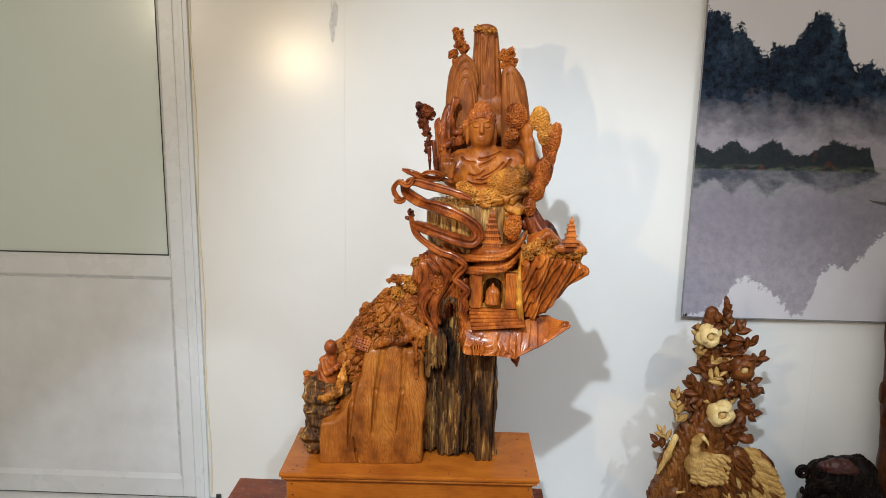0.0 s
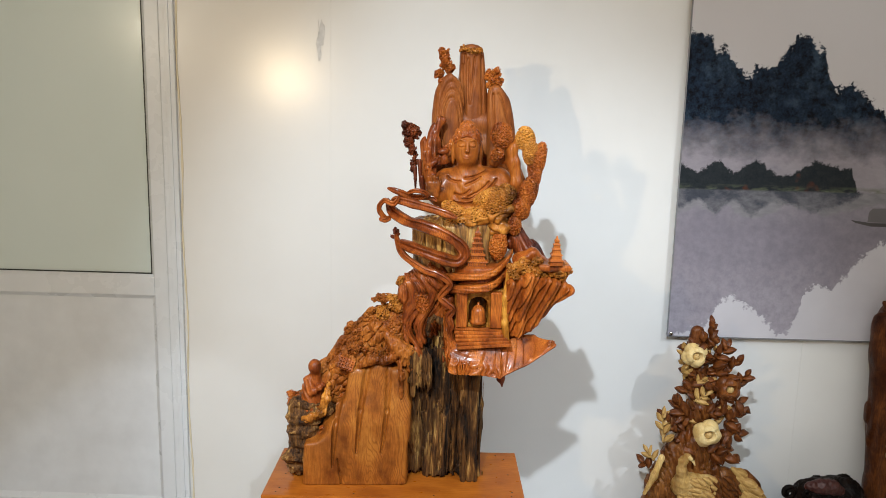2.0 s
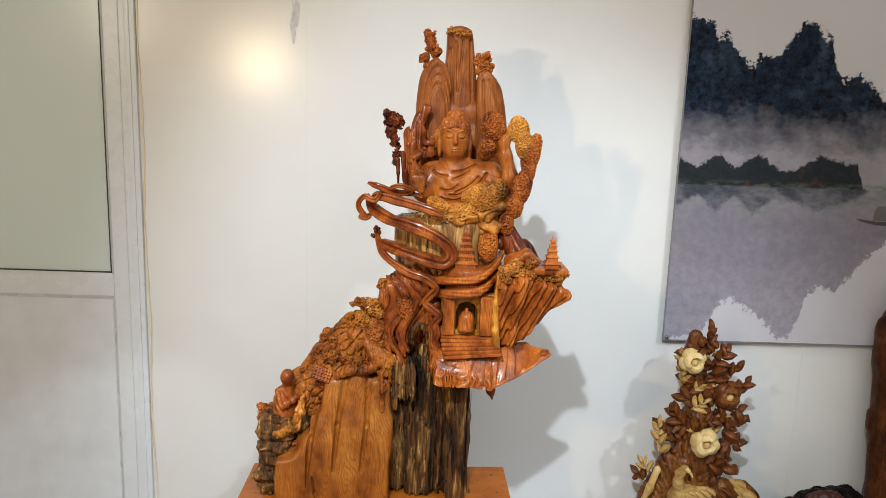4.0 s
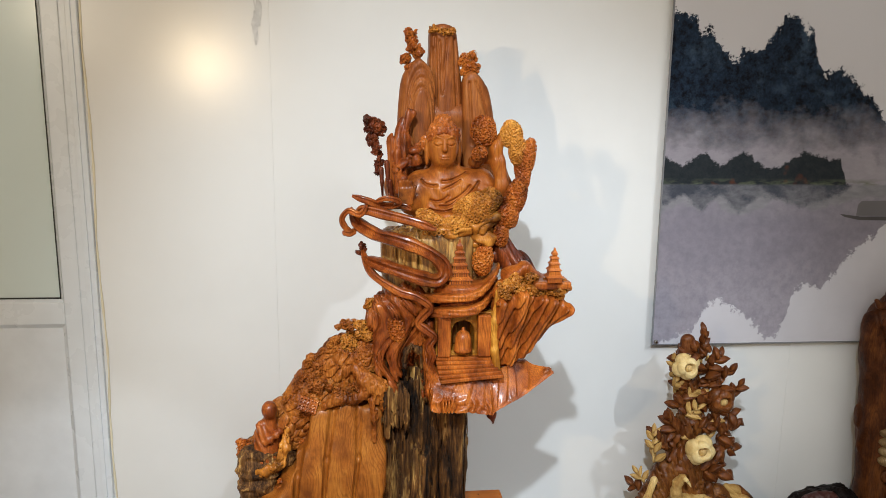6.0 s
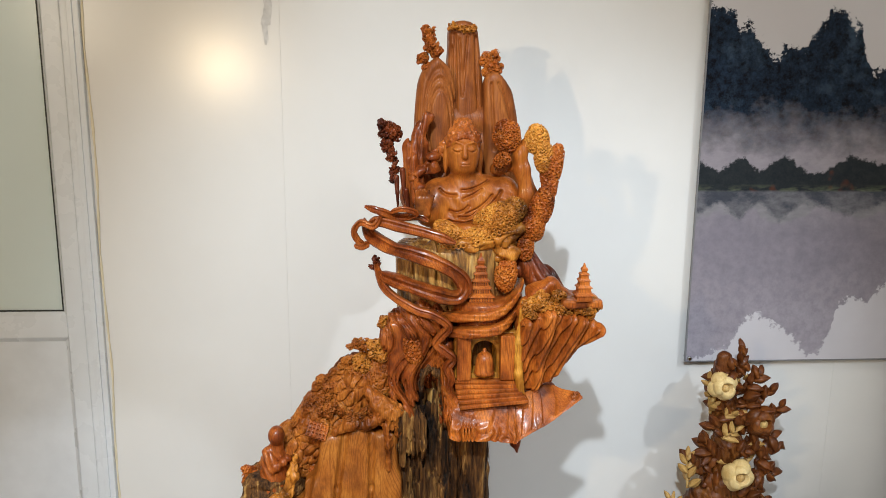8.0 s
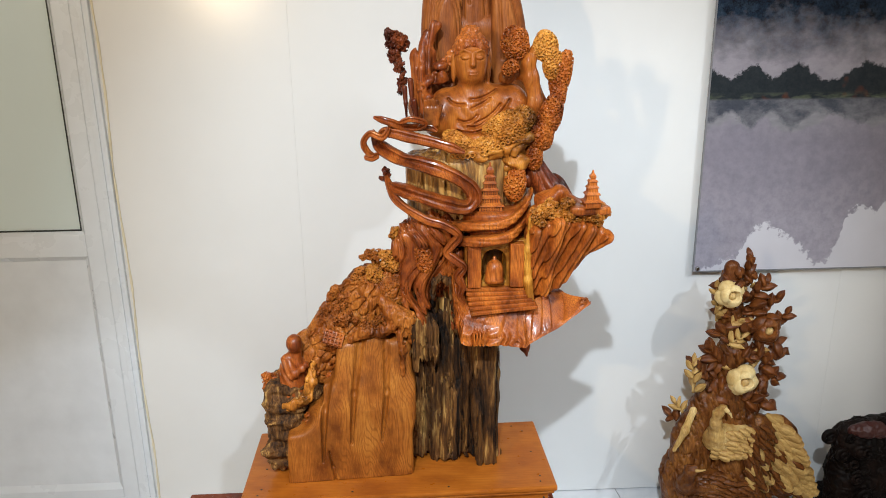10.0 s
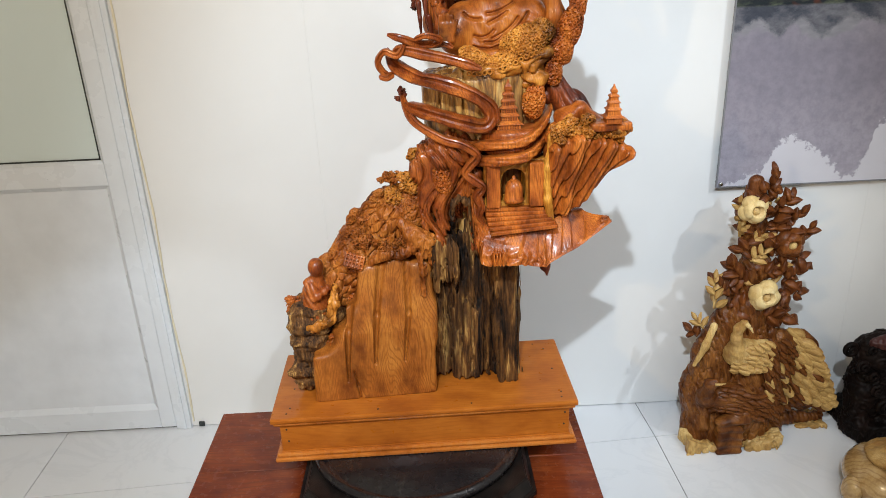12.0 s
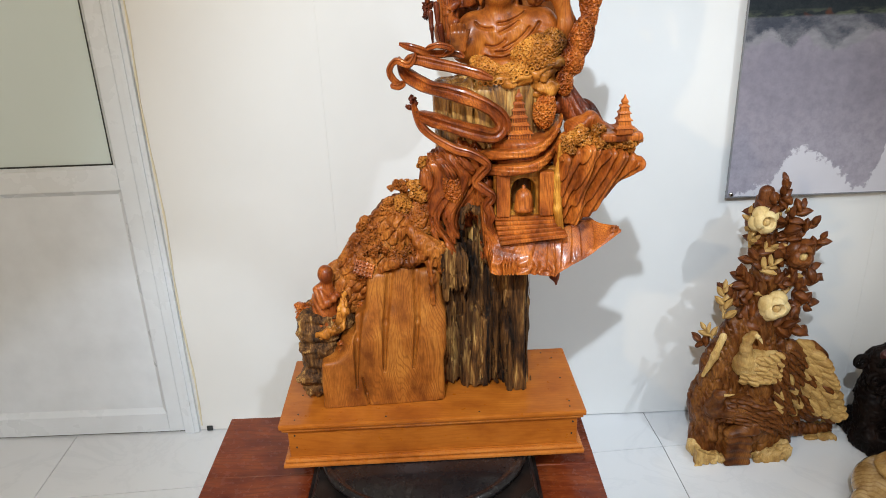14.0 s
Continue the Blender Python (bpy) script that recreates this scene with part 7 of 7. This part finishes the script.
def tall_panel():
    t = thing("tall_relief_carving", (1.60, 2.50, 0.0), "tall dark red-brown root panel with carved dragon relief", "wood carving")
    def base(P):
        w = vnoise(P, (9, 6, 7), 401)
        Q = P + np.stack([0.012 * w, 0.006 * w, 0 * w], 1)
        d = many([chain(Q, [(1.575, 2.52, 0.0, 0.060), (1.560, 2.52, 0.25, 0.062), (1.545, 2.52, 0.50, 0.066), (1.535, 2.52, 0.70, 0.066), (1.530, 2.52, 0.79, 0.062), (1.560, 2.52, 0.86, 0.045)], 0.03, (1, 0.75, 1)), rbox(Q, (1.70, 2.54, 0.43), (0.14, 0.03, 0.42), 0.03)], 0.04)
        return np.maximum(d, 0.0005 - P[:, 2])
    def relief(P):
        f = np.sin(P[:, 0] * 260 + 6 * vnoise(P, (16, 12, 7), 405))
        return 0.003 * f + 0.003 * fnoise(P, (40, 40, 12), 407)
    solid("panel", base, (1.45, 2.44, 0.0), (1.86, 2.595, 0.92), 0.0048, WOOD_TALL, t, "", relief, 0.010)
    # dragon relief: head crest, scaled body, coils and waves
    solid("scaled_body", lambda P: chain(P, [(1.500, 2.475, 0.80, 0.020), (1.525, 2.465, 0.765, 0.030), (1.560, 2.46, 0.735, 0.032), (1.60, 2.46, 0.76, 0.03)], 0.02), (1.46, 2.41, 0.68), (1.65, 2.51, 0.85), 0.0032, WOOD_TALL, t, "", lambda P: 0.004 * (np.clip(worley(P, (0.014, 0.014, 0.009), 6)[0], 0, 1) - 0.5), 0.006)
    solid("crest", lambda P: many([chain(P, [(1.500, 2.49, 0.86, 0.014), (1.515, 2.485, 0.89, 0.022), (1.56, 2.48, 0.89, 0.024)], 0.01), cap(P, (1.503, 2.485, 0.895), (1.498, 2.485, 0.918), 0.008, 0.004), cap(P, (1.475, 2.49, 0.855), (1.466, 2.49, 0.868), 0.012, 0.008)], 0.01), (1.44, 2.44, 0.82), (1.61, 2.52, 0.935), 0.003, WOOD_TALL, t, "", lambda P: 0.003 * fnoise(P, 50, 8), 0.005)
    gold = wood("wood_panel_gold", (0.09, 0.05, 0.02), (0.20, 0.125, 0.05), (0.32, 0.22, 0.10), rings=4)
    for i in range(9):
        x, z = 1.530 + 0.024 * (i % 3), 0.665 - 0.026 * (i // 3) + 0.008 * (i % 2)
        put_piece("shell_scale", SCALE, pose(x, 2.463, z, 10, 180 + random.uniform(-25, 25), 0), t)
    for i in range(4):
        solid("coil_ring", lambda P, i=i: ell(P, (1.545, 2.468, 0.470 - 0.030 * i), (0.036 - 0.002 * i, 0.022, 0.019)), (1.49, 2.43, 0.44 - 0.03 * i), (1.60, 2.50, 0.50 - 0.03 * i), 0.003, gold, t)
    for i, (x, z, r) in enumerate(((1.555, 0.325, 0.026), (1.585, 0.27, 0.032), (1.55, 0.215, 0.022), (1.60, 0.18, 0.03), (1.565, 0.12, 0.028), (1.62, 0.38, 0.03), (1.62, 0.55, 0.035))):
        pts = [(x + r * (1 - k / 24) * math.cos(k * 0.5 + i * 2), 2.470 - 0.0009 * k, z + r * (1 - k / 24) * math.sin(k * 0.5 + i * 2)) for k in range(20)]
        part("wave_scroll", chain_bm([Vector(p) for p in pts[::2]], r * 0.38, r * 0.18), WOOD_TALL, t, smooth=True)
    for i in range(5):
        part("mane_lock", chain_bm([Vector((1.528 + 0.010 * i, 2.468, 0.600)), Vector((1.520 + 0.012 * i, 2.460, 0.56)), Vector((1.530 + 0.008 * i, 2.466, 0.515))], 0.007, 0.002), gold, t, smooth=True)
    t.location.x += 0.058


SCALE = leaf_mesh("shell_scale", 0.034, 0.034, 0.4, -0.1, WOOD_PALE, 0.1)
peacock()
lion()
pot()
tall_panel()

floor_tiles()
